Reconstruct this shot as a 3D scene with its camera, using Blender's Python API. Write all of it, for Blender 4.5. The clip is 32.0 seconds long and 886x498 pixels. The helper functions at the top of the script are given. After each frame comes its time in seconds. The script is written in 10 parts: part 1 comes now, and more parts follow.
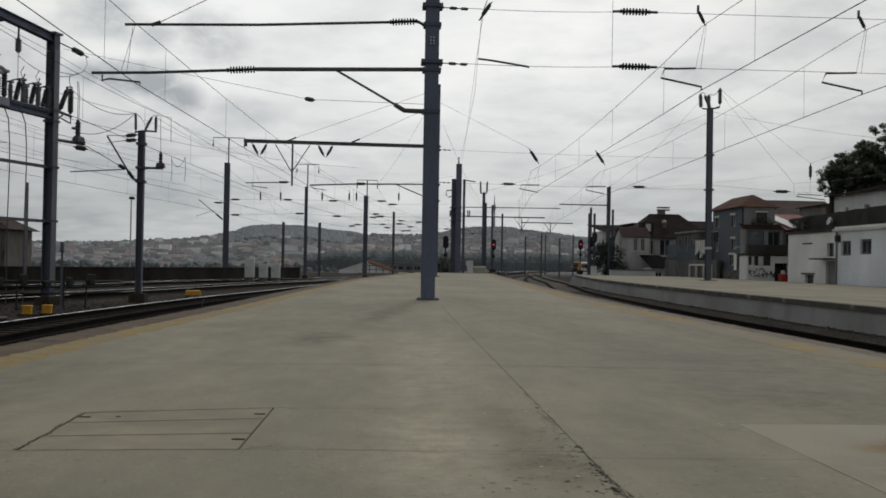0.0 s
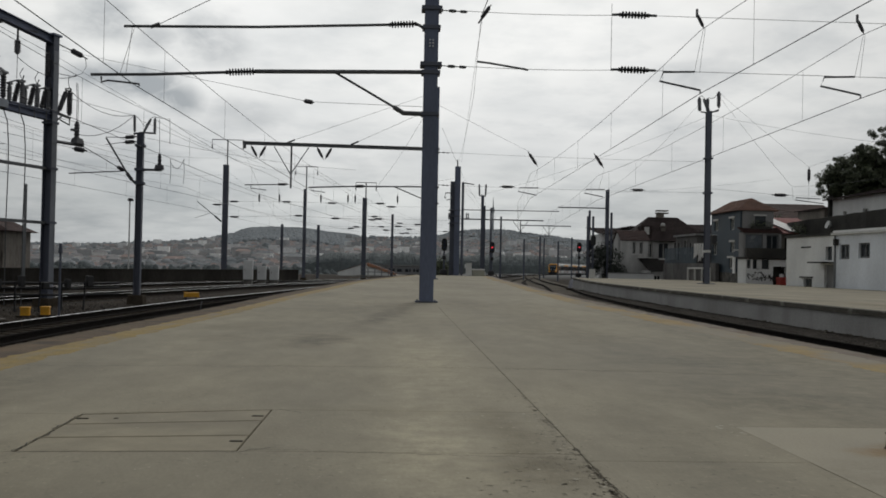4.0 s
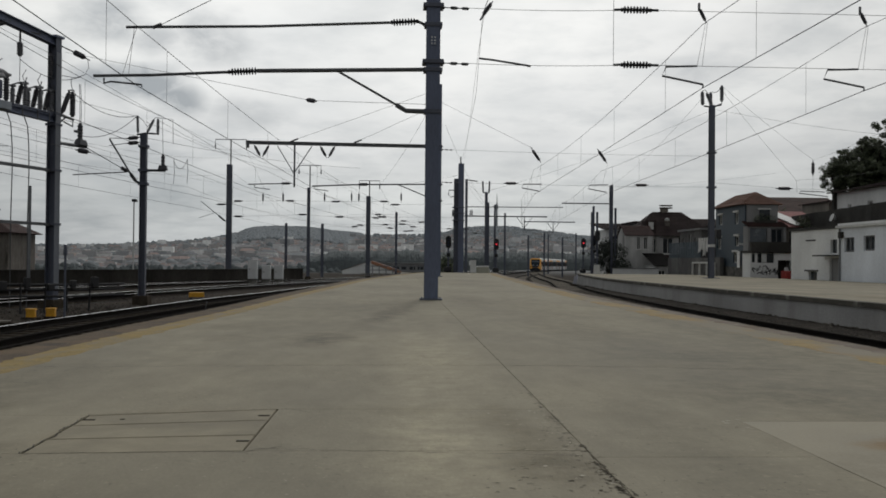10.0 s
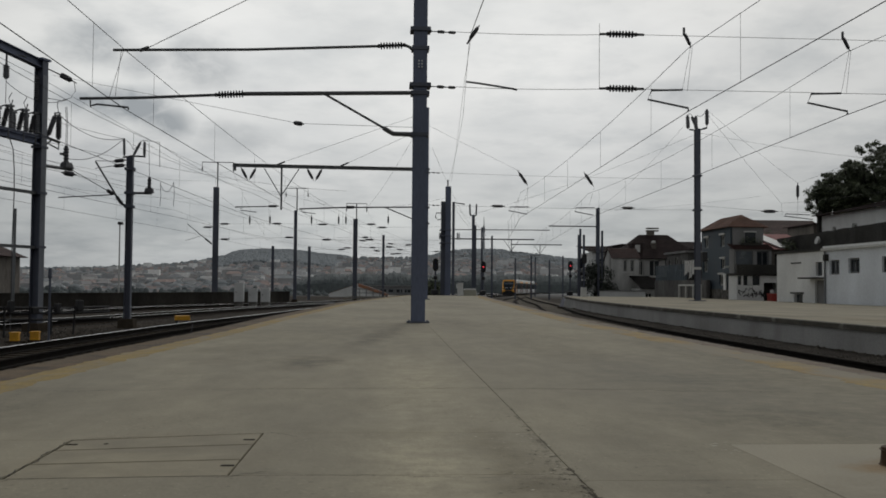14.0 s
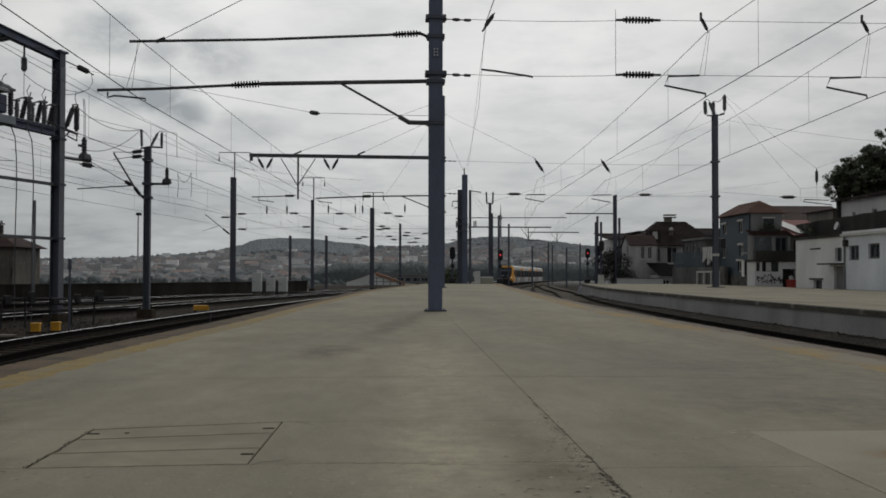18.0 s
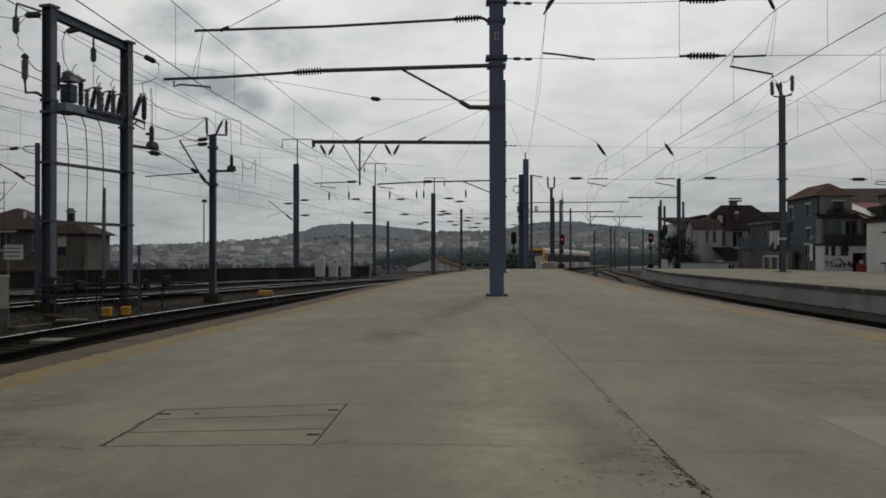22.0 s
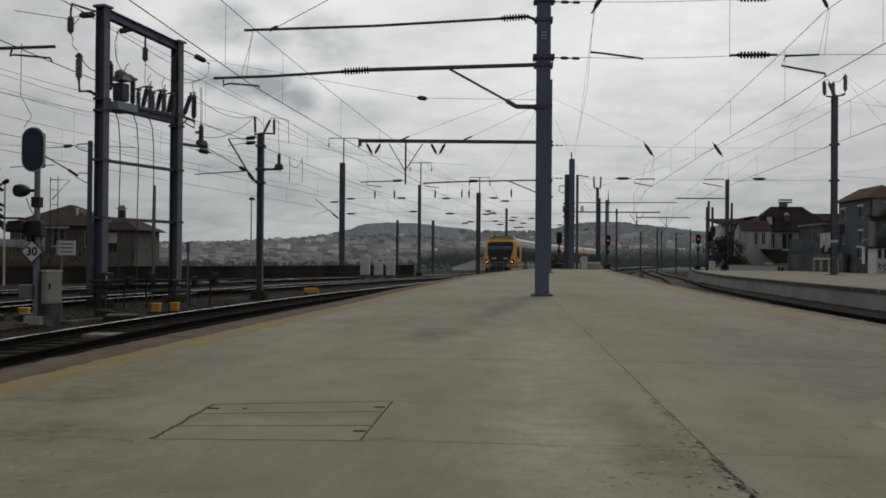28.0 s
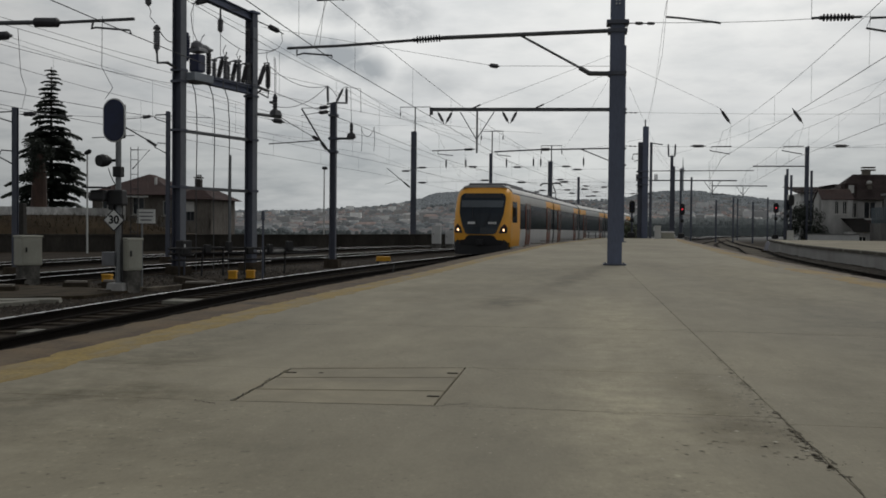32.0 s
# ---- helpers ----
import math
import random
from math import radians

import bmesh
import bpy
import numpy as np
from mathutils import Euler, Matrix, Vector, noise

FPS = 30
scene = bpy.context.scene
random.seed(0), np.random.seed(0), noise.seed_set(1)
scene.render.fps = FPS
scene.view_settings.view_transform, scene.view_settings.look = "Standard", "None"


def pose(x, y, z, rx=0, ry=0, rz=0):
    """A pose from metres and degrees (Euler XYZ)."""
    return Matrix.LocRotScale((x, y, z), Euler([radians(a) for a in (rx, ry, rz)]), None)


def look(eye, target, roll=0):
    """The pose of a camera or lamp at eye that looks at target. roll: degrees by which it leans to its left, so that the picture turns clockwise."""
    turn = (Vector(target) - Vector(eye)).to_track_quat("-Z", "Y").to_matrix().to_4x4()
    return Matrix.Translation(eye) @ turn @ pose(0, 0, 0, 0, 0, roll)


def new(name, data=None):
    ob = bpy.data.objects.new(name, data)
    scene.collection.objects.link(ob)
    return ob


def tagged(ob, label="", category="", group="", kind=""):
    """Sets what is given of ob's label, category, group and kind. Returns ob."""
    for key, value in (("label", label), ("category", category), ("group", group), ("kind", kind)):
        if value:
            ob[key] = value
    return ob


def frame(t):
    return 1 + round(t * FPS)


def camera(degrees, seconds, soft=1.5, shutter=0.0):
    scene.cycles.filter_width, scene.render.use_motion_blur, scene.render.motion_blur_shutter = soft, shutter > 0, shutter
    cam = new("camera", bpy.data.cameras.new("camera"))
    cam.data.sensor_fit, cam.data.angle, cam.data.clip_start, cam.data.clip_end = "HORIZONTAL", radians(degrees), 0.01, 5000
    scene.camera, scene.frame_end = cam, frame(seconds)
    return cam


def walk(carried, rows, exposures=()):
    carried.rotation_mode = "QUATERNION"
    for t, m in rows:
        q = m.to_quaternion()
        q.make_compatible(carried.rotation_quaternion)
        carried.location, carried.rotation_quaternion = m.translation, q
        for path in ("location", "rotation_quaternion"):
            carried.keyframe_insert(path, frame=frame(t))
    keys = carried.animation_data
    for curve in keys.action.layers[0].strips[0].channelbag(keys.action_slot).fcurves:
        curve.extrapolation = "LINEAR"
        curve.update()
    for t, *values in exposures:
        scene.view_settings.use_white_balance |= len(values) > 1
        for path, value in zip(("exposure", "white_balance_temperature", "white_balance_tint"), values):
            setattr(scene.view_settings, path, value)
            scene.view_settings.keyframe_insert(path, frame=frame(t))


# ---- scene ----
import itertools

# ---------------------------------------------------------------- camera
cam = camera(49.0, 32.0, soft=1.7)
PATH = [
    (0, (-0.001, -0.002, 0.851), (0.541, 9.982, 0.988), 0.99),
    (0.5, (-0.002, -0.009, 0.852), (0.511, 9.977, 0.977), 1.05),
    (1, (-0.003, 0.002, 0.851), (0.514, 9.988, 0.965), 1.13),
    (1.5, (-0.000, -0.007, 0.850), (0.538, 9.977, 0.987), 1.16),
    (2, (-0.001, -0.001, 0.852), (0.545, 9.983, 0.990), 1.14),
    (2.5, (0.000, -0.003, 0.851), (0.567, 9.980, 1.000), 1.13),
    (3, (-0.000, -0.003, 0.852), (0.577, 9.979, 1.008), 1.10),
    (3.5, (-0.000, -0.005, 0.850), (0.551, 9.979, 1.012), 1.12),
    (5.5, (-0.000, -0.005, 0.852), (0.591, 9.976, 1.019), 1.21),
    (6, (0.001, -0.004, 0.851), (0.599, 9.977, 1.026), 1.15),
    (6.5, (0.001, -0.007, 0.854), (0.581, 9.975, 1.027), 1.22),
    (7, (-0.000, -0.000, 0.852), (0.551, 9.983, 1.000), 1.38),
    (7.5, (0.001, -0.004, 0.851), (0.550, 9.980, 1.002), 1.38),
    (8, (0.001, -0.004, 0.853), (0.567, 9.979, 1.018), 1.37),
    (8.5, (0.000, -0.006, 0.852), (0.567, 9.976, 1.037), 1.13),
    (9, (0.000, -0.008, 0.853), (0.549, 9.976, 1.029), 0.73),
    (9.5, (-0.000, -0.007, 0.853), (0.549, 9.976, 1.023), 0.49),
    (10, (-0.000, -0.003, 0.853), (0.513, 9.983, 0.988), 0.52),
    (10.5, (-0.001, -0.001, 0.853), (0.484, 9.987, 0.969), 0.51),
    (11, (-0.002, -0.005, 0.855), (0.501, 9.981, 0.985), 0.25),
    (11.5, (0.002, 0.002, 0.852), (0.550, 9.986, 0.914), 0.20),
    (12, (0.000, -0.011, 0.855), (0.585, 9.972, 0.928), 0.35),
    (12.5, (0.002, -0.004, 0.853), (0.613, 9.975, 1.051), 0.31),
    (13, (-0.002, -0.001, 0.854), (0.606, 9.977, 1.113), 0.48),
    (13.5, (0.000, 0.011, 0.851), (0.639, 9.983, 1.230), 0.40),
    (15.5, (0.005, -0.009, 0.853), (0.625, 9.969, 1.111), 0.76),
    (16, (0.002, -0.002, 0.851), (0.590, 9.979, 1.070), 0.66),
    (16.5, (0.005, -0.007, 0.853), (0.597, 9.973, 1.104), 0.58),
    (17, (0.002, -0.001, 0.853), (0.618, 9.977, 1.123), 0.47),
    (17.5, (0.003, 0.002, 0.852), (0.554, 9.983, 1.108), 0.16),
    (18, (0.002, 0.004, 0.852), (0.473, 9.990, 1.102), 0.09),
    (18.5, (0.004, 0.000, 0.854), (0.421, 9.989, 1.098), 0.01),
    (19, (0.002, -0.003, 0.854), (0.358, 9.988, 1.062), 0.04),
    (19.5, (0.002, 0.000, 0.852), (0.284, 9.994, 1.032), -0.07),
    (20, (0.001, 0.001, 0.850), (0.196, 9.998, 1.006), -0.16),
    (20.5, (0.001, -0.001, 0.848), (0.098, 9.998, 0.983), -0.09),
    (21, (-0.001, -0.004, 0.848), (-0.034, 9.995, 0.974), -0.19),
    (21.5, (-0.003, -0.011, 0.847), (-0.134, 9.987, 0.973), -0.16),
    (22, (-0.004, -0.020, 0.844), (-0.161, 9.979, 0.942), -0.06),
    (22.5, (-0.007, -0.016, 0.844), (-0.242, 9.980, 0.924), -0.14),
    (23, (-0.004, -0.006, 0.843), (-0.223, 9.992, 0.946), -0.19),
    (23.5, (-0.004, -0.007, 0.844), (-0.219, 9.990, 0.952), -0.29),
    (24, (-0.005, -0.016, 0.844), (-0.217, 9.981, 0.954), -0.24),
    (24.5, (-0.005, -0.015, 0.844), (-0.229, 9.982, 0.941), -0.14),
    (26.5, (-0.007, -0.021, 0.844), (-0.335, 9.973, 0.933), -0.00),
    (27, (-0.009, -0.026, 0.845), (-0.472, 9.963, 0.962), -0.05),
    (27.5, (-0.012, -0.021, 0.841), (-0.566, 9.963, 0.957), 0.25),
    (28, (-0.015, -0.026, 0.840), (-0.632, 9.955, 0.930), 0.47),
    (28.5, (-0.016, -0.039, 0.836), (-0.769, 9.932, 0.855), 0.73),
    (29, (-0.016, -0.040, 0.837), (-0.827, 9.927, 0.818), 0.66),
    (29.5, (-0.016, -0.039, 0.836), (-0.846, 9.926, 0.795), 0.75),
    (30, (-0.018, -0.050, 0.836), (-0.932, 9.907, 0.781), 0.53),
    (30.5, (-0.020, -0.047, 0.835), (-1.010, 9.904, 0.723), 0.54),
    (31, (-0.019, -0.045, 0.836), (-1.078, 9.897, 0.659), 0.47),
    (31.5, (-0.024, -0.050, 0.833), (-1.200, 9.878, 0.598), 0.68),
    (32, (-0.024, -0.052, 0.834), (-1.364, 9.855, 0.598), 0.55),
]
walk(cam, [(t, look(e, g, r)) for t, e, g, r in PATH], exposures=[(0, 0.08), (8.5, 0.08), (12, 0.03), (13, -0.08), (16, -0.14), (22, -0.13), (28, -0.07), (32, 0.0)])

# ---------------------------------------------------------------- overcast sky and veiled sun
SUN_DIR = Vector((0.25, 0.75, 0.85)).normalized()
# darker scraps in the cloud: bearing, height, half width, half height (degrees), depth of tone
CLOUD_SCRAPS = ((-16.6, 13.0, 2.2, 1.3, 0.62), (-15.2, 9.7, 3.2, 1.0, 1.0), (-12.6, 8.9, 2.0, 0.9, 0.9), (-14.0, 12.2, 1.6, 0.9, 0.50), (-10.6, 12.4, 2.5, 1.4, 0.62),
                (-8.2, 8.4, 2.4, 0.9, 0.42), (-21.0, 11.2, 3.2, 1.6, 0.45), (-26.0, 13.0, 4.0, 2.4, 0.40), (-24.0, 8.0, 4.0, 1.4, 0.25), (17.9, 11.2, 2.3, 0.9, 0.36),
                (7.5, 5.6, 2.0, 0.7, 0.22), (12.0, 3.4, 5.0, 0.7, 0.20), (24.0, 13.0, 4.0, 1.6, 0.22), (20.0, 6.2, 3.0, 0.9, 0.16), (-2.5, 14.5, 3.0, 1.0, 0.16))


def build_world():
    w = bpy.data.worlds.new("overcast_sky")
    scene.world = w
    w.use_nodes = True
    nt = w.node_tree
    nt.nodes.clear()
    N, Lk = nt.nodes.new, nt.links.new
    out, bg = N("ShaderNodeOutputWorld"), N("ShaderNodeBackground")
    sky = N("ShaderNodeTexSky")
    sky.sky_type = "NISHITA"
    sky.sun_disc = False
    sky.sun_elevation = math.asin(SUN_DIR.z)
    sky.sun_rotation = math.atan2(SUN_DIR.x, SUN_DIR.y)
    sky.air_density, sky.dust_density = 1.0, 3.0
    tc = N("ShaderNodeTexCoord")
    sep = N("ShaderNodeSeparateXYZ")
    Lk(tc.outputs["Generated"], sep.inputs[0])
    # project directions on a cloud layer, so that the clouds flatten towards the horizon
    mx = N("ShaderNodeMath"); mx.operation = "MAXIMUM"; mx.inputs[1].default_value = 0.0
    Lk(sep.outputs["Z"], mx.inputs[0])
    add = N("ShaderNodeMath"); add.operation = "ADD"; add.inputs[1].default_value = 0.16
    Lk(mx.outputs[0], add.inputs[0])
    dv = N("ShaderNodeVectorMath"); dv.operation = "DIVIDE"
    cmb = N("ShaderNodeCombineXYZ")
    for k in range(3):
        Lk(add.outputs[0], cmb.inputs[k])
    Lk(tc.outputs["Generated"], dv.inputs[0]); Lk(cmb.outputs[0], dv.inputs[1])

    def noise_tex(scale, detail, rough, src):
        n = N("ShaderNodeTexNoise")
        n.inputs["Scale"].default_value, n.inputs["Detail"].default_value, n.inputs["Roughness"].default_value = scale, detail, rough
        Lk(src, n.inputs["Vector"])
        return n

    def ramp(src, stops):
        r = N("ShaderNodeValToRGB")
        while len(r.color_ramp.elements) < len(stops):
            r.color_ramp.elements.new(0.5)
        for el, (p, c) in zip(r.color_ramp.elements, stops):
            el.position, el.color = p, (*c, 1)
        Lk(src, r.inputs[0])
        return r

    def mix(kind, fac, a, b):
        m = N("ShaderNodeMix"); m.data_type = "RGBA"; m.blend_type = kind
        for sock, v in ((m.inputs[0], fac), (m.inputs[6], a), (m.inputs[7], b)):
            if isinstance(v, (int, float)):
                sock.default_value = v
            elif isinstance(v, tuple):
                sock.default_value = (*v, 1)
            else:
                Lk(v, sock)
        return m.outputs[2]

    big = noise_tex(1.1, 5, 0.55, dv.outputs[0])
    fine = noise_tex(3.6, 6, 0.6, dv.outputs[0])
    grad = ramp(sep.outputs["Z"], [(0.0, (0.46, 0.485, 0.505)), (0.06, (0.52, 0.545, 0.56)), (0.12, (0.63, 0.645, 0.66)), (0.24, (0.83, 0.838, 0.838)), (0.36, (0.80, 0.805, 0.80)), (0.60, (0.44, 0.45, 0.46)), (1.0, (0.36, 0.37, 0.38))])
    tone = ramp(big.outputs[0], [(0.30, (0.74, 0.76, 0.78)), (0.5, (0.97, 0.97, 0.97)), (0.68, (1.08, 1.08, 1.07))])
    tone2 = ramp(fine.outputs[0], [(0.30, (0.82, 0.835, 0.85)), (0.52, (1.0, 1.0, 1.0)), (0.72, (1.05, 1.05, 1.05))])
    col = mix("MULTIPLY", 1.0, grad.outputs[0], tone.outputs[0])
    col = mix("MULTIPLY", 1.0, col, tone2.outputs[0])
    # thicker cloud behind, away from the veiled sun
    back = N("ShaderNodeMapRange"); back.interpolation_type = "SMOOTHSTEP"
    back.inputs[1].default_value, back.inputs[2].default_value, back.inputs[3].default_value, back.inputs[4].default_value = -0.7, 0.6, 0.55, 1.0
    Lk(sep.outputs["Y"], back.inputs[0])
    shade = N("ShaderNodeCombineColor")
    for k in range(3):
        Lk(back.outputs[0], shade.inputs[k])
    col = mix("MULTIPLY", 1.0, col, shade.outputs[0])
    west = N("ShaderNodeMapRange"); west.interpolation_type = "SMOOTHSTEP"
    west.inputs[1].default_value, west.inputs[2].default_value, west.inputs[3].default_value, west.inputs[4].default_value = -0.60, -0.10, 0.64, 1.0
    Lk(sep.outputs["X"], west.inputs[0])
    shade2 = N("ShaderNodeCombineColor")
    for k in range(3):
        Lk(west.outputs[0], shade2.inputs[k])
    col = mix("MULTIPLY", 1.0, col, shade2.outputs[0])
    # thicker cloud towards the east
    east = N("ShaderNodeMapRange"); east.interpolation_type = "SMOOTHSTEP"
    east.inputs[1].default_value, east.inputs[2].default_value, east.inputs[3].default_value, east.inputs[4].default_value = 0.12, 0.50, 1.0, 0.78
    Lk(sep.outputs["X"], east.inputs[0])
    shade3 = N("ShaderNodeCombineColor")
    for k in range(3):
        Lk(east.outputs[0], shade3.inputs[k])
    col = mix("MULTIPLY", 1.0, col, shade3.outputs[0])
    # the few darker cloud scraps, with ragged edges
    warp = noise_tex(9.0, 4, 0.6, tc.outputs["Generated"])
    wv = N("ShaderNodeVectorMath"); wv.operation = "MULTIPLY_ADD"
    wv.inputs[1].default_value, wv.inputs[2].default_value = (0.05, 0.05, 0.04), (-0.025, -0.025, -0.02)
    Lk(warp.outputs["Color"], wv.inputs[0])
    wa = N("ShaderNodeVectorMath"); wa.operation = "ADD"
    Lk(tc.outputs["Generated"], wa.inputs[0]); Lk(wv.outputs[0], wa.inputs[1])
    total = None
    for az, el, wide, high, strength in CLOUD_SCRAPS:
        a, e = radians(az), radians(el)
        d = (math.sin(a) * math.cos(e), math.cos(a) * math.cos(e), math.sin(e))
        sub = N("ShaderNodeVectorMath"); sub.operation = "SUBTRACT"; sub.inputs[1].default_value = d
        Lk(wa.outputs[0], sub.inputs[0])
        sc = N("ShaderNodeVectorMath"); sc.operation = "MULTIPLY"; sc.inputs[1].default_value = (1.0 / radians(wide), 1.0 / radians(wide), 1.0 / radians(high))
        Lk(sub.outputs[0], sc.inputs[0])
        ln = N("ShaderNodeVectorMath"); ln.operation = "LENGTH"
        Lk(sc.outputs[0], ln.inputs[0])
        mr = N("ShaderNodeMapRange"); mr.interpolation_type = "SMOOTHSTEP"
        mr.inputs[1].default_value, mr.inputs[2].default_value = 0.25, 1.4
        mr.inputs[3].default_value, mr.inputs[4].default_value = strength, 0.0
        Lk(ln.outputs["Value"], mr.inputs[0])
        if total is None:
            total = mr.outputs[0]
        else:
            top = N("ShaderNodeMath"); top.operation = "MAXIMUM"
            Lk(total, top.inputs[0]); Lk(mr.outputs[0], top.inputs[1])
            total = top.outputs[0]
    flat = N("ShaderNodeVectorMath"); flat.operation = "MULTIPLY"; flat.inputs[1].default_value = (1.0, 1.0, 1.8)
    Lk(wa.outputs[0], flat.inputs[0])
    rag = noise_tex(17.0, 6, 0.62, flat.outputs[0])
    ragged = N("ShaderNodeMapRange")
    ragged.inputs[1].default_value, ragged.inputs[2].default_value, ragged.inputs[3].default_value, ragged.inputs[4].default_value = 0.36, 0.58, 0.50, 1.25
    Lk(rag.outputs[0], ragged.inputs[0])
    thick = N("ShaderNodeMath"); thick.operation = "MULTIPLY"; thick.use_clamp = True
    Lk(total, thick.inputs[0]); Lk(ragged.outputs[0], thick.inputs[1])
    col = mix("MIX", thick.outputs[0], col, (0.32, 0.345, 0.37))
    # thinner cloud before the sun
    sub = N("ShaderNodeVectorMath"); sub.operation = "SUBTRACT"; sub.inputs[1].default_value = (0.02, 0.965, 0.26)
    Lk(wa.outputs[0], sub.inputs[0])
    ln = N("ShaderNodeVectorMath"); ln.operation = "LENGTH"
    Lk(sub.outputs[0], ln.inputs[0])
    mr = N("ShaderNodeMapRange"); mr.interpolation_type = "SMOOTHERSTEP"
    mr.inputs[1].default_value, mr.inputs[2].default_value, mr.inputs[3].default_value, mr.inputs[4].default_value = 0.0, 0.32, 0.28, 0.0
    Lk(ln.outputs["Value"], mr.inputs[0])
    col = mix("MIX", mr.outputs[0], col, (0.93, 0.93, 0.91))
    col = mix("MULTIPLY", 1.0, col, (1.005, 1.0, 0.982))
    col = mix("MIX", 0.004, col, sky.outputs[0])
    Lk(col, bg.inputs[0])
    bg.inputs[1].default_value = 1.03
    Lk(bg.outputs[0], out.inputs[0])


build_world()
sun = new("veiled_sun", bpy.data.lights.new("veiled_sun", "SUN"))
sun.data.energy, sun.data.angle, sun.data.color = 0.66, radians(25), (1.0, 0.97, 0.92)
sun.matrix_basis = look((0, 0, 60), Vector((0, 0, 60)) - SUN_DIR)


# ---------------------------------------------------------------- materials
def material(name, color, rough=0.7, metal=0.0, var=0.25, scale=3.0, fine=40.0, fine_amt=0.15, bump=0.15, tint=None, island=0.0, obj=0.0, stretch=(1, 1, 1), spec=0.5, mid=0.0):
    """Painted, stony or metal surface: two scales of tone, a fine relief, and a change from piece to piece."""
    m = bpy.data.materials.new(name)
    m.use_nodes = True
    nt = m.node_tree
    N, Lk = nt.nodes.new, nt.links.new
    b = nt.nodes["Principled BSDF"]
    b.inputs["Metallic"].default_value = metal
    b.inputs["Specular IOR Level"].default_value = spec
    tc, mp = N("ShaderNodeTexCoord"), N("ShaderNodeMapping")
    mp.inputs["Scale"].default_value = stretch
    Lk(tc.outputs["Object"], mp.inputs[0])
    n1, n2 = N("ShaderNodeTexNoise"), N("ShaderNodeTexNoise")
    n1.inputs["Scale"].default_value, n1.inputs["Detail"].default_value = scale, 5
    n2.inputs["Scale"].default_value, n2.inputs["Detail"].default_value = fine, 3
    Lk(mp.outputs[0], n1.inputs[0]); Lk(mp.outputs[0], n2.inputs[0])
    dark = tuple(c * (1 - var) for c in color)
    lite = tint or tuple(min(1, c * (1 + var * 0.7)) for c in color)
    r = N("ShaderNodeValToRGB")
    r.color_ramp.elements[0].position, r.color_ramp.elements[1].position = 0.30, 0.70
    r.color_ramp.elements[0].color, r.color_ramp.elements[1].color = (*dark, 1), (*lite, 1)
    Lk(n1.outputs[0], r.inputs[0])
    m1 = N("ShaderNodeMapRange")
    m1.inputs[1].default_value, m1.inputs[2].default_value = 0.25, 0.75
    m1.inputs[3].default_value, m1.inputs[4].default_value = 1 - fine_amt, 1 + fine_amt
    Lk(n2.outputs[0], m1.inputs[0])
    fac = m1.outputs[0]
    for amount, node, sock in ((island, "ShaderNodeNewGeometry", "Random Per Island"), (obj, "ShaderNodeObjectInfo", "Random")):
        if amount:
            g, mr, mu = N(node), N("ShaderNodeMapRange"), N("ShaderNodeMath")
            mr.inputs[3].default_value, mr.inputs[4].default_value = 1 - amount, 1 + amount
            mu.operation = "MULTIPLY"
            Lk(g.outputs[sock], mr.inputs[0]); Lk(mr.outputs[0], mu.inputs[0]); Lk(fac, mu.inputs[1])
            fac = mu.outputs[0]
    if mid:
        n3, mr3, mu3 = N("ShaderNodeTexNoise"), N("ShaderNodeMapRange"), N("ShaderNodeMath")
        n3.inputs["Scale"].default_value, n3.inputs["Detail"].default_value, n3.inputs["Roughness"].default_value = 3.2, 8, 0.68
        mr3.inputs[1].default_value, mr3.inputs[2].default_value, mr3.inputs[3].default_value, mr3.inputs[4].default_value = 0.3, 0.7, 1 - mid, 1 + mid
        mu3.operation = "MULTIPLY"
        Lk(mp.outputs[0], n3.inputs[0]); Lk(n3.outputs[0], mr3.inputs[0]); Lk(mr3.outputs[0], mu3.inputs[0]); Lk(fac, mu3.inputs[1])
        fac = mu3.outputs[0]
    mul = N("ShaderNodeVectorMath"); mul.operation = "SCALE"
    Lk(r.outputs[0], mul.inputs[0]); Lk(fac, mul.inputs["Scale"])
    Lk(mul.outputs[0], b.inputs["Base Color"])
    mr = N("ShaderNodeMapRange")
    mr.inputs[3].default_value, mr.inputs[4].default_value = max(0.03, rough - 0.12), min(1, rough + 0.12)
    Lk(n1.outputs[0], mr.inputs[0]); Lk(mr.outputs[0], b.inputs["Roughness"])
    if bump:
        bp = N("ShaderNodeBump")
        bp.inputs["Strength"].default_value, bp.inputs["Distance"].default_value = bump, 0.02
        Lk(n2.outputs[0], bp.inputs["Height"]); Lk(bp.outputs[0], b.inputs["Normal"])
    return m


def glow(name, color, strength):
    m = bpy.data.materials.new(name)
    m.use_nodes = True
    b = m.node_tree.nodes["Principled BSDF"]
    b.inputs["Base Color"].default_value = (*color, 1)
    b.inputs["Emission Color"].default_value = (*color, 1)
    b.inputs["Emission Strength"].default_value = strength
    return m


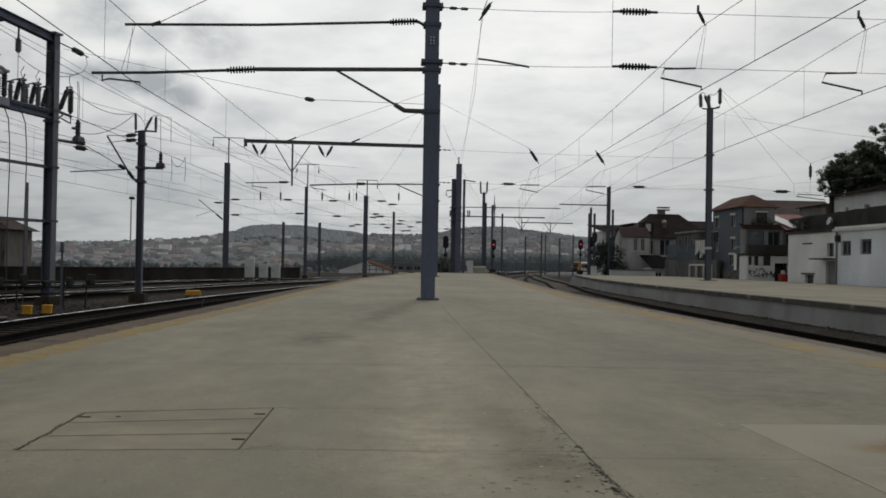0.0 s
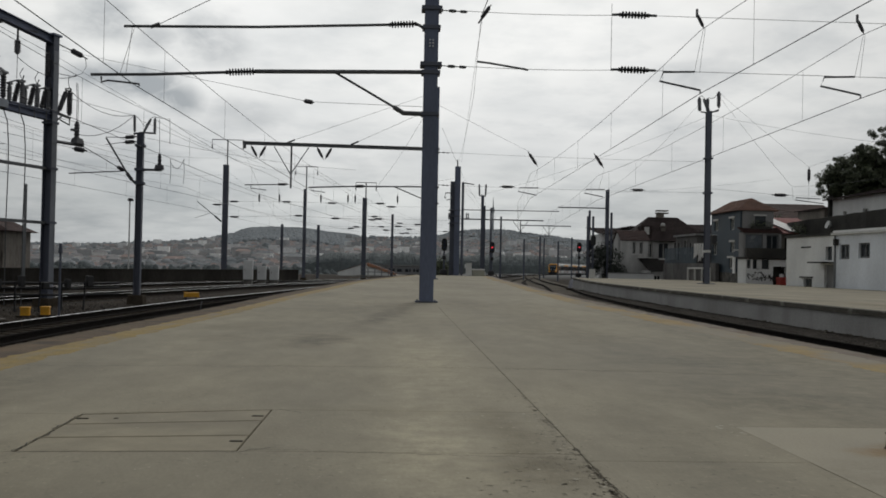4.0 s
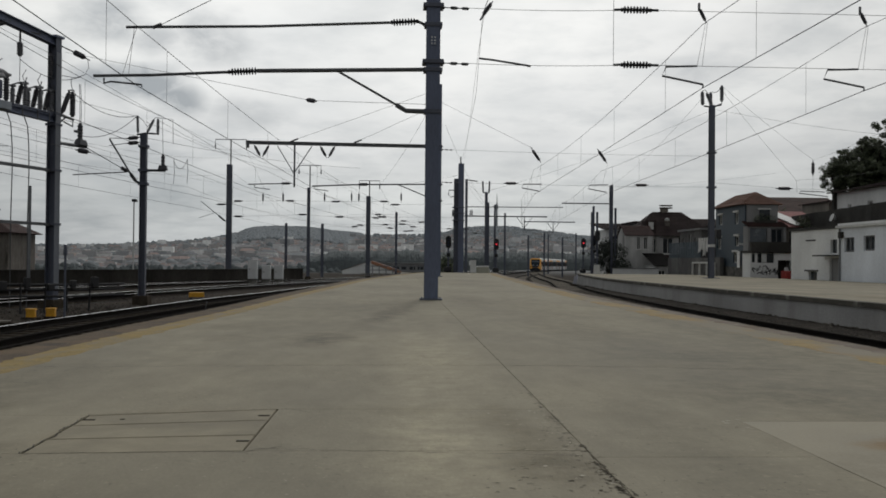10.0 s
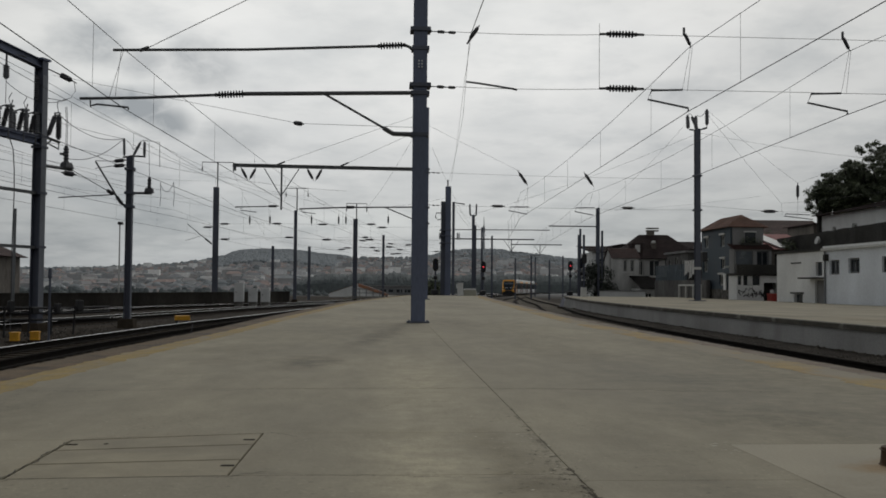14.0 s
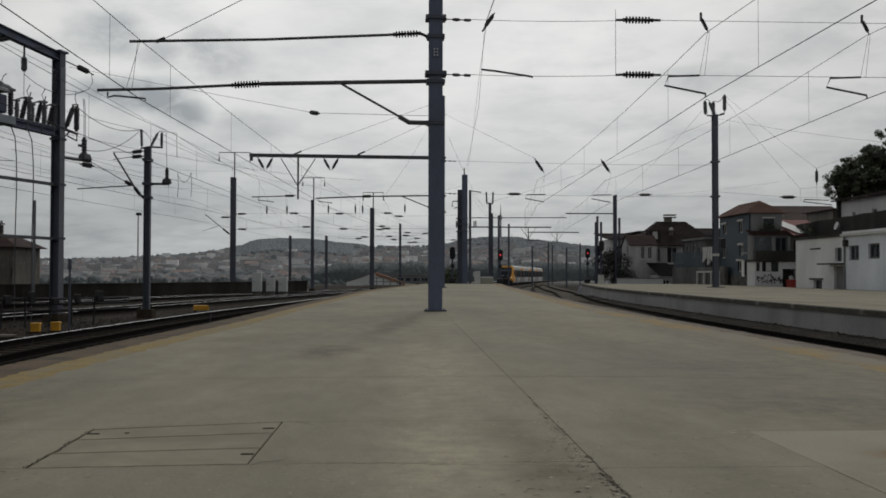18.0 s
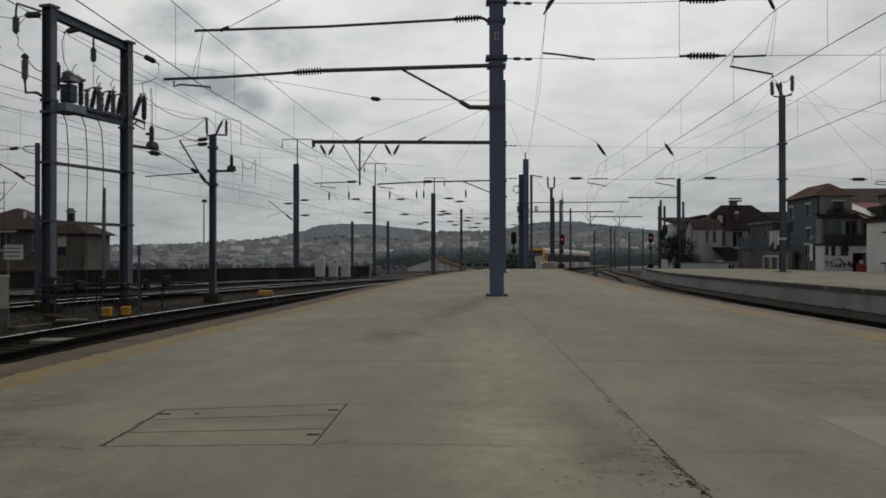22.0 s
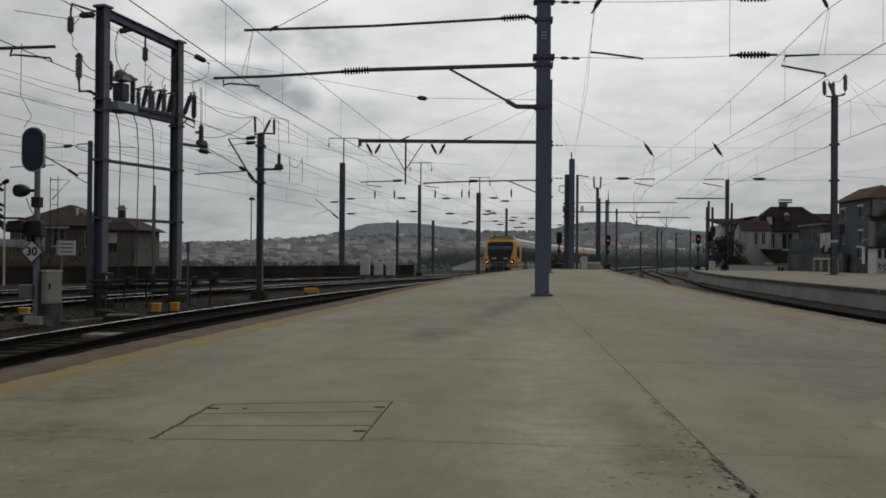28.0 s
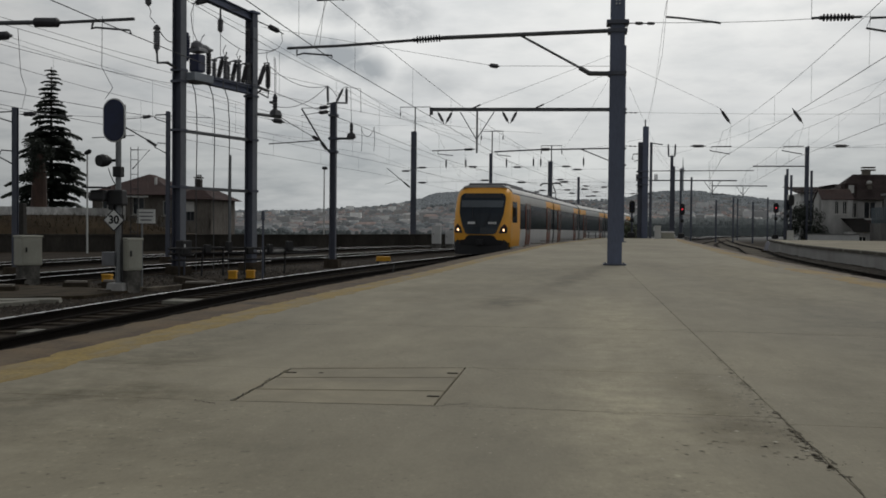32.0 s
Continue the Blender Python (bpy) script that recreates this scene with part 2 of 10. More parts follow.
def islands(name, colors, rough=0.85, var=0.2):
    """One surface whose separate pieces each take one of several colours."""
    m = bpy.data.materials.new(name)
    m.use_nodes = True
    nt = m.node_tree
    N, Lk = nt.nodes.new, nt.links.new
    b = nt.nodes["Principled BSDF"]
    g, r, n, mr, mul = N("ShaderNodeNewGeometry"), N("ShaderNodeValToRGB"), N("ShaderNodeTexNoise"), N("ShaderNodeMapRange"), N("ShaderNodeVectorMath")
    r.color_ramp.interpolation = "CONSTANT"
    while len(r.color_ramp.elements) < len(colors):
        r.color_ramp.elements.new(0.5)
    for k, (el, c) in enumerate(zip(r.color_ramp.elements, colors)):
        el.position, el.color = k / len(colors), (*c, 1)
    Lk(g.outputs["Random Per Island"], r.inputs[0])
    n.inputs["Scale"].default_value = 0.25
    tc = N("ShaderNodeTexCoord")
    Lk(tc.outputs["Object"], n.inputs[0])
    mr.inputs[3].default_value, mr.inputs[4].default_value = 1 - var, 1 + var
    Lk(n.outputs[0], mr.inputs[0])
    mul.operation = "SCALE"
    Lk(r.outputs[0], mul.inputs[0]); Lk(mr.outputs[0], mul.inputs["Scale"]); Lk(mul.outputs[0], b.inputs["Base Color"])
    b.inputs["Roughness"].default_value = rough
    return m


def glass(name, color=(0.02, 0.025, 0.03), rough=0.08):
    """Dark window panes of a closed, unlit inside: glossy, almost black."""
    return material(name, color, rough, 0, 0.3, 1.0, 6.0, 0.1, 0.0, spec=0.4)


CONCRETE = material("platform_concrete", (0.270, 0.243, 0.175), 0.85, 0, 0.24, 0.45, 60, 0.05, 0.10, obj=0.02, mid=0.15, stretch=(1, 0.38, 1))


def stain(m, spots):
    """Lays soft-edged darker or paler stains and tones on a floor surface: (x, y, length, width, turn, factor)."""
    nt = m.node_tree
    N, Lk = nt.nodes.new, nt.links.new
    b = nt.nodes["Principled BSDF"]
    src = b.inputs["Base Color"].links[0].from_socket
    tc, warp = N("ShaderNodeTexCoord"), N("ShaderNodeTexNoise")
    warp.inputs["Scale"].default_value, warp.inputs["Detail"].default_value = 1.6, 7
    Lk(tc.outputs["Object"], warp.inputs[0])
    wv, wa = N("ShaderNodeVectorMath"), N("ShaderNodeVectorMath")
    wv.operation, wa.operation = "MULTIPLY_ADD", "ADD"
    wv.inputs[1].default_value, wv.inputs[2].default_value = (0.5, 1.2, 0), (-0.25, -0.6, 0)
    Lk(warp.outputs["Color"], wv.inputs[0]); Lk(tc.outputs["Object"], wa.inputs[0]); Lk(wv.outputs[0], wa.inputs[1])
    # every stain and tone is broken up by the grain of the surface
    nz, brk = N("ShaderNodeTexNoise"), N("ShaderNodeMapRange")
    nz.inputs["Scale"].default_value, nz.inputs["Detail"].default_value, nz.inputs["Roughness"].default_value = 5.0, 9, 0.72
    brk.inputs[1].default_value, brk.inputs[2].default_value, brk.inputs[3].default_value, brk.inputs[4].default_value = 0.36, 0.60, 0.25, 1.15
    Lk(tc.outputs["Object"], nz.inputs[0]); Lk(nz.outputs[0], brk.inputs[0])
    for x, y, ln, wd, rz, k, tint in spots:
        mp, le, mr, mx = N("ShaderNodeMapping"), N("ShaderNodeVectorMath"), N("ShaderNodeMapRange"), N("ShaderNodeMix")
        mp.vector_type = "TEXTURE"
        mp.inputs["Location"].default_value, mp.inputs["Rotation"].default_value, mp.inputs["Scale"].default_value = (x, y, 0), (0, 0, radians(rz)), (wd, ln, 1)
        le.operation = "LENGTH"
        Lk(wa.outputs[0], mp.inputs[0]); Lk(mp.outputs[0], le.inputs[0])
        mr.interpolation_type = "SMOOTHSTEP"
        mr.inputs[1].default_value, mr.inputs[2].default_value, mr.inputs[3].default_value, mr.inputs[4].default_value = 0.2, 1.0, k, 0.0
        Lk(le.outputs["Value"], mr.inputs[0])
        mu = N("ShaderNodeMath")
        mu.operation = "MULTIPLY"
        Lk(mr.outputs[0], mu.inputs[0]); Lk(brk.outputs[0], mu.inputs[1])
        mx.data_type, mx.blend_type = "RGBA", "MULTIPLY"
        mx.inputs[7].default_value = (*tint, 1)
        Lk(mu.outputs[0], mx.inputs[0]); Lk(src, mx.inputs[6])
        src = mx.outputs[2]
    Lk(src, b.inputs["Base Color"])


# darker tone: a long streak from the mast's foot and two patches beside it
DARKTONE = (0.60, 0.585, 0.58)
GREYST, DAMP, PALE, RUST = (0.64, 0.632, 0.60), (0.56, 0.53, 0.45), (1.29, 1.29, 1.27), (0.80, 0.58, 0.34)
stain(CONCRETE, [(2.9, 7.5, 7.0, 1.9, 0, 0.38, GREYST), (4.2, 16, 9.0, 1.2, 0, 0.35, GREYST), (-2.6, 6.0, 3.0, 0.6, 0, 0.40, GREYST), (0.02, 16.5, 6.2, 0.36, -6.6, 0.95, DARKTONE), (-0.75, 10.6, 1.3, 0.42, -12, 0.9, DARKTONE), (-1.75, 11.0, 1.0, 0.40, 0, 0.55, DARKTONE), (-0.9, 11.2, 1.0, 0.5, -20, 0.7, GREYST), (-1.9, 12.6, 1.2, 0.9, 0, 0.45, GREYST), (2.3, 12.5, 3.4, 0.8, 4, 0.5, GREYST),
                 (0.34, 8.0, 7.5, 0.62, -2, 0.85, PALE), (0.25, 4.0, 2.8, 0.50, 0, 0.72, PALE), (0.02, 5.6, 0.5, 0.55, 0, 0.55, GREYST), (0.66, 4.4, 1.0, 0.22, 3, 0.55, DAMP), (0.64, 4.0, 0.6, 0.30, 0, 0.45, DAMP), (3.3, 6.0, 9.0, 2.0, 0, 0.30, GREYST),
                 (0.62, 5.3, 0.8, 0.22, 0, 0.5, DAMP), (1.45, 5.2, 1.3, 0.42, 0, 0.35, GREYST), (2.6, 6.3, 0.8, 1.3, 0, 0.5, GREYST), (-2.25, 4.35, 0.5, 0.8, 15, 0.7, DAMP), (-2.6, 5.6, 0.5, 0.5, 0, 0.5, DAMP),
                 (-1.6, 3.3, 0.8, 1.2, 0, 0.45, GREYST), (-2.0, 9.2, 2.4, 0.6, 0, 0.45, PALE), (3.6, 17, 5, 0.8, 0, 0.5, PALE), (1.7, 22, 5, 0.7, 0, 0.45, GREYST), (-1.8, 26, 6, 0.6, 0, 0.4, GREYST), (3.0, 9.0, 0.9, 1.4, 0, 0.5, GREYST),
                 (4.2, 12.0, 8.0, 0.9, 0, 0.62, GREYST), (2.9, 17.5, 8.0, 1.5, 0, 0.50, GREYST), (-2.8, 5.2, 3.6, 1.1, 0, 0.40, GREYST), (-2.3, 3.9, 1.4, 1.3, 0, 0.45, GREYST), (1.35, 4.1, 1.1, 0.55, 0, 0.40, GREYST), (-1.1, 4.9, 0.8, 0.75, 0, 0.45, (0.90, 0.80, 0.70))])


def specks(m, scale=26.0):
    """Scattered pale and dark grains on a worn surface."""
    nt = m.node_tree
    N, Lk = nt.nodes.new, nt.links.new
    b = nt.nodes["Principled BSDF"]
    src = b.inputs["Base Color"].links[0].from_socket
    tc, n1, n2, r1, mx = N("ShaderNodeTexCoord"), N("ShaderNodeTexNoise"), N("ShaderNodeTexNoise"), N("ShaderNodeValToRGB"), N("ShaderNodeMix")
    n1.inputs["Scale"].default_value, n1.inputs["Detail"].default_value = scale, 3
    n2.inputs["Scale"].default_value, n2.inputs["Detail"].default_value = 0.9, 4
    Lk(tc.outputs["Object"], n1.inputs[0]); Lk(tc.outputs["Object"], n2.inputs[0])
    el = r1.color_ramp.elements
    el[0].position, el[0].color = 0.30, (0.62, 0.61, 0.59, 1)
    el[1].position, el[1].color = 0.37, (1, 1, 1, 1)
    for p, v in ((0.62, 1.0), (0.70, 1.30)):
        e = el.new(p)
        e.color = (v, v, v * 0.99, 1)
    Lk(n1.outputs[0], r1.inputs[0])
    mr = N("ShaderNodeMapRange")
    mr.inputs[1].default_value, mr.inputs[2].default_value = 0.40, 0.62
    Lk(n2.outputs[0], mr.inputs[0])
    mx.data_type, mx.blend_type = "RGBA", "MULTIPLY"
    Lk(mr.outputs[0], mx.inputs[0]); Lk(src, mx.inputs[6]); Lk(r1.outputs[0], mx.inputs[7])
    Lk(mx.outputs[2], b.inputs["Base Color"])


specks(CONCRETE)
COVER = material("cover_concrete", (0.270, 0.240, 0.170), 0.85, 0, 0.24, 0.9, 70, 0.05, 0.10, obj=0.03, mid=0.15)
PATCH = material("fresh_concrete", (0.325, 0.294, 0.222), 0.85, 0, 0.16, 0.9, 60, 0.08, 0.2)
stain(PATCH, [(2.5, 4.50, 0.30, 0.38, 10, 1.0, RUST), (2.1, 3.9, 0.8, 0.5, 0, 0.4, GREYST)])
WALLCON = material("edge_wall_concrete", (0.355, 0.352, 0.345), 0.85, 0, 0.2, 0.6, 25, 0.12, 0.2, stretch=(0.5, 0.5, 1))
COPING = material("worn_coping", (0.095, 0.063, 0.033), 0.9, 0, 0.55, 1.9, 30, 0.25, 0.4, obj=0.10, mid=0.25)
COPING2 = material("mossy_coping", (0.075, 0.068, 0.052), 0.9, 0, 0.35, 1.4, 30, 0.2, 0.3, obj=0.08)
YELLOW = material("worn_yellow_paint", (0.295, 0.198, 0.030), 0.8, 0, 0.12, 1.3, 30, 0.25, 0.15, tint=(0.245, 0.18, 0.065), mid=0.24)
COPING_R = material("bare_coping_edge", (0.185, 0.152, 0.115), 0.9, 0, 0.3, 1.9, 30, 0.2, 0.3, obj=0.08, mid=0.2)
YELLOW_R = material("faded_yellow_paint", (0.235, 0.130, 0.014), 0.8, 0, 0.10, 0.9, 30, 0.25, 0.15, tint=(0.30, 0.225, 0.08), mid=0.24)
JOINTFILL = material("grey_joint_dirt", (0.185, 0.165, 0.120), 0.95, 0, 0.4, 6, 60, 0.3, 0.4)


def worn(m, ground, scale, lo, hi, stretch=(1.0, 0.35, 1.0)):
    """Paint worn through to the ground colour in ragged patches."""
    nt = m.node_tree
    N, Lk = nt.nodes.new, nt.links.new
    b = nt.nodes["Principled BSDF"]
    src = b.inputs["Base Color"].links[0].from_socket
    tc, mp, n1, mr, mx = N("ShaderNodeTexCoord"), N("ShaderNodeMapping"), N("ShaderNodeTexNoise"), N("ShaderNodeMapRange"), N("ShaderNodeMix")
    mp.inputs["Scale"].default_value = stretch
    n1.inputs["Scale"].default_value, n1.inputs["Detail"].default_value, n1.inputs["Roughness"].default_value = scale, 8, 0.66
    mr.inputs[1].default_value, mr.inputs[2].default_value = lo, hi
    Lk(tc.outputs["Object"], mp.inputs[0]); Lk(mp.outputs[0], n1.inputs[0]); Lk(n1.outputs[0], mr.inputs[0])
    mx.data_type = "RGBA"
    mx.inputs[7].default_value = (*ground, 1)
    Lk(mr.outputs[0], mx.inputs[0]); Lk(src, mx.inputs[6]); Lk(mx.outputs[2], b.inputs["Base Color"])


worn(COPING, (0.140, 0.102, 0.056), 2.4, 0.50, 0.72)
worn(YELLOW, (0.215, 0.182, 0.120), 3.2, 0.48, 0.66)
worn(YELLOW_R, (0.200, 0.172, 0.115), 0.75, 0.47, 0.58, (1.0, 0.45, 1.0))
worn(COPING_R, (0.125, 0.082, 0.045), 1.6, 0.48, 0.62, (1.0, 0.6, 1.0))
worn(COPING_R, (0.40, 0.36, 0.28), 2.6, 0.60, 0.66, (1.0, 0.4, 1.0))
worn(WALLCON, (0.24, 0.234, 0.22), 0.55, 0.50, 0.72, (1.0, 1.0, 0.3))
worn(COPING2, (0.19, 0.18, 0.155), 1.5, 0.56, 0.64, (1.0, 0.9, 1.4))
JOINTDIRT = material("brown_dirt_clumps", (0.075, 0.062, 0.038), 0.95, 0, 0.6, 30, 120, 0.4, 0.4)
RUSTPIPE = material("rusty_brown_pipe", (0.085, 0.045, 0.020), 0.9, 0, 0.5, 5, 40, 0.3, 0.3)
FLAKE = material("damp_flakes", (0.205, 0.186, 0.138), 0.95, 0, 0.4, 8, 60, 0.3, 0.4)
DARKGAP = material("dirt_in_joints", (0.048, 0.040, 0.028), 0.95, 0, 0.4, 8, 60, 0.3, 0.4)
BALLAST = material("ballast_ground", (0.020, 0.0165, 0.013), 0.95, 0, 0.45, 0.5, 14, 0.45, 0.8, spec=0.05)
OLDSLAB = material("grey_old_slab", (0.20, 0.195, 0.165), 0.9, 0, 0.3, 2.0, 40, 0.15, 0.2, mid=0.2)
CHIP = islands("pale_chips", [(0.38, 0.35, 0.27), (0.44, 0.41, 0.33), (0.33, 0.30, 0.23)], 0.95)
YARDBED = material("grey_yard_ballast", (0.0313, 0.0279, 0.0238), 0.95, 0, 0.45, 0.5, 14, 0.45, 0.8, spec=0.05)
GRIT = islands("joint_grit", [(0.15, 0.135, 0.10), (0.20, 0.18, 0.135), (0.24, 0.22, 0.165), (0.11, 0.098, 0.072)], 0.95)
SLEEPER = material("stained_sleeper", (0.052, 0.043, 0.033), 0.9, 0, 0.35, 3, 30, 0.2, 0.3, obj=0.15, spec=0.05)
RAILSIDE = material("rusty_rail", (0.010, 0.008, 0.0065), 0.85, 0.0, 0.4, 6, 50, 0.3, 0.2, spec=0.08)
RAILTOP = material("polished_rail_head", (0.62, 0.62, 0.63), 0.28, 1.0, 0.12, 3, 50, 0.1, 0.0)
RAILDULL = material("dull_brown_rail_head", (0.016, 0.013, 0.011), 0.8, 0.0, 0.3, 3, 50, 0.2, 0.0, spec=0.03)
MASTBLUE = material("blue_grey_mast_paint", (0.108, 0.130, 0.198), 0.55, 0.0, 0.22, 1.2, 25, 0.12, 0.05, stretch=(1, 1, 0.3))
MASTDARK = material("dark_blue_grey_steel", (0.088, 0.098, 0.130), 0.6, 0.1, 0.25, 1.2, 25, 0.12, 0.05, stretch=(1, 1, 0.3))
GALV = material("galvanised_steel", (0.20, 0.21, 0.22), 0.5, 0.6, 0.2, 2, 30, 0.1, 0.05)
KERBSTONE = material("brown_stained_kerb", (0.105, 0.088, 0.066), 0.95, 0, 0.5, 2.0, 20, 0.3, 0.3, mid=0.3)
# paler copy of the post colour: skylight on the right-hand flange painted in
LITFLANGE = material("skylit_flange_tone", (0.165, 0.178, 0.205), 0.6, 0, 0.25, 1.2, 25, 0.12, 0.05, stretch=(1, 1, 0.3))
TUBE = material("weathered_steel_tube", (0.125, 0.13, 0.138), 0.55, 0.4, 0.25, 2, 30, 0.15, 0.05)
WIRE = material("dark_wire", (0.06, 0.062, 0.066), 0.6, 0.4, 0.2, 1, 10, 0.1, 0.0)
INSUL = material("dark_insulator", (0.045, 0.044, 0.052), 0.4, 0, 0.2, 4, 30, 0.1, 0.0)
INSULGREY = material("grey_insulator", (0.15, 0.155, 0.170), 0.45, 0, 0.2, 4, 30, 0.1, 0.0)
CABINET = material("light_grey_cabinet", (0.36, 0.36, 0.305), 0.6, 0, 0.14, 1.5, 20, 0.06, 0.03)
WHITEMETAL = material("off_white_metal", (0.55, 0.56, 0.55), 0.55, 0, 0.15, 1.5, 20, 0.06, 0.03)
BLACK = material("black_paint", (0.012, 0.012, 0.014), 0.55, 0, 0.3, 2, 20, 0.1, 0.0)
SIGBLUE = material("blue_black_signal", (0.013, 0.020, 0.062), 0.45, 0, 0.3, 2, 20, 0.1, 0.0)
WHITEPAINT = material("white_paint", (0.72, 0.73, 0.72), 0.6, 0, 0.10, 2, 20, 0.05, 0.0)
SAFEYELLOW = material("yellow_box_paint", (0.62, 0.31, 0.01), 0.6, 0, 0.25, 4, 30, 0.15, 0.0)
REDGLOW = glow("red_signal_lamp", (1.0, 0.06, 0.08), 0.7)
TRAYGREY = material("blue_grey_tray", (0.26, 0.29, 0.33), 0.55, 0, 0.15, 2, 20, 0.08, 0.02)
STONYBED = material("brown_stone_bed", (0.112, 0.099, 0.080), 0.95, 0, 0.45, 0.5, 14, 0.45, 0.8, spec=0.05)
FARCAB = material("pale_grey_cabinet", (0.62, 0.63, 0.63), 0.6, 0, 0.12, 1.5, 20, 0.06, 0.03)


LAMPGLOW = glow("warm_headlight", (1.0, 0.60, 0.32), 3.2)


# ---------------------------------------------------------------- mesh tools
def part(name, bm, mat, parent=None, label="", smooth=False):
    """Links a bmesh as one mesh object, under a thing or a part."""
    me = bpy.data.meshes.new(name)
    bm.to_mesh(me)
    bm.free()
    return link(name, me, mat, parent, label, smooth)


def link(name, me, mat=None, parent=None, label="", smooth=False):
    if mat is not None and not me.materials:
        me.materials.append(mat)
    if smooth:
        me.polygons.foreach_set("use_smooth", [True] * len(me.polygons))
    ob = new(name, me)
    ob.parent = parent
    return tagged(ob, label)


def mesh_of(name, verts, faces, mat, smooth=False):
    me = bpy.data.meshes.new(name)
    me.from_pydata(verts, [], faces)
    me.materials.append(mat)
    if smooth:
        me.polygons.foreach_set("use_smooth", [True] * len(me.polygons))
    return me


def thing(name, label, category, m=None, group="", kind=""):
    """An Empty at a thing's base, which carries its parts."""
    ob = new(name)
    ob.empty_display_size = 0.2
    if m is not None:
        ob.matrix_basis = m
    return tagged(ob, label, category, group, kind)


def box(bm, c, s, rz=0.0, taper=1.0, bevel=0.0):
    """A box round c with the sides s, turned by rz degrees; taper narrows its top; bevel rounds its edges."""
    hx, hy, hz = s[0] / 2, s[1] / 2, s[2] / 2
    vs = []
    ca, sa = math.cos(radians(rz)), math.sin(radians(rz))
    for z, k in ((-hz, 1.0), (hz, taper)):
        for x, y in ((-hx, -hy), (hx, -hy), (hx, hy), (-hx, hy)):
            vs.append(bm.verts.new((c[0] + (x * ca - y * sa) * k, c[1] + (x * sa + y * ca) * k, c[2] + z)))
    fs = [bm.faces.new([vs[i] for i in q]) for q in ((3, 2, 1, 0), (4, 5, 6, 7), (0, 1, 5, 4), (1, 2, 6, 5), (2, 3, 7, 6), (3, 0, 4, 7))]
    if bevel:
        es = list({e for f in fs for e in f.edges})
        bmesh.ops.bevel(bm, geom=es, offset=bevel, segments=2, affect="EDGES", profile=0.6)
    return bm


def ring(bm, p, ax, r, n, up=None):
    ax = Vector(ax).normalized()
    up = Vector(up or ((0, 0, 1) if abs(ax.z) < 0.9 else (1, 0, 0)))
    u = ax.cross(up).normalized()
    v = u.cross(ax)
    p = Vector(p)
    return [bm.verts.new(p + r * (math.cos(a) * u + math.sin(a) * v)) for a in (2 * math.pi * k / n for k in range(n))]


def lathe(bm, p0, p1, profile, n=10, caps=True):
    """A turned body from p0 to p1; profile: (share of the way, radius)."""
    p0, p1 = Vector(p0), Vector(p1)
    rings = [ring(bm, p0.lerp(p1, f), p1 - p0, r, n) for f, r in profile]
    for a, b in zip(rings, rings[1:]):
        for k in range(n):
            bm.faces.new((a[k], a[(k + 1) % n], b[(k + 1) % n], b[k]))
    if caps:
        bm.faces.new(rings[0][::-1]); bm.faces.new(rings[-1])
    return bm


def cyl(bm, p0, p1, r0, r1=None, n=8):
    return lathe(bm, p0, p1, ((0, r0), (1, r0 if r1 is None else r1)), n)


def tube(bm, pts, r, n=4, caps=True):
    """A tube or wire along points."""
    pts = [Vector(p) for p in pts]
    rings = []
    for k, p in enumerate(pts):
        ax = pts[min(k + 1, len(pts) - 1)] - pts[max(k - 1, 0)]
        rings.append(ring(bm, p, ax, r, n))
    for a, b in zip(rings, rings[1:]):
        for k in range(n):
            bm.faces.new((a[k], a[(k + 1) % n], b[(k + 1) % n], b[k]))
    if caps:
        bm.faces.new(rings[0][::-1]); bm.faces.new(rings[-1])
    return bm


def prism(bm, poly, o, u, v, w):
    """The flat shape poly (in the axes u, v from o) pushed along the vector w."""
    o, u, v, w = Vector(o), Vector(u), Vector(v), Vector(w)
    a = [bm.verts.new(o + x * u + y * v) for x, y in poly]
    b = [bm.verts.new(o + x * u + y * v + w) for x, y in poly]
    n = len(poly)
    bm.faces.new(a[::-1]); bm.faces.new(b)
    for k in range(n):
        bm.faces.new((a[k], a[(k + 1) % n], b[(k + 1) % n], b[k]))
    bmesh.ops.recalc_face_normals(bm, faces=bm.faces)
    return bm


def hbeam(bm, p0, p1, w, d, t=0.022, face=(0, 1, 0)):
    """An H-section from p0 to p1: flanges w wide, d apart; face: the way the flanges look."""
    p0, p1 = Vector(p0), Vector(p1)
    ax = (p1 - p0).normalized()
    v = Vector(face)
    v = (v - ax * v.dot(ax)).normalized()
    u = ax.cross(v)
    a, b = w / 2, d / 2
    poly = [(-a, -b), (a, -b), (a, -b + t), (t / 2, -b + t), (t / 2, b - t), (a, b - t), (a, b), (-a, b), (-a, b - t), (-t / 2, b - t), (-t / 2, -b + t), (-a, -b + t)]
    return prism(bm, poly, p0, u, v, p1 - p0)


def sheds(bm, p0, p1, r, count, core=0.35, n=10):
    """A ribbed insulator body."""
    prof = [(0, r * 0.55), (0.06, r * 0.55)]
    for k in range(count):
        f = 0.08 + 0.84 * k / count
        s = 0.84 / count
        prof += [(f, r * core), (f + 0.25 * s, r), (f + 0.55 * s, r * 0.92), (f + 0.8 * s, r * core)]
    prof += [(0.94, r * 0.55), (1, r * 0.55)]
    return lathe(bm, p0, p1, prof, n)


def along(pts, step, start=0.0):
    """Points and headings at even steps along a plan line."""
    pts = [Vector((p[0], p[1], 0)) for p in pts]
    out, left = [], start
    for a, b in zip(pts, pts[1:]):
        d = (b - a).length
        while left <= d:
            out.append((a.lerp(b, left / d), (b - a).normalized()))
            left += step
        left -= d
    return out


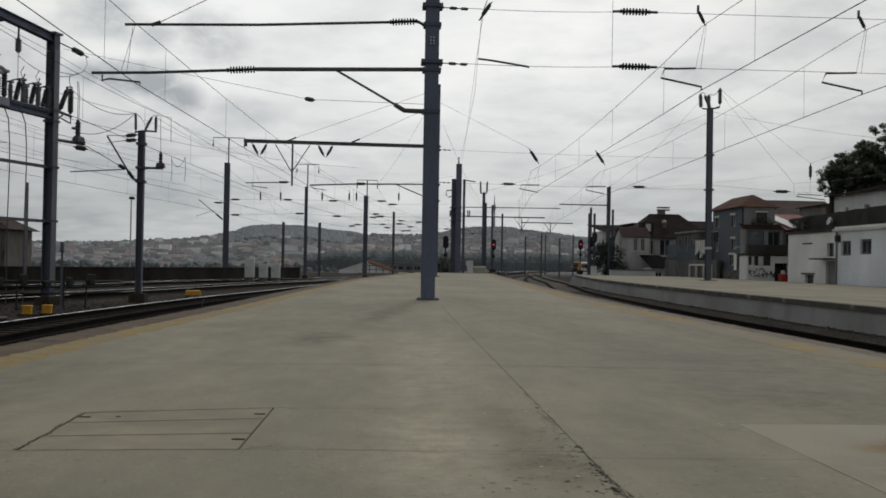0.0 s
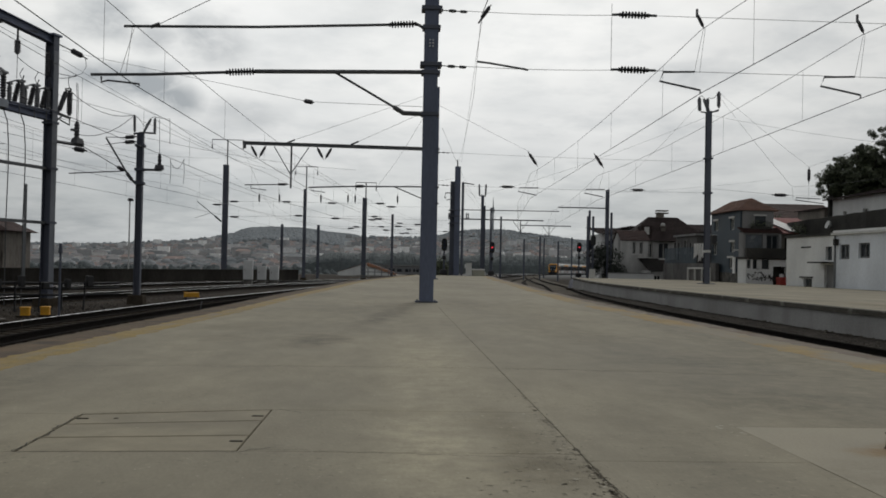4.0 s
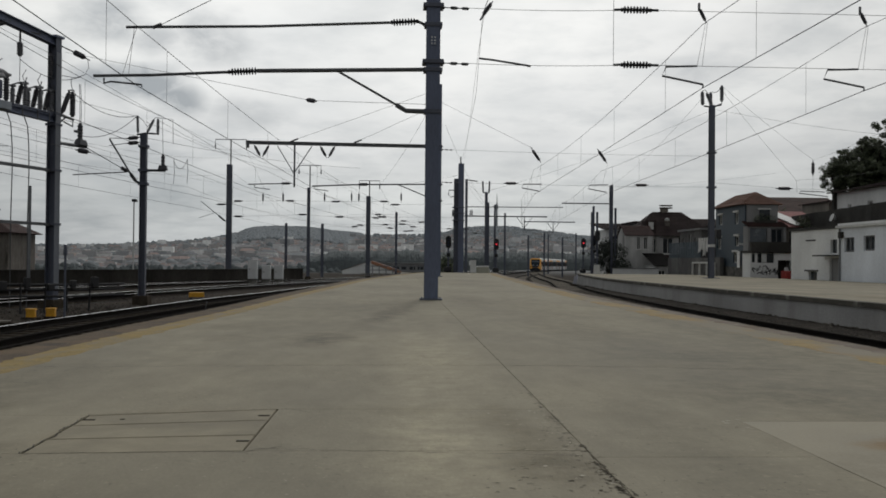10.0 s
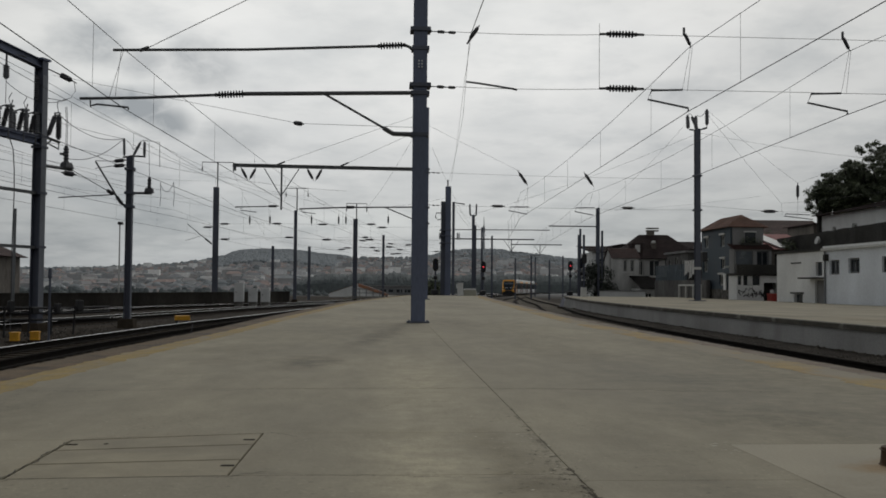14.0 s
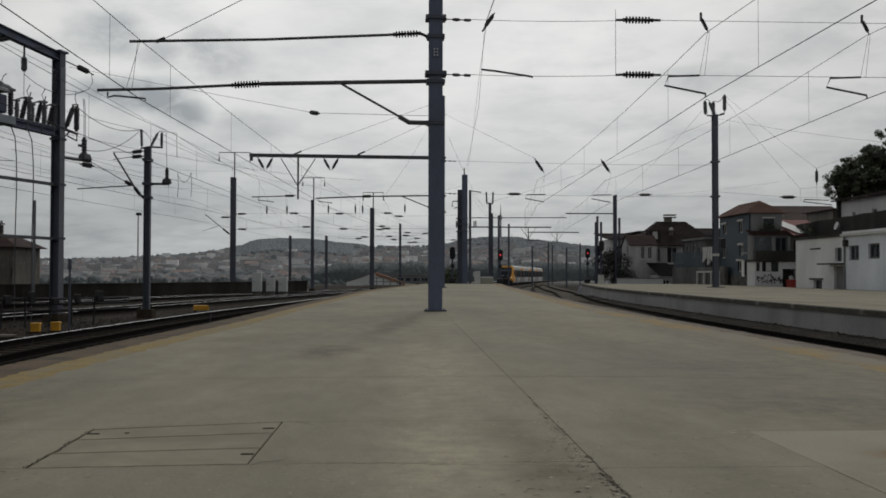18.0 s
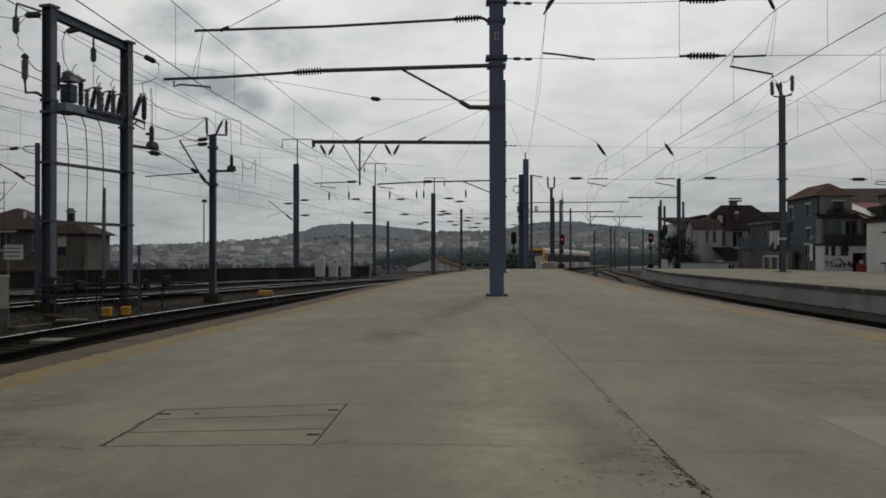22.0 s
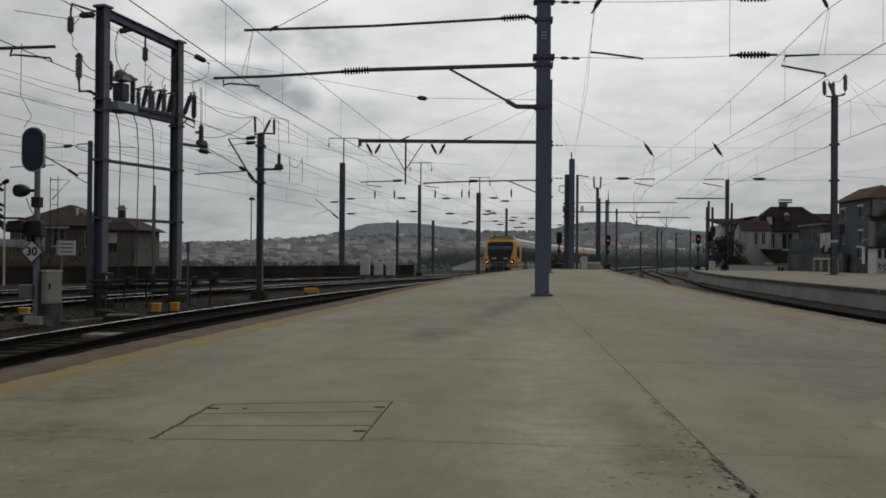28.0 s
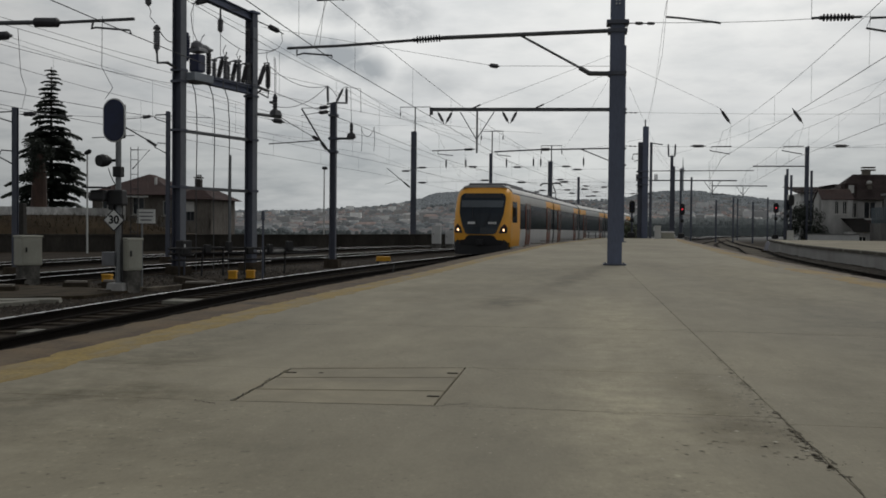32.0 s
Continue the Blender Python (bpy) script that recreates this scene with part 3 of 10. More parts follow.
def smooth_line(pts, n=8):
    """A Catmull-Rom line through plan points."""
    P = [Vector(p) for p in pts]
    P = [P[0] * 2 - P[1]] + P + [P[-1] * 2 - P[-2]]
    out = []
    for a, b, c, d in zip(P, P[1:], P[2:], P[3:]):
        for k in range(n):
            t = k / n
            out.append(0.5 * (2 * b + (c - a) * t + (2 * a - 5 * b + 4 * c - d) * t * t + (3 * b - a - 3 * c + d) * t ** 3))
    out.append(P[-2])
    return out


def lin(x, table):
    return float(np.interp(x, [a for a, _ in table], [b for _, b in table]))


def rail_z(y):
    """Height of the rail heads: level beside the platform, then gently falling away."""
    return lin(y, ((-60, -0.60), (45, -0.60), (60, -0.625), (75, -0.70), (90, -0.80), (105, -0.905), (120, -1.0), (145, -1.09), (400, -1.70)))


# ---------------------------------------------------------------- ground and distance
SKYLINE = ((-40, 0.7), (-29, 0.65), (-18.6, 0.68), (-15.6, 0.8), (-13.4, 0.95), (-12, 1.02), (-9.5, 1.4), (-9.0, 1.48), (-8.5, 1.72), (-7.9, 1.86), (-6.7, 1.92), (-5.3, 1.88), (-3.5, 1.66), (-1.9, 1.53), (1.6, 1.55), (3, 1.72), (4.3, 1.98), (7, 2.05), (7.9, 1.90), (9.4, 1.74), (11.2, 1.50), (16, 1.4), (24, 1.2), (40, 1.2))


def land(x, y):
    """Height of the land: the station's level ground, the valley behind it, and the hills beyond."""
    r = math.hypot(x, y)
    base = (rail_z(y) if y > -60 else -0.6) - 0.20
    if y < 40:
        return base
    az = math.degrees(math.atan2(x, y))
    k = min(1, max(0, (r - 190 - max(0, az) * 22) / 260)); k = k * k * (3 - 2 * k)
    h = base * (1 - k) - 16 * k
    if r > 480:
        top = math.tan(radians(lin(az, SKYLINE))) * 2300 + 1
        f = min(1.0, (r - 480) / 1820)
        f = f ** 1.15
        h = -16 + (top + 16) * f + 2 * f * noise.noise(Vector((x * 0.004, y * 0.004, 2))) + 1.5 * f * noise.noise(Vector((x * 0.012, y * 0.012, 5)))
        if r > 2300:
            h -= (r - 2300) * 0.03
    return h


def build_ground():
    radii = [0.0, 4, 8, 12, 16, 20, 25, 30, 36, 42, 50, 60, 70, 80, 95, 110, 125, 140, 160, 180, 200, 225, 250, 280, 320, 370, 430, 500, 580, 660, 760, 860, 980, 1100, 1240, 1380, 1520, 1680, 1840, 2000, 2150, 2300, 2500, 3200, 4500]
    azs = [-180 + 10 * k for k in range(14)] + [-40 + 0.8 * k for k in range(101)] + [50 + 10 * k for k in range(13)]
    verts, faces = [(0, 0, land(0, 0))], []
    n = len(azs)
    for r in radii[1:]:
        for a in azs:
            x, y = r * math.sin(radians(a)), r * math.cos(radians(a))
            verts.append((x, y, land(x, y)))
    for k in range(n):
        faces.append((0, 1 + (k + 1) % n, 1 + k))
    for q in range(len(radii) - 2):
        for k in range(n):
            a, b = 1 + q * n + k, 1 + q * n + (k + 1) % n
            faces.append((a, b, b + n, a + n))
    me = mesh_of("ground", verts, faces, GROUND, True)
    tagged(link("ground", me), "brown stony railway ground running out to haze-coloured wooded hills", "ground", kind="structure")


def ground_material():
    m = material("station_ground", (0.036, 0.029, 0.022), 0.95, 0, 0.40, 0.35, 9, 0.40, 0.7, spec=0.05)
    nt = m.node_tree
    N, Lk = nt.nodes.new, nt.links.new
    b = nt.nodes["Principled BSDF"]
    src = b.inputs["Base Color"].links[0].from_socket
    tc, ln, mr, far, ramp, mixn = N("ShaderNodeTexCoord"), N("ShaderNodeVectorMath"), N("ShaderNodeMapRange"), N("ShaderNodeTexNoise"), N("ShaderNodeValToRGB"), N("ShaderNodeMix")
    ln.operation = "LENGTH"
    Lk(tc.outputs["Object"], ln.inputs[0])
    # from 160 m out, haze is put into the ground's colour as pale blue-grey
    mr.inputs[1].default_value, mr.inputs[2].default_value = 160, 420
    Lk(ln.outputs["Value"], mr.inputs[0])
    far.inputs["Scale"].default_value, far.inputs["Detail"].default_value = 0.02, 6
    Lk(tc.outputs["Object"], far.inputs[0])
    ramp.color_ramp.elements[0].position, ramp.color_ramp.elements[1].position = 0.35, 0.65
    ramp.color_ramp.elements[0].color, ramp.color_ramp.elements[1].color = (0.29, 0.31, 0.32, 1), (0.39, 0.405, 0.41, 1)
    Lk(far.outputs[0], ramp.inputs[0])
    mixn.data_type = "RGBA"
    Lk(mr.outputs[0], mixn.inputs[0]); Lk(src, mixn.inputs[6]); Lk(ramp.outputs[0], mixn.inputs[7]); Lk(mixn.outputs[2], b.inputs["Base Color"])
    return m


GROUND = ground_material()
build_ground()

# ---------------------------------------------------------------- platforms
EDGE_L = smooth_line([(-3.72, -30), (-3.70, 0), (-3.60, 8), (-3.38, 13), (-3.1, 18), (-2.85, 25), (-2.5, 32), (-1.85, 45), (-0.6, 58), (1.0, 72), (1.9, 80)], 4)
EDGE_R = smooth_line([(4.95, -30), (5.02, 0), (5.02, 10), (5.05, 16), (5.18, 24), (5.65, 34), (6.3, 45), (7.25, 62), (8.1, 74), (8.5, 80)], 4)
EDGE_2 = smooth_line([(10.8, -30), (11.0, 0), (11.15, 20), (11.3, 31), (11.85, 48), (12.7, 60), (14.2, 72), (15.2, 80)], 4)
BACK_2 = smooth_line([(26, -30), (26, 0), (25, 40), (24.6, 58), (25.2, 80)], 4)


def x_at(line, y):
    return float(np.interp(y, [p.y for p in line], [p.x for p in line]))


def slab_piece(name, corners, z0, z1, mat, parent, label="", inset=0.008, cham=0.006):
    """One slab with slightly broken edges: corners in plan, from z0 up to z1."""
    c = Vector((sum(p[0] for p in corners) / len(corners), sum(p[1] for p in corners) / len(corners)))
    vs, n = [], len(corners)
    for z, d in ((z0, inset), (z1 - cham, inset), (z1, inset + cham)):
        for p in corners:
            q = Vector((p[0], p[1])); w = (c - q)
            q = q + Vector((math.copysign(d, w.x), math.copysign(d, w.y)))
            vs.append((q.x, q.y, z))
    fs = [tuple(range(n))[::-1], tuple(range(2 * n, 3 * n))]
    for k in range(2):
        for i in range(n):
            j = (i + 1) % n
            fs.append((k * n + i, k * n + j, (k + 1) * n + j, (k + 1) * n + i))
    return link(name, mesh_of(name, vs, fs, mat), None, parent, label)


JOINTS_Y = [-30, -22, -14, -7.5, -3.6, 0.35, 4.25, 8.03, 12.0, 16.0, 20.0, 25.0, 30.0, 36.0, 43.0, 51.0, 60.0, 70.0, 80.0]
YEL_L, YEL_R = (0.39, 0.74), (0.25, 0.76)       # inner zones of coping and yellow band, from the edges
MAN = [(-1.62, 4.34), (-0.66, 4.40), (-0.65, 5.64), (-1.65, 5.40)]


def build_platform():
    core_v, core_f = [], []
    ys = [-30 + 2.5 * k for k in range(45)]
    for y in ys:
        xl, xr = x_at(EDGE_L, y) + 0.06, x_at(EDGE_R, y) - 0.06
        core_v += [(xl, y, -1.3), (xl, y, -0.06), (xr, y, -0.06), (xr, y, -1.3)]
    for k in range(len(ys) - 1):
        a, b = 4 * k, 4 * k + 4
        core_f += [(a, b, b + 1, a + 1), (a + 1, b + 1, b + 2, a + 2), (a + 2, b + 2, b + 3, a + 3)]
    n = len(ys) * 4
    core_f += [(0, 1, 2, 3), (n - 1, n - 2, n - 3, n - 4)]
    plat = tagged(link("platform_1", mesh_of("platform_1", core_v, core_f, WALLCON)), "long worn concrete island platform with yellow edge lines", "platform", kind="structure")
    for y0, y1 in zip(JOINTS_Y, JOINTS_Y[1:]):
        jx = lambda y: 0.86 + 0.008 * y                                        # the long joint
        lx = lambda y: x_at(EDGE_L, y) + YEL_L[0] + 0.12
        rx = lambda y: x_at(EDGE_R, y) - YEL_R[0] - 0.12
        if y0 == 4.25:                                                         # no joint beside the cover on this side
            pass
        elif y0 == 0.35:                                                       # the slab round the cover, in four pieces
            (ax, ay), (bx, by), (cx, cy), (dx, dy) = MAN
            y2 = 8.03
            for q in ([(lx(y0), y0), (jx(y0), y0), (jx(by), by), (bx, by), (ax, ay), (lx(ay), ay)], [(lx(ay), ay), (ax, ay), (dx, dy), (lx(dy), dy)],
                      [(bx, by), (jx(by), by), (jx(cy), cy), (cx, cy)], [(lx(dy), dy), (dx, dy), (cx, cy), (jx(cy), cy), (jx(y2), y2), (lx(y2), y2)]):
                slab_piece("slab", q, -0.05, 0, CONCRETE, plat, inset=0.0012, cham=0.002)
        else:
            slab_piece("slab", [(lx(y0), y0), (jx(y0), y0), (jx(y1), y1), (lx(y1), y1)], -0.05, 0, CONCRETE, plat, inset=0.0012, cham=0.002)
        if y0 == 0.35:                                                         # the mended patch lies across the joint
            slab_piece("slab", [(jx(y0), y0), (1.90, y0), (1.90, y1), (jx(y1), y1)], -0.05, 0, CONCRETE, plat, inset=0.0012, cham=0.002)
            slab_piece("slab", [(1.90, y0), (rx(y0), y0), (rx(5.22), 5.22), (1.90, 5.20), (1.90, y1)], -0.05, 0.0015, PATCH, plat, "paler mended concrete slab", 0.0006, 0.001)
        elif y0 == 4.25:
            slab_piece("slab", [(jx(y0), y0), (1.90, y0), (1.90, 5.20), (rx(5.22), 5.22), (rx(y1), y1), (jx(y1), y1)], -0.05, 0, CONCRETE, plat, inset=0.0012, cham=0.002)
        else:
            slab_piece("slab", [(jx(y0), y0), (rx(y0), y0), (rx(y1), y1), (jx(y1), y1)], -0.05, 0, CONCRETE, plat, inset=0.0012, cham=0.002)
    for line, (c0, c1), s in ((EDGE_L, YEL_L, 1), (EDGE_R, YEL_R, -1)):
        y = -30.0
        while y < 79:
            y1 = min(80, y + (2.0 if y < 40 else 4.0))
            m = 28 if y < 30 else 10 if y < 45 else 4
            ee = [x_at(line, y + (y1 - y) * k / m) for k in range(m + 1)]
            yy = [y + (y1 - y) * k / m for k in range(m + 1)]
            jit = lambda v, q, a: a * (noise.noise(Vector((v * 2.3, q, 0))) + 0.7 * noise.noise(Vector((v * 7.1, q, 1))) + 0.5 * noise.noise(Vector((v * 17.0, q, 2))))

            def run(a, qa, ja, b, qb, jb):
                """Outer and inner line of a strip beside the edge, both a little ragged."""
                out = [(e + s * (a + jit(v, qa, ja)), v) for e, v in zip(ee, yy)]
                return out + [(e + s * (b + jit(v, qb, jb)), v) for e, v in zip(ee[::-1], yy[::-1])]
            q1 = run(-0.05, 3 + s, 0.045, c0 + 0.115, 0, 0.0)
            q2 = run(c0, 5 + s, 0.06 if s > 0 else 0.10, c1, 9 + s, 0.07 if s > 0 else 0.13)
            for nm, q, mt, z0, z1 in (("coping_stone", q1, COPING if s > 0 else COPING_R, -0.14, -0.002), ("yellow_band", q2, YELLOW if s > 0 else YELLOW_R, -0.05, 0.0015 if s > 0 else 0.0009)):
                slab_piece(nm, q[::-1] if s > 0 else q, z0, z1, mt, plat, inset=0.001, cham=0.0012 if s > 0 else 0.0004)
            y = y1


def build_platform_2():
    v, f = [], []
    ys = [-30 + 2.5 * k for k in range(45)]
    for y in ys:
        a, b = x_at(EDGE_2, y), x_at(BACK_2, y)
        v += [(a, y, -1.4), (a, y, -0.138), (a + 0.14, y, -0.138), (a + 0.14, y, 0), (b, y, 0), (b, y, -1.4)]
    for k in range(len(ys) - 1):
        for i in range(5):
            a, b = 6 * k + i, 6 * k + 6 + i
            f.append((a, b, b + 1, a + 1))
    n = 6 * len(ys)
    f += [tuple(range(6)), tuple(range(n - 1, n - 7, -1))]
    me = mesh_of("platform_2", v, f, WALLCON)
    me.materials.append(CONCRETE2)
    for p in me.polygons:
        if p.center.z > -0.02:
            p.material_index = 1
    plat = tagged(link("platform_2", me), "second concrete platform with a grey face wall", "platform", kind="structure")
    y = -30.0
    while y < 79.5:
        y1 = min(80, y + 2.5)
        e0, e1 = x_at(EDGE_2, y), x_at(EDGE_2, y1)
        slab_piece("coping_stone", [(e0 - 0.06, y), (e0 + 0.16, y), (e1 + 0.16, y1), (e1 - 0.06, y1)], -0.135, 0.004, COPING2, plat, inset=0.005, cham=0.015)
        y = y1


CONCRETE2 = material("dusty_concrete", (0.262, 0.234, 0.168), 0.9, 0, 0.28, 0.4, 30, 0.1, 0.2, mid=0.12)
BROWNST = (0.62, 0.53, 0.42)
stain(CONCRETE2, [(13.2, 23.0, 7.0, 1.0, 0, 0.75, BROWNST), (12.2, 30, 6, 0.5, 0, 0.5, BROWNST), (15.5, 27, 4, 1.4, 0, 0.5, GREYST), (13.0, 42, 9, 0.6, 0, 0.4, GREYST), (17.5, 24, 5, 1.6, 0, 0.5, BROWNST)])
build_platform()
build_platform_2()


# ---------------------------------------------------------------- tracks
def rail_mesh(line, off, z_of, name, parent, dull=False):
    prof = [(-0.07, -0.17), (0.07, -0.17), (0.07, -0.15), (0.012, -0.13), (0.012, -0.05), (0.036, -0.035), (0.036, -0.004), (-0.036, -0.004), (-0.036, -0.035), (-0.012, -0.05), (-0.012, -0.13), (-0.07, -0.15)]
    head = [(-0.034, -0.004), (-0.026, 0.0), (0.026, 0.0), (0.034, -0.004)]
    V, F, V2, F2 = [], [], [], []
    for k, p in enumerate(line):
        d = line[min(k + 1, len(line) - 1)] - line[max(k - 1, 0)]
        d = Vector((d.x, d.y)).normalized()
        nx, ny = d.y, -d.x
        z = z_of(p.y)
        for a, h in prof:
            V.append((p.x + nx * (off + a), p.y + ny * (off + a), z + h))
        for a, h in head:
            V2.append((p.x + nx * (off + a), p.y + ny * (off + a), z + h))
    for VV, FF, n in ((V, F, 12), (V2, F2, 4)):
        for k in range(len(line) - 1):
            for i in range(n if n == 12 else 3):
                j = (i + 1) % n
                FF.append((k * n + i, k * n + j, (k + 1) * n + j, (k + 1) * n + i))
    r = link(name, mesh_of(name, V, F, RAILSIDE), None, parent)
    link("rail_head", mesh_of("rail_head", V2, F2, RAILDULL if dull else RAILTOP), None, r, "dull brown rail head" if dull else "polished bright rail head")
    return r


def sleeper_mesh():
    bm = bmesh.new()
    prism(bm, [(-0.15, 0), (0.15, 0), (0.12, 0.16), (-0.12, 0.16)], (-1.3, 0, -0.16), (0, 1, 0), (0, 0, 1), (2.6, 0, 0))
    me = bpy.data.meshes.new("sleeper")
    bm.to_mesh(me); bm.free()
    me.materials.append(SLEEPER)
    return me


SLEEPER_MESH = sleeper_mesh()


def build_track(name, pts, label, sleepers=(0, 0), n=6, dull=(), bed=-0.19, stone=None, half=0.72):
    line = smooth_line(pts, n)
    tr = thing(name, label, "railway track", kind="structure")
    bed_v, bed_f = [], []
    for k, p in enumerate(line):
        d = line[min(k + 1, len(line) - 1)] - line[max(k - 1, 0)]
        d = Vector((d.x, d.y)).normalized()
        z = rail_z(p.y)
        for a, h in ((-2.3, -0.30), (-1.6, bed), (1.6, bed), (2.3, -0.30 if bed < -0.15 else bed)):
            bed_v.append((p.x + d.y * a, p.y - d.x * a, z + h))
    for k in range(len(line) - 1):
        for i in range(3):
            bed_f.append((4 * k + i, 4 * k + i + 1, 4 * k + 5 + i, 4 * k + 4 + i))
    link("ballast_bed", mesh_of("ballast_bed", bed_v, bed_f, stone or BALLAST), None, tr, "brown-grey stone ballast bed")
    for off in (-half, half):
        rail_mesh(line, off, rail_z, "rail", tr, math.copysign(0.72, off) in dull)
    joined = bmesh.new()
    far = False
    for p, d in along([(q.x, q.y) for q in line], 0.6) if bed < -0.15 else ():
        m = Matrix.Translation((p.x, p.y, rail_z(p.y) - 0.170)) @ Matrix.Rotation(math.atan2(d.y, d.x) - math.pi / 2, 4, "Z")
        if sleepers[0] <= p.y <= sleepers[1]:
            s = link("sleeper", SLEEPER_MESH, None, tr)
            s.matrix_basis = m
        elif 0 < p.y < 140:
            far = True
            vs = [joined.verts.new(m @ Vector(c)) for c in ((-1.3, -0.13, 0.0), (1.3, -0.13, 0.0), (1.3, 0.13, 0.0), (-1.3, 0.13, 0.0))]
            lo = [joined.verts.new(m @ Vector(c)) for c in ((-1.3, -0.15, -0.1), (1.3, -0.15, -0.1), (1.3, 0.15, -0.1), (-1.3, 0.15, -0.1))]
            joined.faces.new(vs)
            for i in range(4):
                joined.faces.new((lo[i], lo[(i + 1) % 4], vs[(i + 1) % 4], vs[i]))
    if far:
        tagged(part("sleepers", joined, SLEEPER, tr), kind="stuff")
    else:
        joined.free()
    return line


TRAIN_PTS = [(-7.74, -30), (-7.74, 0), (-7.72, 14), (-7.66, 20), (-7.32, 26), (-6.3, 37), (-4.72, 48.5), (-1.75, 77.2), (-0.3, 87.4), (1.9, 100.5), (6.6, 123), (11.0, 141.5), (15.3, 160), (20.0, 179), (24.2, 197.3), (30.8, 225), (35.2, 244), (46.4, 290), (66.5, 346), (96, 410)]
TRAIN_LINE = build_track("track_1", TRAIN_PTS, "curving main track with bright rails and dark sleepers", (6, 60), dull=(0.72,))
build_track("track_2", [(-15.4, -30), (-15.2, 5), (-14.4, 26), (-13.4, 34), (-11.3, 44), (-8.9, 58), (-5.6, 76), (-1.2, 98), (5.2, 128), (13, 165), (20.5, 197), (42, 290), (60, 346)], "second track of the yard, bright rails", stone=YARDBED)
build_track("track_3", [(-21.0, -30), (-20.6, 10), (-19.2, 36), (-17.0, 50), (-13.4, 66), (-8.5, 86), (-2.6, 112), (5, 150), (14, 195), (36, 290)], "third track of the yard beside the retaining wall", stone=YARDBED)
SIDE_LINE = build_track("track_4", [(8.70, -30), (8.70, 0), (8.70, 21), (8.78, 29), (9.02, 36), (9.42, 44), (10.30, 54), (11.45, 63), (13.05, 74), (14.85, 87), (18.0, 113), (22.6, 150), (30.6, 210), (44, 290), (60, 350)], "track beside the second platform, dark rusty rails", (30, 100), dull=(-0.72, 0.72), bed=-0.13, stone=STONYBED, half=0.82)


def wall_foot():
    """Loose stones heaped between the last rail and the second platform's face, and the face's joints."""
    rnd = random.Random(41)
    v, f = [], []
    for k in range(5200):
        y = 17 + 52 * rnd.random() ** 1.5
        wall = x_at(EDGE_2, y)
        rail = x_at(SIDE_LINE, y) + 0.95
        q = rnd.random() ** 0.7
        x = rail + (wall - rail) * q
        s = rnd.uniform(0.02, 0.055) * (1.25 if q > 0.9 else 1)
        z = rail_z(y) - 0.14 + 0.16 * max(0, q - 0.55) * (1 + 0.8 * noise.noise(Vector((y * 0.9, 4, 0))))
        n = len(v)
        a = rnd.uniform(0, 6)
        v.extend([(x + s * math.cos(a + i * 1.57) * rnd.uniform(0.7, 1.2), y + s * math.sin(a + i * 1.57) * rnd.uniform(0.7, 1.2), z - s) for i in range(4)])
        v.extend([(x + 0.5 * s * math.cos(a + 0.5 + i * 1.57), y + 0.5 * s * math.sin(a + 0.5 + i * 1.57), z + s * rnd.uniform(0.5, 0.9)) for i in range(4)])
        f.extend([(n + i, n + (i + 1) % 4, n + 4 + (i + 1) % 4, n + 4 + i) for i in range(4)])
        f.append((n + 4, n + 5, n + 6, n + 7))
    tagged(link("heaped_stones", mesh_of("heaped_stones", v, f, SIDESTONE)), "brown-grey stones at the foot of the platform face", "ballast", kind="stuff")


SIDESTONE = islands("side_ballast_stone", [(0.085, 0.074, 0.060), (0.13, 0.115, 0.095), (0.055, 0.047, 0.038), (0.17, 0.155, 0.13), (0.10, 0.088, 0.07)], 0.95)
wall_foot()


def track_side(name, x0, x1, y0, y1, h0, h1, mat, label, track=None):
    """A strip of bed beside or between the rails of a track, by default the one along the second platform."""
    line = [p for p in (track or SIDE_LINE) if y0 <= p.y <= y1]
    lift = 0.02 if x1 is None else 0.0
    v, f = [], []
    for p in line:
        a, b = p.x + x0, (x_at(EDGE_2, p.y) + 0.01 if x1 is None else p.x + x1)
        z = rail_z(p.y)
        for k in range(5):
            t = k / 4
            v.append((a + (b - a) * t, p.y, z + h0 + (h1 - h0) * t + (lift * noise.noise(Vector((p.y * 1.7, t * 3, 7))) if 0 < k < 4 else 0)))
    for k in range(len(line) - 1):
        for i in range(4):
            a = 5 * k + i
            f.append((a, a + 1, a + 6, a + 5))
    tagged(link(name, mesh_of(name, v, f, mat)), label, "track bed", kind="structure")


SIDE_BED = material("grey_brown_shoulder", (0.042, 0.037, 0.031), 0.95, 0, 0.45, 1.2, 22, 0.5, 0.9, spec=0.05, mid=0.35)
track_side("bed_shoulder", 0.92, None, -30, 66, -0.11, -0.045, SIDE_BED, "grey-brown stony shoulder between rail and platform wall")
# dark strips along the rails: oil, and the rails' shadow put into colour
for a in (-0.82, 0.82):
    track_side("oily_rail_foot", a - 0.16, a + 0.16, 36, 92, -0.118, -0.118, BALLAST, "dark strip of oil and painted rail shadow")
# black strip between the rails: oil and shade both put into its colour
track_side("oily_bed", -0.76, 0.76, -30, 36, -0.122, -0.122, BALLAST, "black strip of oil and painted shade between the rails")
TURNOUT = build_track("track_5", [(7.9, 58), (8.75, 67), (10.9, 82), (14.2, 107), (17.9, 133), (24.5, 170)], "turnout track running off past the platform end", (52, 110), dull=(-0.72, 0.72), bed=-0.13, stone=STONYBED, half=0.82)
# wider strips farther off, which also paint the rails' oil and shadow
for a in (-0.82, 0.82):
    track_side("oily_rail_foot", a - 0.27, a + 0.27, 62, 170, -0.112, -0.112, BALLAST, "dark strip of oil and painted rail shadow", TURNOUT)
    track_side("oily_rail_foot", a - 0.27, a + 0.27, 92, 190, -0.112, -0.112, BALLAST, "dark strip of oil and painted rail shadow")


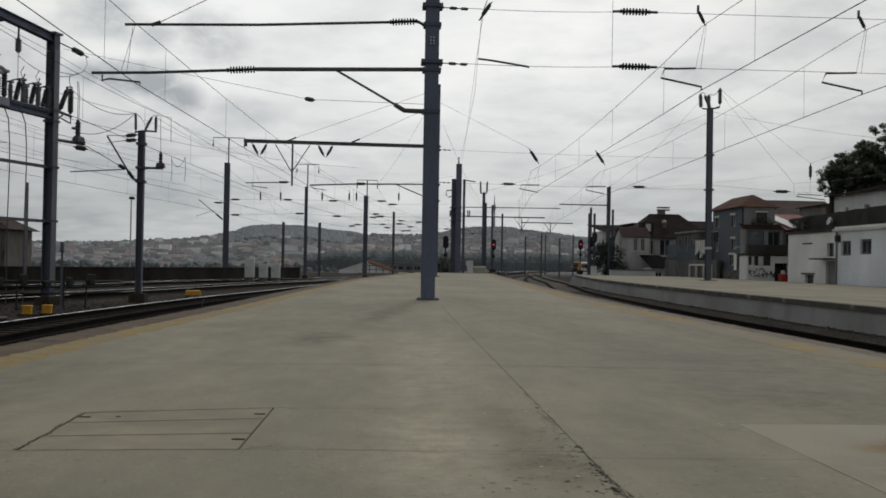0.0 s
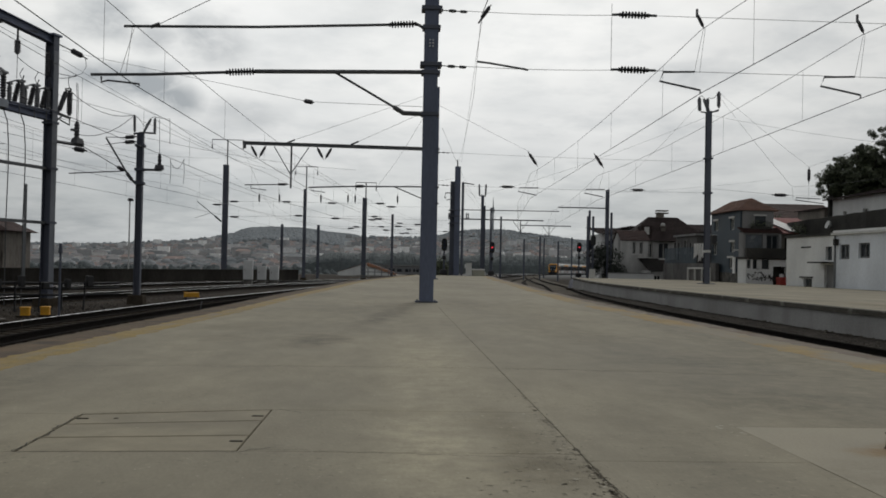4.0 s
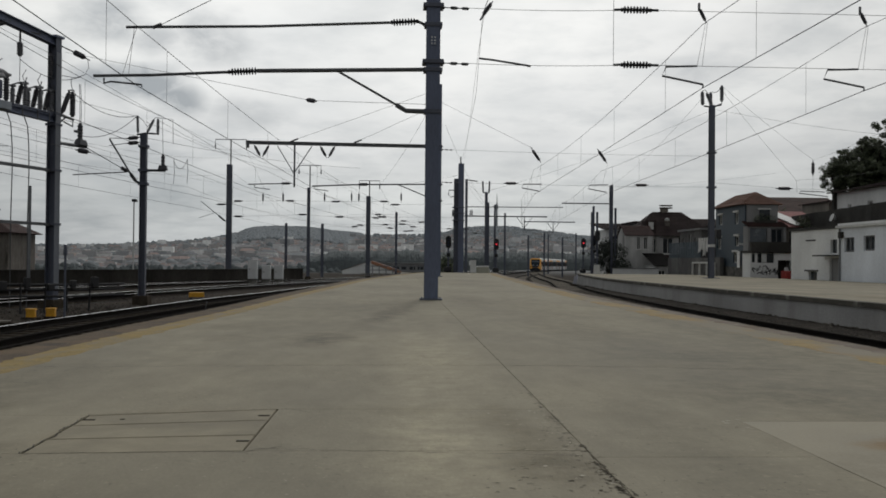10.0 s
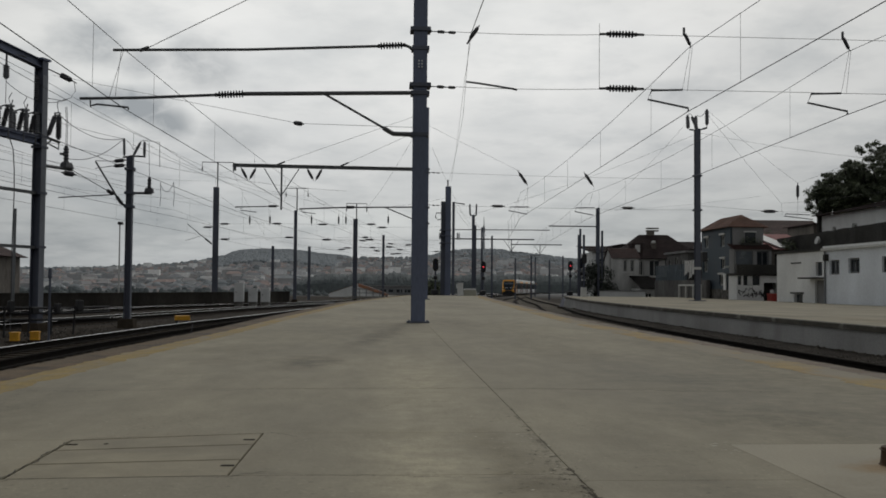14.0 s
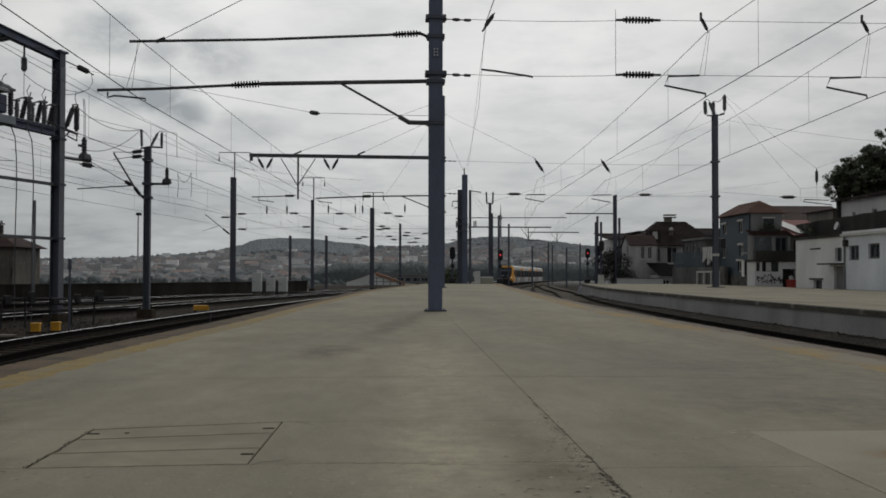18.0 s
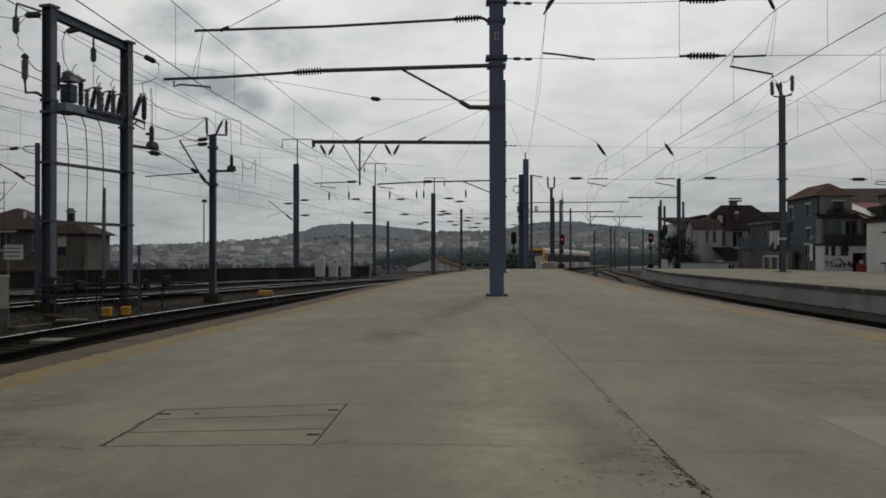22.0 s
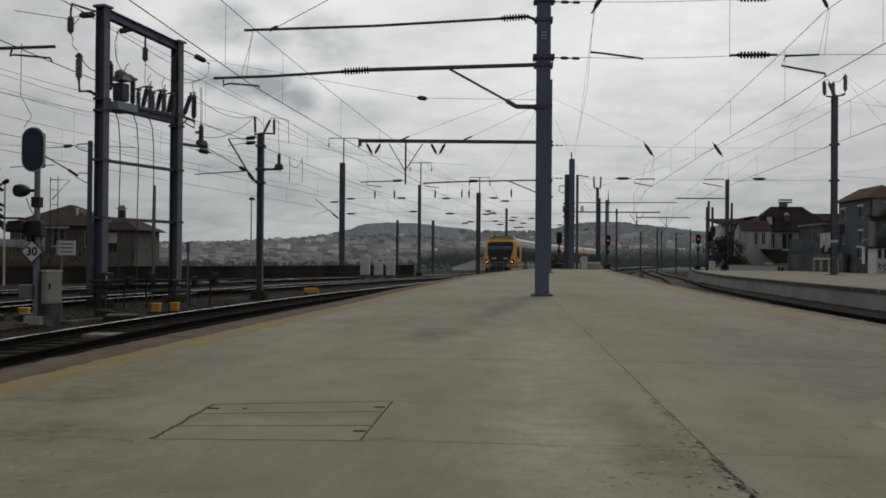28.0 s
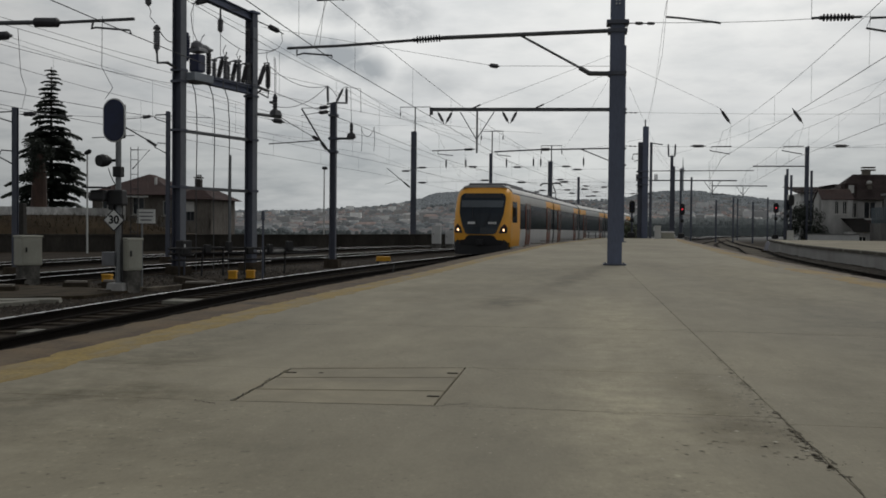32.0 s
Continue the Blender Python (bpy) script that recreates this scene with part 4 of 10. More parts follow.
# ---------------------------------------------------------------- train
TRYEL = material("yellow_train_paint", (0.93, 0.44, 0.046), 0.4, 0, 0.10, 0.8, 20, 0.05, 0.0)
TRGREY = material("light_grey_train_paint", (0.58, 0.585, 0.59), 0.4, 0.1, 0.12, 0.8, 20, 0.05, 0.0)
TRUP = material("pale_grey_train_paint", (0.46, 0.455, 0.44), 0.4, 0.1, 0.12, 0.8, 20, 0.05, 0.0)
TRROOF = material("dark_grey_roof_paint", (0.10, 0.105, 0.115), 0.6, 0, 0.2, 1.0, 20, 0.1, 0.0)
TRBLACK = material("black_train_skirt", (0.018, 0.018, 0.022), 0.6, 0, 0.3, 1.0, 20, 0.1, 0.0)
SCREEN = material("windscreen_glass", (0.009, 0.017, 0.027), 0.20, 0, 0.3, 1.0, 6, 0.1, 0.0, spec=0.38)
TRGLASS = material("dark_train_glass", (0.010, 0.015, 0.021), 0.10, 0, 0.3, 1.0, 6, 0.1, 0.0, spec=0.30)
TRDOOR = material("red_orange_door_edge", (0.26, 0.075, 0.038), 0.5, 0, 0.2, 1.0, 20, 0.1, 0.0)
TRLEAF = material("brown_grey_door_paint", (0.16, 0.135, 0.12), 0.45, 0, 0.2, 1.0, 20, 0.1, 0.0)
TRCOWL = material("mid_grey_cowl_paint", (0.36, 0.36, 0.355), 0.5, 0, 0.15, 1.0, 20, 0.1, 0.0)
# blue-grey that paints the sky's reflection on the windscreen
TRSHEEN = material("screen_sky_sheen", (0.085, 0.104, 0.122), 0.35, 0, 0.2, 1.0, 6, 0.1, 0.0)
TRTAIL = material("dark_red_lens", (0.14, 0.02, 0.015), 0.25, 0, 0.2, 1.0, 6, 0.1, 0.0)
TRWHITE = material("white_lettering", (0.75, 0.75, 0.75), 0.5, 0, 0.05, 1.0, 20, 0.0, 0.0)
# body outline, half, from sill to roof edge: (half width, height over the rail)
SIDE = [(1.45, 0.32), (1.51, 0.75), (1.53, 1.30), (1.53, 2.30), (1.52, 2.75), (1.505, 2.93), (1.47, 3.08), (1.40, 3.20), (1.30, 3.29), (1.15, 3.36), (0.95, 3.41)]


def strip(bm, y0, y1, z0, z1, side, proud=0.0):
    """A panel of the car side from y0 to y1 and z0 to z1."""
    zs = [z0] + [z for _, z in SIDE if z0 < z < z1] + [z1]
    W = [(z, lin(z, [(h, w) for w, h in SIDE]) + proud) for z in zs]
    a = [bm.verts.new((side * w, y0, z)) for z, w in W]
    b = [bm.verts.new((side * w, y1, z)) for z, w in W]
    a2 = [bm.verts.new((side * (w - 0.04), y0, z)) for z, w in W]
    b2 = [bm.verts.new((side * (w - 0.04), y1, z)) for z, w in W]
    for k in range(len(W) - 1):
        bm.faces.new((a[k], b[k], b[k + 1], a[k + 1])); bm.faces.new((a2[k + 1], b2[k + 1], b2[k], a2[k]))
        bm.faces.new((a[k], a[k + 1], a2[k + 1], a2[k])); bm.faces.new((b[k + 1], b[k], b2[k], b2[k + 1]))
    bm.faces.new((a[0], a2[0], b2[0], b[0])); bm.faces.new((a[-1], b[-1], b2[-1], a2[-1]))
    bmesh.ops.recalc_face_normals(bm, faces=bm.faces)
    return bm


def build_car(parent, L, lead):
    """A car whose front end lies at y = 0 and which reaches back to y = L."""
    bm = bmesh.new()
    y0 = 1.25 if lead else 0.25
    prof = [(-w + 0.05, h) for w, h in SIDE] + [(w - 0.05, h) for w, h in SIDE[::-1]]
    prism(bm, prof, (0, y0, 0), (1, 0, 0), (0, 0, 1), (0, L - 0.25 - y0, 0))
    body = part("car_body", bm, TRGREY, parent, "light grey railcar body")
    for s in (-1, 1):
        part("lower_panel", strip(bmesh.new(), y0 + 0.02, L - 0.25, 0.32, 1.28, s), TRGREY, body)
        part("window_band", strip(bmesh.new(), y0 + (0.9 if lead else 0.02), L - 0.25, 1.30, 2.60, s, -0.012), TRGLASS, body, "dark continuous window band")
        doors = [6.2, L - 2.7] if lead else [3.2, L - 3.0]
        cuts = [(y0, 3.4, TRYEL), (3.4, L - 3.9, TRUP), (L - 3.9, L - 0.25, TRYEL)] if lead else [(y0, 3.9, TRYEL), (3.9, L - 3.9, TRUP), (L - 3.9, L - 0.25, TRYEL)]
        for a, b, mt in cuts:
            part("upper_panel", strip(bmesh.new(), a, b, 2.62, 3.05, s), mt, body, "yellow panel at the car end" if mt is TRYEL else "pale grey upper panel")
        for d in doors:
            leaf = part("door", strip(bmesh.new(), d - 0.70, d + 0.70, 0.40, 2.66, s, 0.012), TRLEAF, body, "brown-grey double sliding door")
            for e in (-0.34, 0.34):
                part("door_pane", strip(bmesh.new(), d + e - 0.22, d + e + 0.22, 1.25, 2.40, s, 0.020), TRGLASS, leaf, "dark narrow door pane")
                part("door_foot", strip(bmesh.new(), d + e - 0.16, d + e + 0.16, 0.46, 1.05, s, 0.020), TRDOOR, leaf, "red-orange lower door panel")
            for e in (-0.72, 0.72):
                part("door_edge", strip(bmesh.new(), d + e - 0.05, d + e + 0.05, 0.40, 2.70, s, 0.024), TRDOOR, leaf, "red door edge stripe")
        for yy in (L - 0.32,) if lead else (0.30, L - 0.32):
            part("end_seam", strip(bmesh.new(), yy - 0.03, yy + 0.03, 0.34, 3.0, s, 0.016), TRBLACK, body, "dark seam at the car end")
        k = 0
        while doors[0] + 1.2 + 1.9 * k < doors[1] - 1.2:
            yy = doors[0] + 1.2 + 1.9 * k
            part("window_post", strip(bmesh.new(), yy - 0.025, yy + 0.025, 1.32, 2.58, s, -0.006), TRBLACK, body, "black joint between panes")
            k += 1
    bm = bmesh.new()
    arc = [(1.49, 3.05), (1.46, 3.14), (1.40, 3.23), (1.31, 3.31), (1.17, 3.385), (0.95, 3.44)]
    prism(bm, [(-w, h) for w, h in arc] + arc[::-1], (0, y0, 0), (1, 0, 0), (0, 0, 1), (0, L - 0.25 - y0, 0))
    roof = part("roof", bm, TRUP, body, "pale grey curved roof", smooth=True)
    roof.data.set_sharp_from_angle(angle=radians(40))
    for s in (-1, 1):
        part("roof_edge", strip(bmesh.new(), y0 + 0.1, L - 0.25, 3.06, 3.14, s, 0.02), TRROOF, body, "dark gutter line under the roof")
    for a, b, w, h in (((1.6, 7.6, 2.1, 0.20), (8.6, L - 1.2, 1.9, 0.16)) if lead else ((0.8, 5.2, 2.0, 0.18), (6.4, 11.0, 1.9, 0.2), (12.0, L - 0.8, 1.9, 0.16))):
        part("roof_unit", box(bmesh.new(), (0, (a + b) / 2, 3.42 + h / 2), (w, b - a, h), 0, 0.95, 0.03), TRROOF, body, "dark grey roof equipment box")
    for yy in [2.2 + 1.3 * k for k in range(int((L - 3) / 1.3))]:
        part("roof_rib", box(bmesh.new(), (0, yy, 3.45), (2.1, 0.05, 0.05)), TRROOF, body)
    for y in ((3.6, 13.0) if lead else (2.6, L - 2.6)):
        bogie = part("bogie", box(bmesh.new(), (0, y, 0.42), (2.2, 3.0, 0.34)), TRBLACK, body, "black wheeled bogie")
    bm = bmesh.new()
    box(bm, (0, L / 2 + 0.6, 0.35), (2.5, L - 3.0, 0.35))
    part("underframe", bm, TRBLACK, body, "black underframe")
    bm = bmesh.new()
    box(bm, (0, L - 0.12, 1.75), (2.5, 0.5, 2.7))
    part("gangway", bm, TRBLACK, body, "black folding gangway")
    if lead:
        front(body)
    return body


def front(body):
    """The cab: a yellow raked mask with a large dark screen, lamps and a black skirt."""
    def mask_y(z):
        return lin(z, [(0.3, 0.12), (1.0, 0.0), (1.4, 0.05), (2.2, 0.30), (3.0, 0.72), (3.4, 1.05)])

    def half(z):
        return lin(z, [(h, w) for w, h in SIDE])
    bm = bmesh.new()
    zs = [0.62, 0.9, 1.15, 1.45, 1.8, 2.2, 2.6, 2.85, 3.0, 3.12, 3.21, 3.29, 3.35, 3.40]
    rows = []
    for z in zs:
        w, y = half(z), mask_y(z)
        rows.append([bm.verts.new(p) for p in ((-w, 1.3, z), (-w, y + 0.42, z), (-w + 0.10, y + 0.16, z), (-w + 0.34, y + 0.03, z), (0, y - 0.03, z), (w - 0.34, y + 0.03, z), (w - 0.10, y + 0.16, z), (w, y + 0.42, z), (w, 1.3, z))])
    for a, b in zip(rows, rows[1:]):
        for k in range(8):
            bm.faces.new((a[k], a[k + 1], b[k + 1], b[k]))
    bm.faces.new(rows[-1]); bm.faces.new(rows[0][::-1])
    bmesh.ops.recalc_face_normals(bm, faces=bm.faces)
    cab = part("cab_front", bm, TRYEL, body, "rounded yellow cab front", smooth=True)
    cab.data.set_sharp_from_angle(angle=radians(50))

    def front_bow(x, z):
        w = half(z)
        return lin(abs(x), [(0, -0.03), (w - 0.34, 0.03), (w - 0.10, 0.16), (w, 0.42)])

    def facing(name, poly, mat, label, proud=0.02, thick=0.05):
        bm = bmesh.new()
        a = [bm.verts.new((x, mask_y(z) + front_bow(x, z) - proud, z)) for x, z in poly]
        b = [bm.verts.new((x * 0.99, mask_y(z) + front_bow(x, z) + thick, z)) for x, z in poly]
        n = len(poly)
        bm.faces.new(a)
        for k in range(n):
            bm.faces.new((a[k], b[k], b[(k + 1) % n], a[(k + 1) % n]))
        bmesh.ops.recalc_face_normals(bm, faces=bm.faces)
        return part(name, bm, mat, body, label)

    def curved(name, levels, mat, label, proud=0.02):
        """A panel that follows the bowed mask: (height, half width) from below to above."""
        bm = bmesh.new()
        fr, bk = [], []
        for z, w in levels:
            xs = [w * k / 6 for k in range(-6, 7)]
            fr.append([bm.verts.new((x, mask_y(z) + front_bow(x, z) - proud, z)) for x in xs])
            bk.append([bm.verts.new((x, mask_y(z) + front_bow(x, z) + 0.06, z)) for x in xs])
        for r0, r1 in zip(fr, fr[1:]):
            for k in range(12):
                bm.faces.new((r0[k], r0[k + 1], r1[k + 1], r1[k]))
        rim = fr[0] + [r[-1] for r in fr[1:]] + fr[-1][-2::-1] + [r[0] for r in fr[-2:0:-1]]
        rim2 = bk[0] + [r[-1] for r in bk[1:]] + bk[-1][-2::-1] + [r[0] for r in bk[-2:0:-1]]
        n = len(rim)
        for k in range(n):
            bm.faces.new((rim[k], rim[(k + 1) % n], rim2[(k + 1) % n], rim2[k]))
        bmesh.ops.recalc_face_normals(bm, faces=bm.faces)
        return part(name, bm, mat, body, label)
    curved("windscreen", [(1.03, 0.70), (1.07, 0.80), (1.36, 0.94), (1.68, 1.07), (2.07, 1.18), (2.55, 1.22), (2.85, 1.22), (2.98, 1.16), (3.06, 1.02)], SCREEN, "large dark glossy windscreen", 0.06)
    curved("lower_grille", [(0.50, 1.30), (0.72, 1.26), (0.76, 0.86), (0.92, 0.74), (0.98, 0.62)], TRBLACK, "black coupler recess", 0.03)
    for s in (-1, 1):
        q = [(s * 0.98, 1.08), (s * 1.40, 1.10), (s * 1.42, 1.34), (s * 1.26, 1.54), (s * 1.08, 1.36)]
        facing("lamp_housing", q if s > 0 else q[::-1], TRBLACK, "black headlamp housing", 0.06)
        bm = bmesh.new()
        lathe(bm, (s * 1.22, -0.01, 1.24), (s * 1.22, 0.18, 1.24), ((0, 0.015), (0.05, 0.04), (0.3, 0.05), (1, 0.05)), 14)
        part("headlamp", bm, LAMPGLOW, body, "lit warm headlamp")
        if s > 0:
            bm = bmesh.new()
            box(bm, (s * 1.63, 1.10, 2.14), (0.20, 0.24, 0.46), 0, 1, 0.04)
            box(bm, (s * 1.52, 1.12, 2.2), (0.12, 0.06, 0.06))
            part("mirror", bm, TRBLACK, body, "black side mirror")
        bm = bmesh.new()
        strip(bm, 0.95, 2.35, 1.62, 2.66, s, 0.015)
        part("cab_window", bm, TRGLASS, body, "small dark cab side window")
        part("cab_side", strip(bmesh.new(), 0.5, 3.4, 0.42, 1.70, s, 0.006), TRYEL, body, "yellow cab side panel")
        part("cab_pillar", strip(bmesh.new(), 1.24, 3.4, 1.70, 3.0, s, 0.006), TRYEL, body, "yellow cab side panel")
    cow = bmesh.new()
    prism(cow, [(-1.20, 0), (-1.05, 0.09), (-0.88, 0.13), (0.88, 0.13), (1.05, 0.09), (1.20, 0)], (0, 0.98, 3.36), (1, 0, 0), (0, 0, 1), (0, 1.6, 0.05))
    part("roof_cowl", cow, TRCOWL, body, "grey rounded cowl over the cab")
    # added band on the glass: a sky reflection put into colour
    curved("sky_sheen", [(2.36, 1.10), (2.40, 1.12), (2.66, 1.14), (2.70, 1.12)], TRSHEEN, "grey band painted as sky reflected in the screen", 0.064)
    curved("display_strip", [(2.84, 0.95), (2.87, 0.98), (2.98, 0.98), (3.01, 0.92)], TRBLACK, "black destination display", 0.064)
    for s in (-1, 1):
        wp = bmesh.new()
        tube(wp, [(s * 0.18, mask_y(1.42) - 0.12, 1.42), (s * 0.45, mask_y(1.95) - 0.12, 1.95), (s * 0.50, mask_y(2.35) - 0.11, 2.35)], 0.014, 4)
        part("wiper", wp, TRBLACK, body, "black screen wiper")
        lamp2 = lathe(bmesh.new(), (s * 1.30, 0.02, 1.40), (s * 1.30, 0.2, 1.40), ((0, 0.02), (0.1, 0.05), (1, 0.06)), 12)
        part("tail_lamp", lamp2, TRTAIL, body, "unlit dark red tail lamp")
    for x, w, n in ((-0.50, 0.40, 1), (0.62, 0.46, 4)):
        bm = bmesh.new()
        for k in range(n):
            box(bm, (x + (k - (n - 1) / 2) * w / n, mask_y(1.58) + front_bow(x, 1.58) - 0.075, 1.58), (w / n - (0.03 if n > 1 else 0), 0.02, 0.12), 0, 1, 0.008)
        part("front_mark", bm, TRWHITE, body, "small white oblong badge" if n == 1 else "white fleet marking bars")
    bm = bmesh.new()
    prism(bm, [(-1.36, 0.03), (1.36, 0.03), (1.40, 0.64), (1.2, 0.80), (-1.2, 0.80), (-1.40, 0.64)], (0, 0.10, 0), (1, 0, 0), (0, 0, 1), (0, 1.4, 0))
    part("skirt", bm, TRBLACK, body, "black front skirt")
    bm = bmesh.new()
    box(bm, (0, 0.02, 0.62), (0.34, 0.5, 0.30), 0, 1, 0.04)
    cyl(bm, (0, -0.30, 0.62), (0, 0.1, 0.62), 0.09, n=10)
    part("coupler", bm, TRBLACK, body, "black automatic coupler")


def pantograph(body, y):
    base = part("pantograph_frame", box(bmesh.new(), (0, y, 3.60), (1.3, 1.7, 0.10), 0, 1, 0.02), TUBE, body, "dark steel pantograph base")
    bm = bmesh.new()
    for s in (-1, 1):
        tube(bm, [(s * 0.45, y - 0.5, 3.62), (s * 0.25, y + 1.0, 4.15)], 0.045, 5)
        tube(bm, [(s * 0.25, y + 1.0, 4.15), (s * 0.12, y - 0.1, 4.80)], 0.040, 5)
    tube(bm, [(-0.28, y + 1.0, 4.15), (0.28, y + 1.0, 4.15)], 0.04, 5)
    part("arm", bm, TUBE, base, "hinged dark steel arm")
    bm = bmesh.new()
    for dy in (-0.28, 0.08):
        tube(bm, [(-0.88, y + dy, 4.66), (-0.62, y + dy, 4.82), (0.62, y + dy, 4.82), (0.88, y + dy, 4.66)], 0.04, 5)
    part("contact_head", bm, TUBE, base, "two bowed contact strips")
    for s in (-1, 1):
        part("insulator", sheds(bmesh.new(), (s * 0.5, y - 0.4, 3.44), (s * 0.5, y - 0.4, 3.58), 0.08, 3), INSULGREY, base)


TRAIN = thing("train", "yellow and grey electric commuter train arriving", "train")
CARS = []
for k in range(4):
    L = 17.8 if k in (0, 3) else 16.3
    c = build_car(TRAIN, L, k == 0)
    CARS.append((c, L))
pantograph(CARS[1][0], 9.6)
for ob in TRAIN.children_recursive:              # true width and height of the cars
    ob.data.transform(Matrix.Diagonal((0.955, 1.0, 1.02, 1.0)))


def on_line(s):
    """Place and heading at s metres along the train's line, from its start."""
    k = int(np.searchsorted(LINE_S, s)) - 1
    k = min(max(k, 0), len(LINE_S) - 2)
    f = (s - LINE_S[k]) / (LINE_S[k + 1] - LINE_S[k])
    p = TRAIN_LINE[k].lerp(TRAIN_LINE[k + 1], f)
    return Vector((p.x, p.y, rail_z(p.y)))


LINE_S = [0.0]
for a, b in zip(TRAIN_LINE, TRAIN_LINE[1:]):
    LINE_S.append(LINE_S[-1] + (Vector((b.x, b.y)) - Vector((a.x, a.y))).length)


def s_of_y(y):
    return float(np.interp(y, [p.y for p in TRAIN_LINE], LINE_S))


def car_pose(s0, L):
    a, b = on_line(s0 + 2.5), on_line(s0 + L - 2.5)
    d = (b - a).normalized()
    o = a - d * 2.5
    rz = math.atan2(d.y, d.x) - math.pi / 2
    return Matrix.Translation(o) @ Matrix.Rotation(rz, 4, "Z") @ Matrix.Rotation(math.asin(d.z), 4, "X")


# place of the train's front along the line's y, over time
FRONT_Y = [(0, 346), (2, 327.5), (6, 290), (11, 243.8), (16, 197.3), (20, 160), (24, 123), (26.5, 100.5), (28, 87.4), (29, 77.6), (32, 48.5)]


def motions():
    ts = [k * 0.5 for k in range(65)]
    rows = [[] for _ in CARS]
    for t in ts:
        s = s_of_y(lin(t, FRONT_Y))
        base = car_pose(s, CARS[0][1])
        for k, (c, L) in enumerate(CARS):
            m = car_pose(s, L)
            rows[k].append((t, base if k == 0 else base.inverted() @ m))
            s += L
    walk(TRAIN, rows[0])
    for (c, _), r in list(zip(CARS, rows))[1:]:
        walk(c, r)


# ---------------------------------------------------------------- overhead line
LOCAL = set()                     # things whose parts are shaped in their own space


def put(name, bm, mat, th, label="", smooth=False):
    """A part that was shaped at its place in the world, laid into the space of its thing or part."""
    if (th if th.parent is None else th.parent).name in LOCAL:
        return part(name, bm, mat, th, label, smooth)
    m = th.matrix_basis.inverted() if th.parent is None else (th.parent.matrix_basis @ th.matrix_basis).inverted()
    bmesh.ops.transform(bm, matrix=m, verts=bm.verts)
    return part(name, bm, mat, th, label, smooth)


def insulator(th, p0, p1, r, count, mat=None, label="dark ribbed insulator", core=None):
    """A ribbed insulator with metal end caps."""
    p0, p1 = Vector(p0), Vector(p1)
    return put("insulator", sheds(bmesh.new(), p0, p1, r, count, core or (0.35 if r == 0.085 else 0.74)), mat or INSUL, th, label)


def long_insulator(th, c, d, length=0.55, r=0.055):
    """A slim spindle insulator round c along d."""
    c, d = Vector(c), Vector(d).normalized()
    bm = bmesh.new()
    lathe(bm, c - d * length / 2, c + d * length / 2, ((0, r * 0.25), (0.12, r * 0.3), (0.22, r), (0.5, r * 1.05), (0.78, r), (0.88, r * 0.3), (1, r * 0.25)), 8)
    return put("insulator", bm, INSUL, th, "dark spindle insulator")


def bar(th, name, pts, r, mat=None, label="", n=6):
    return put(name, tube(bmesh.new(), pts, r, n), mat or TUBE, th, label)


def wire(th, name, pts, r=0.009, label=""):
    return put(name, tube(bmesh.new(), pts, r, 3, False), WIRE, th, label)


def sagged(p0, p1, sag, n=8):
    p0, p1 = Vector(p0), Vector(p1)
    return [p0.lerp(p1, k / n) - Vector((0, 0, sag * 4 * (k / n) * (1 - k / n))) for k in range(n + 1)]


def hmast(name, x, y, z0, z1, w, label, mat=None, face=(0, 1, 0), plate=0.0, foot=0.0, group="overhead line masts", depth=None):
    th = thing(name, label, "mast", Matrix.Translation((x, y, z0)), group)
    put("post", hbeam(bmesh.new(), (x, y, z0), (x, y, z1), w, depth or w, 0.02 + w * 0.03, face), mat or MASTDARK, th)
    if plate:
        put("base_plate", box(bmesh.new(), (x, y, z0 + 0.02), (plate, plate * 0.8, 0.04), 0, 1, 0.008), MASTDARK, th, "bolted steel base plate")
        for dx, dy in itertools.product((-0.4, 0.4), (-0.3, 0.3)):
            put("bolt", cyl(bmesh.new(), (x + dx * plate, y + dy * plate, z0 + 0.02), (x + dx * plate, y + dy * plate, z0 + 0.058), 0.016, n=6), MASTDARK, th)
    if foot:
        put("footing", box(bmesh.new(), (x, y, z0 + 0.10), (foot * 0.62, foot * 0.62, 0.36), 0, 0.92, 0.02), SLEEPER, th, "dark stained concrete footing")
    return th


def collar(th, x, y, z, w, h=0.09, mat=None):
    """A clamp round a mast."""
    put("clamp", box(bmesh.new(), (x, y, z), (w, w * 0.9, h), 0, 1, 0.01), mat or MASTDARK, th)


